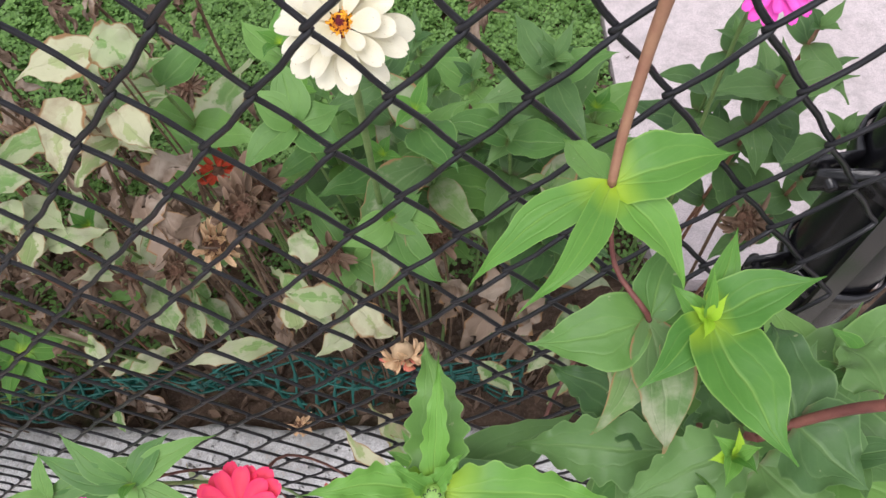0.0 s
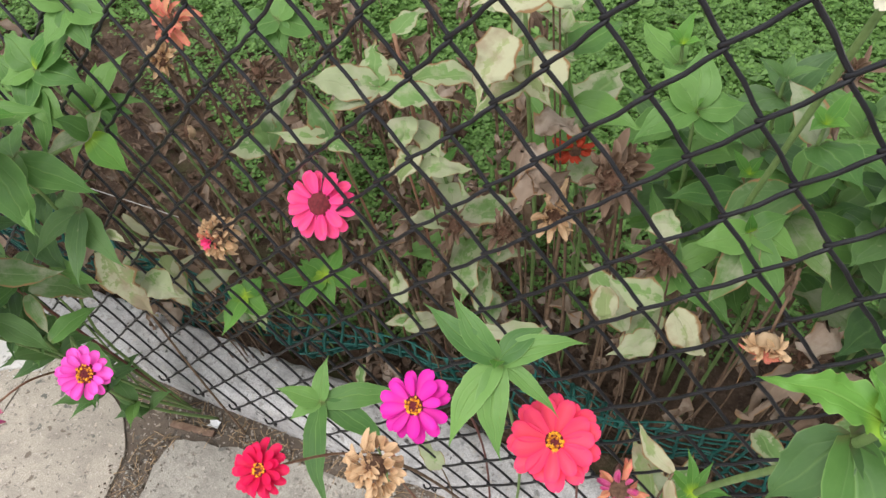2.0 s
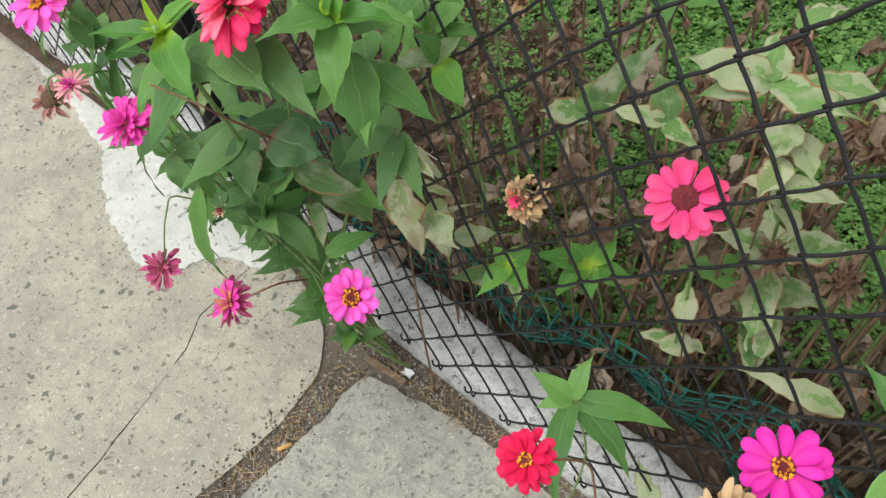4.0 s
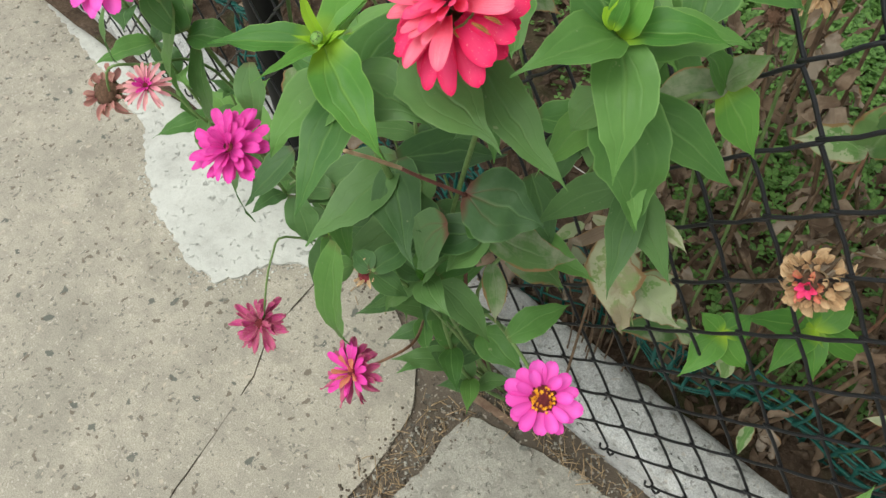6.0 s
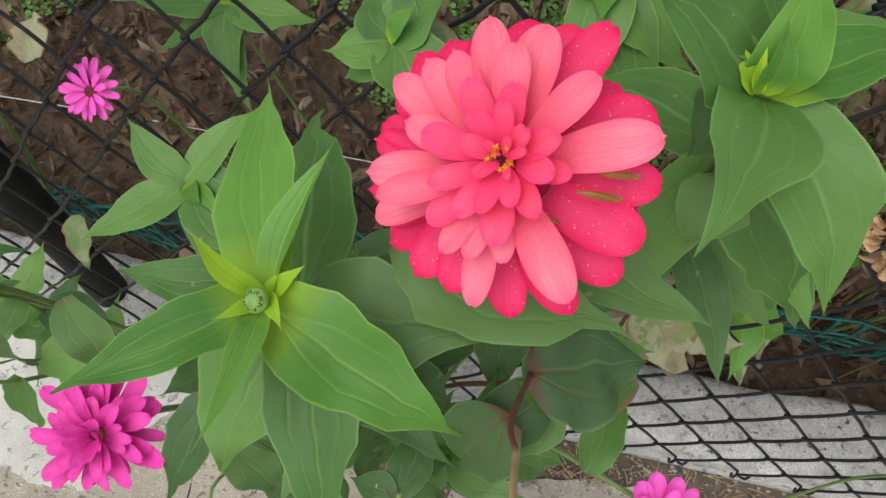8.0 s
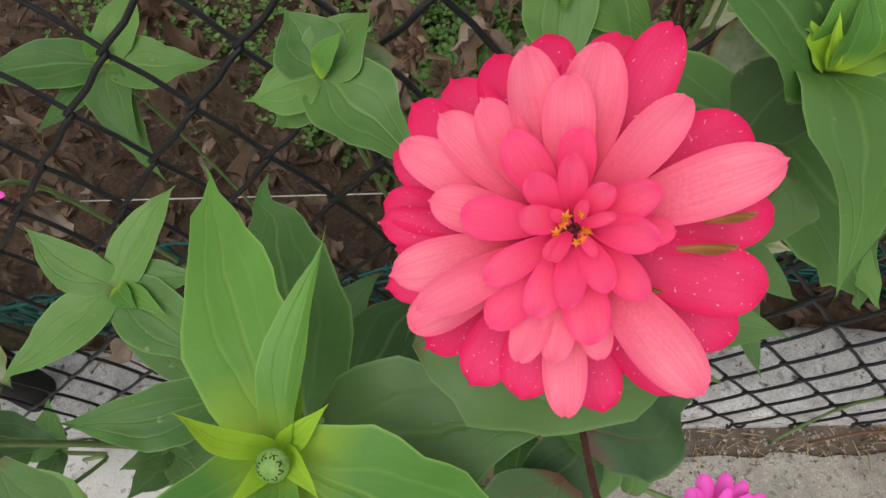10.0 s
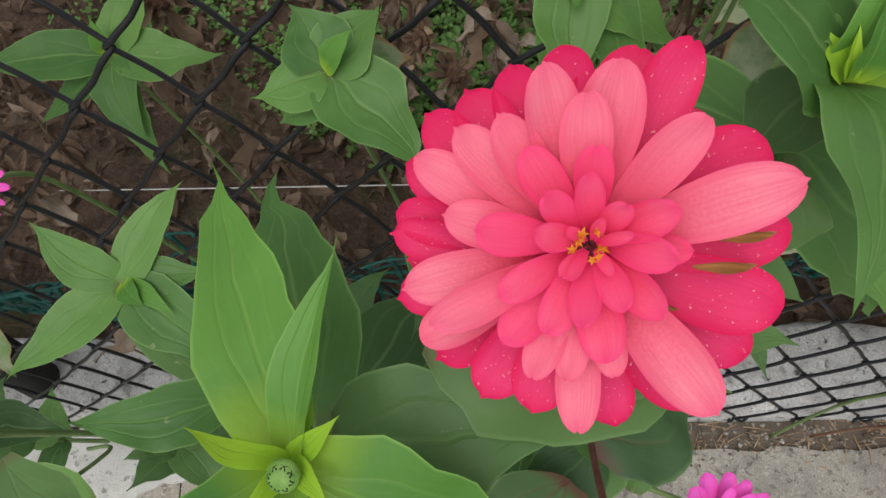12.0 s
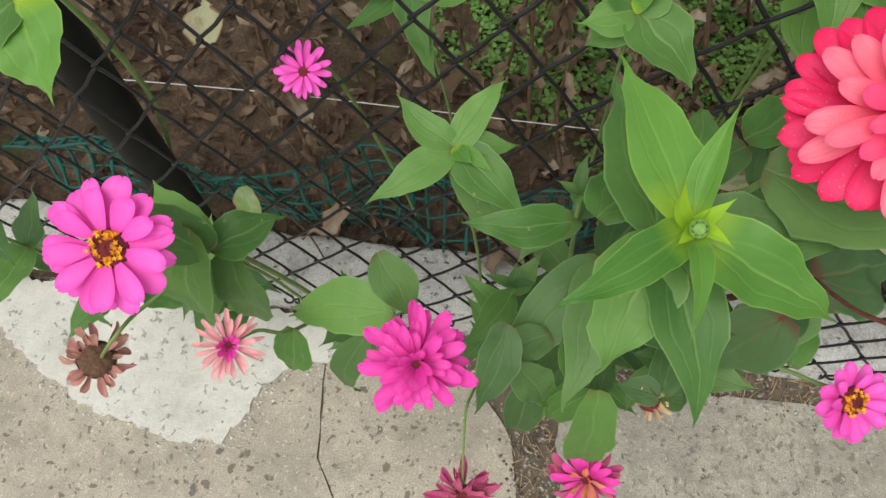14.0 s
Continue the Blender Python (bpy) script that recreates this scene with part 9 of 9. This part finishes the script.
add_leaf(p, (-0.796, 0.200, 0.412), (-0.739, 0.190, 0.405), 0.041, LEAF_MID, 0.2, 0.3, 0.03, (0, -0.6, 0.8), 0.05, 0.3)
p = thing("zinnia_plant", (-0.836, 0.312, -0.010), "young zinnia rosette with dark green leaves among the tall stems", "plant")
add_stem(p, [(-0.836, 0.312, -0.010), (-0.826, 0.220, 0.300), (-0.816, 0.150, 0.555)], 0.0020, 0.0014, STEM)
add_leaf(p, (-0.816, 0.150, 0.555), (-0.853, 0.150, 0.563), 0.023, LEAF_DARK, 0.18, 0.35, 0.03)
add_leaf(p, (-0.816, 0.150, 0.555), (-0.783, 0.150, 0.621), 0.021, LEAF_DARK, 0.18, 0.35, 0.03)
add_leaf(p, (-0.816, 0.150, 0.555), (-0.846, 0.125, 0.494), 0.027, LEAF_DARK, 0.18, 0.35, 0.03)
add_leaf(p, (-0.816, 0.150, 0.555), (-0.771, 0.130, 0.568), 0.026, LEAF_DARK, 0.18, 0.35, 0.03)
add_leaf(p, (-0.816, 0.150, 0.555), (-0.827, 0.170, 0.580), 0.022, LEAF_MID, 0.18, 0.35, 0.03)
add_leaf(p, (-0.816, 0.150, 0.555), (-0.799, 0.145, 0.591), 0.010, LEAF_BRIGHT, 0.18, 0.35, 0.03)
add_leaf(p, (-0.816, 0.150, 0.555), (-0.824, 0.145, 0.565), 0.010, LEAF_BRIGHT, 0.18, 0.35, 0.03)

# ---- the dead stand behind the mesh ----
rr = random.Random(21)
for k in range(44):
    x = -1.85 + 0.85 * (k + rr.random()) / 8 if k < 8 else -1.0 + 0.65 * (k - 8 + rr.random()) / 36
    y = 0.46 + 0.62 * ((k * 0.618) % 1.0) ** 1.3
    h = rr.uniform(0.28, 0.60)
    dead_plant((x, y, 0.03), (x + rr.uniform(-0.08, 0.08), y - rr.uniform(0.0, 0.06), h), rr.randrange(15, 22), 200 + k, (0, 0, 0, 1), k % 5 == 0)
for k in range(24):
    x = -0.56 + 0.68 * (k + rr.random()) / 24
    y = 0.47 + 0.35 * ((k * 0.618) % 1.0)
    h = rr.uniform(0.35, 0.62)
    dead_plant((x, y, 0.03), (x + rr.uniform(-0.06, 0.06), y - rr.uniform(0.0, 0.08), h), rr.randrange(10, 15), 300 + k, (0, 0, 1, 1), k % 4 == 1, "dried zinnia with tan papery leaves hanging on its stalk")


# ---- what covers the soil ----
def scatter_leaves(name, count, place, size, mat, label, seed, flat=0.35, rows=5, cols=4):
    """Many small crumpled leaves in one mesh."""
    g = np.random.RandomState(seed)
    ii, jj = np.meshgrid(np.linspace(0, 1, rows), np.linspace(-1, 1, cols), indexing="ij")
    v, u = ii.ravel(), jj.ravel()
    prof = np.sin(np.pi * np.clip(v, 0.03, 0.97) ** 0.85)
    faces0 = np.array(grid_faces(rows, cols))
    pts, uvs, faces = [], [], []
    for k in range(count):
        x, y, z = place(g)
        s = size * g.uniform(0.55, 1.2)
        w = s * g.uniform(0.25, 0.48)
        local = np.stack([(v - 0.5) * s, u * w * 0.5 * prof, s * (g.uniform(-0.3, 0.5) * (v - 0.5) ** 2 + g.uniform(0.0, 0.35) * np.abs(u) * prof) + g.uniform(-0.07, 0.07, v.shape) * s], 1)
        m = np.array(Euler((g.uniform(-flat, flat) * 2, g.uniform(-flat, flat) * 2, g.uniform(0, 6.28))).to_matrix())
        pts.append(local @ m.T + (x, y, z))
        uvs.append(np.stack([u * 0.5 + 0.5, v], 1))
        faces.append(faces0 + k * len(v))
    me = mesh_of(name, np.concatenate(pts).tolist(), np.concatenate(faces).tolist(), mat, True, np.concatenate(uvs))
    return tagged(new(name, me), label, "leaf litter", kind="stuff")


def on_bed(x0, x1, y0, y1, lift=0.006):
    def place(g):
        x, y = g.uniform(x0, x1), g.uniform(y0, y1)
        return x, y, bed_height(x, y) + lift + abs(g.normal(0, 0.012))
    return place


scatter_leaves("leaf_litter", 3200, on_bed(-2.0, 0.45, 0.40, 1.15), 0.034, LITTER, "dry brown fallen leaves covering the soil", 5)


def clover_mesh(count, seed, x0=-2.4, x1=0.36, y0=0.52, y1=2.3, small=0.0042, large=0.0085):
    """Low clover: three round leaflets on a short stalk, thousands of them, in uneven drifts."""
    g = np.random.RandomState(seed)
    pts, uvs, faces, n = [], [], [], 0
    while n < count:
        x, y = g.uniform(x0, x1), g.uniform(y0, y1)
        near = (y - 0.56) / 0.55 + 0.9 * noise.noise((x * 3.0, y * 3.0, 4))
        if -2.2 < x < -0.78:
            near -= 0.6 * min(1.0, (-0.78 - x) / 0.25)
        near *= min(1.0, (x - x0) / 0.5 + 0.05 if x0 > -3 else 1.0) * min(1.0, (y1 - y) / 0.5 + 0.1)
        if g.rand() > near:
            continue
        z = bed_height(x, y) + g.uniform(0.004, 0.035)
        s = g.uniform(small, large)
        spin = g.uniform(0, 6.28)
        tilt = np.array(Euler((g.uniform(-0.5, 0.5), g.uniform(-0.5, 0.5), spin)).to_matrix())
        for k in range(3):
            a = 2.094 * k
            c, d = math.cos(a), math.sin(a)
            prof = [(0.0, 0.0), (0.7, 0.55), (1.35, 0.6), (1.6, 0.0), (1.35, -0.6), (0.7, -0.55)]
            loc = np.array([(s * (c * q - d * w), s * (d * q + c * w), s * (0.25 * abs(w) + 0.1 * q)) for q, w in prof])
            b = len(pts) * 6
            pts.append(loc @ tilt.T + (x, y, z))
            uvs.append(np.array([(0.5 + w * 0.5, q / 1.6) for q, w in prof]))
            faces += [(b, b + 1, b + 2, b + 3), (b, b + 3, b + 4, b + 5)]
        n += 1
    return mesh_of("clover", np.concatenate(pts).tolist(), faces, CLOVER, True, np.concatenate(uvs))


tagged(new("clover", clover_mesh(46000, 8, -2.2, 0.36, 0.52, 1.9)), "low green clover and weeds growing on the bed", "clover", kind="stuff")
tagged(new("clover", clover_mesh(15000, 9, -8.2, -1.7, 0.52, 8.4, 0.012, 0.030)), "clover and weeds on the bed further along", "clover", kind="stuff")
tagged(new("clover", clover_mesh(7000, 10, -1.9, 0.36, 1.35, 8.4, 0.010, 0.028)), "clover and weeds further back on the bed", "clover", kind="stuff")


def straw_mesh(count, place, seed, long=0.03, thick=0.0006):
    g = random.Random(seed)
    pieces = []
    for _ in range(count):
        x, y, z = place(g)
        a, s = g.uniform(0, 6.28), long * g.uniform(0.3, 1.2)
        d = Vector((math.cos(a), math.sin(a), g.uniform(-0.12, 0.12))) * s
        p = Vector((x, y, z))
        pieces.append(tube([p - d * 0.5, p + Vector((0, 0, g.uniform(0, 0.003))), p + d * 0.5], thick * g.uniform(0.6, 1.5), 4))
    return joined(pieces)


def in_joint(g):
    if g.random() < 0.55:
        y = g.uniform(-0.45, 0.25)
        return g.uniform(-0.905, -0.858) - 0.03 * max(0, -y), y, g.uniform(-0.006, 0.004)
    x = g.uniform(-1.0, 0.1)
    return x, kerb_line(x) - g.uniform(0.0, 0.05), g.uniform(-0.004, 0.005)


tagged(new("straw", mesh_of("straw", *straw_mesh(620, in_joint, 3), STEM_DRY)), "dry straw and grass clippings lying in the pavement's joint", "straw", kind="stuff")


def grit_mesh(count, place, seed):
    g = random.Random(seed)
    pieces = []
    for _ in range(count):
        x, y, z = place(g)
        s = g.uniform(0.0012, 0.004)
        v = [Vector((x, y, z)) + Vector(q) * s * g.uniform(0.6, 1.2) for q in ((1, 0, 0), (-1, 0, 0), (0, 1, 0), (0, -1, 0), (0, 0, 1), (0, 0, -1))]
        pieces.append((v, [(0, 2, 4), (2, 1, 4), (1, 3, 4), (3, 0, 4), (2, 0, 5), (1, 2, 5), (3, 1, 5), (0, 3, 5)]))
    return joined(pieces)


def on_rims(g):
    if g.random() < 0.6:
        y = g.uniform(-0.4, 0.24)
        e = -0.908 - 0.08 * max(0, -y) if g.random() < 0.5 else -0.857 - 0.03 * max(0, -y)
        return e + g.gauss(0, 0.016), y, 0.001
    x = g.uniform(-1.2, 0.1)
    return x, kerb_line(x) - 0.035 + g.gauss(0, 0.015), 0.001


tagged(new("grit", mesh_of("grit", *grit_mesh(900, on_rims, 14), DUST, False)), "crumbs of dark dirt along the rims of the slabs", "gravel", kind="stuff")
def on_patch_rim(g):
    k = g.randrange(3, len(PATCH) - 6)
    (xa, ya), (xb, yb) = PATCH[k], PATCH[k + 1]
    t = g.random()
    return xa + (xb - xa) * t + g.gauss(0, 0.010), ya + (yb - ya) * t + g.gauss(-0.004, 0.009), 0.001


tagged(new("cement_crumbs", mesh_of("cement_crumbs", *grit_mesh(140, on_patch_rim, 16), CEMENT, False)), "pale crumbs broken off the cement patch's rim", "gravel", kind="stuff")
tagged(new("straw", mesh_of("straw", *straw_mesh(160, on_rims, 15, 0.02), STEM_DRY)), "bits of straw strewn along the rims of the slabs", "straw", kind="stuff")
tagged(new("grit", mesh_of("grit", *grit_mesh(900, in_joint, 4), CONCRETE_GREY, False)), "small pale stones and grit in the dirt of the joint", "gravel", kind="stuff")


# ---- small things on the ground ----
def splinter(points, radius, mat, name, label, category, sides=6):
    me = mesh_of(name, *tube(points, radius, sides), mat)
    return tagged(new(name, me), label, category)


bm = bmesh.new()
bmesh.ops.create_cube(bm, size=1.0)
bmesh.ops.scale(bm, vec=(0.085, 0.011, 0.006), verts=bm.verts)
bmesh.ops.subdivide_edges(bm, edges=bm.edges, cuts=3)
for v in bm.verts:
    v.co += Vector((0, 0.002 * noise.noise(v.co * 60), 0.0015 * noise.noise(v.co * 90)))
me = bpy.data.meshes.new("wood_splinter")
bm.to_mesh(me)
bm.free()
me.materials.append(WOOD)
wood = tagged(new("wood_splinter", me), "weathered brown splinter of wood lying in the dirt", "wood")
wood.matrix_world = pose(-0.83, 0.275, 0.001, 3, 0, 4)
chip_v = [(-0.795 + 0.010 * math.cos(a) * (1.5 if k % 2 else 0.8), 0.294 + 0.007 * math.sin(a) * (1.3 if k % 3 else 0.7), 0.004 + 0.004 * (k % 2)) for k, a in enumerate(i * 0.785 for i in range(8))]
scrap = new("paper_scrap", mesh_of("paper_scrap", chip_v + [(x, y, z - 0.0025) for x, y, z in chip_v], [tuple(range(8)), tuple(range(15, 7, -1))] + [(i, (i + 1) % 8 + 0, (i + 1) % 8 + 8, i + 8) for i in range(8)], SCRAP, False))
tagged(scrap, "torn crumpled scrap of white paper on the dirt", "paper")
splinter([(-0.872, 0.052, 0.003), (-0.866, 0.064, 0.004), (-0.861, 0.074, 0.003)], 0.0038, AMBER, "cigarette_filter", "flattened amber cigarette filter lying in the joint", "litter", 8)


def add_net():
    """Garden netting: strands with broad knots, crumpled along the foot of the fence."""
    def warp(u, v):
        x = -1.62 + 1.72 * u
        z = 0.05 + 0.21 * v
        y = 0.47 + 0.07 * noise.noise((x * 5, z * 8, 1)) - 0.04 * v + 0.03 * noise.noise((x * 11, z * 9, 3))
        return Vector((x + 0.012 * noise.noise((x * 13, z * 13, 5)), y - 0.06 * (x + 0.5) * 0.5, z + 0.05 * noise.noise((x * 2.5, 7, v)) + 0.02 * noise.noise((x * 9, 3, v * 3))))
    net = thing("garden_net", (-0.76, 0.47, 0.05), "crumpled dark green plastic garden net behind the fence's foot", "net")
    nu, nv = 64, 9
    for j in range(nv):
        part("strand", mesh_of("strand", *tube([warp(i / 128, j / (nv - 1)) for i in range(129)], 0.0019, 4), NET), net)
    for i in range(nu + 1):
        part("strand", mesh_of("strand", *tube([warp(i / nu, j / 20) for j in range(21)], [0.0024 + (0.0024 if j % 5 == 0 else 0) for j in range(21)], 4), NET), net)


add_net()
splinter([(-1.42, 0.5, 0.368), (-1.22, 0.5, 0.356), (-0.96, 0.5, 0.327), (-0.82, 0.5, 0.312)], 0.0007, STRING, "twine", "length of pale twine stretched behind the mesh", "twine")
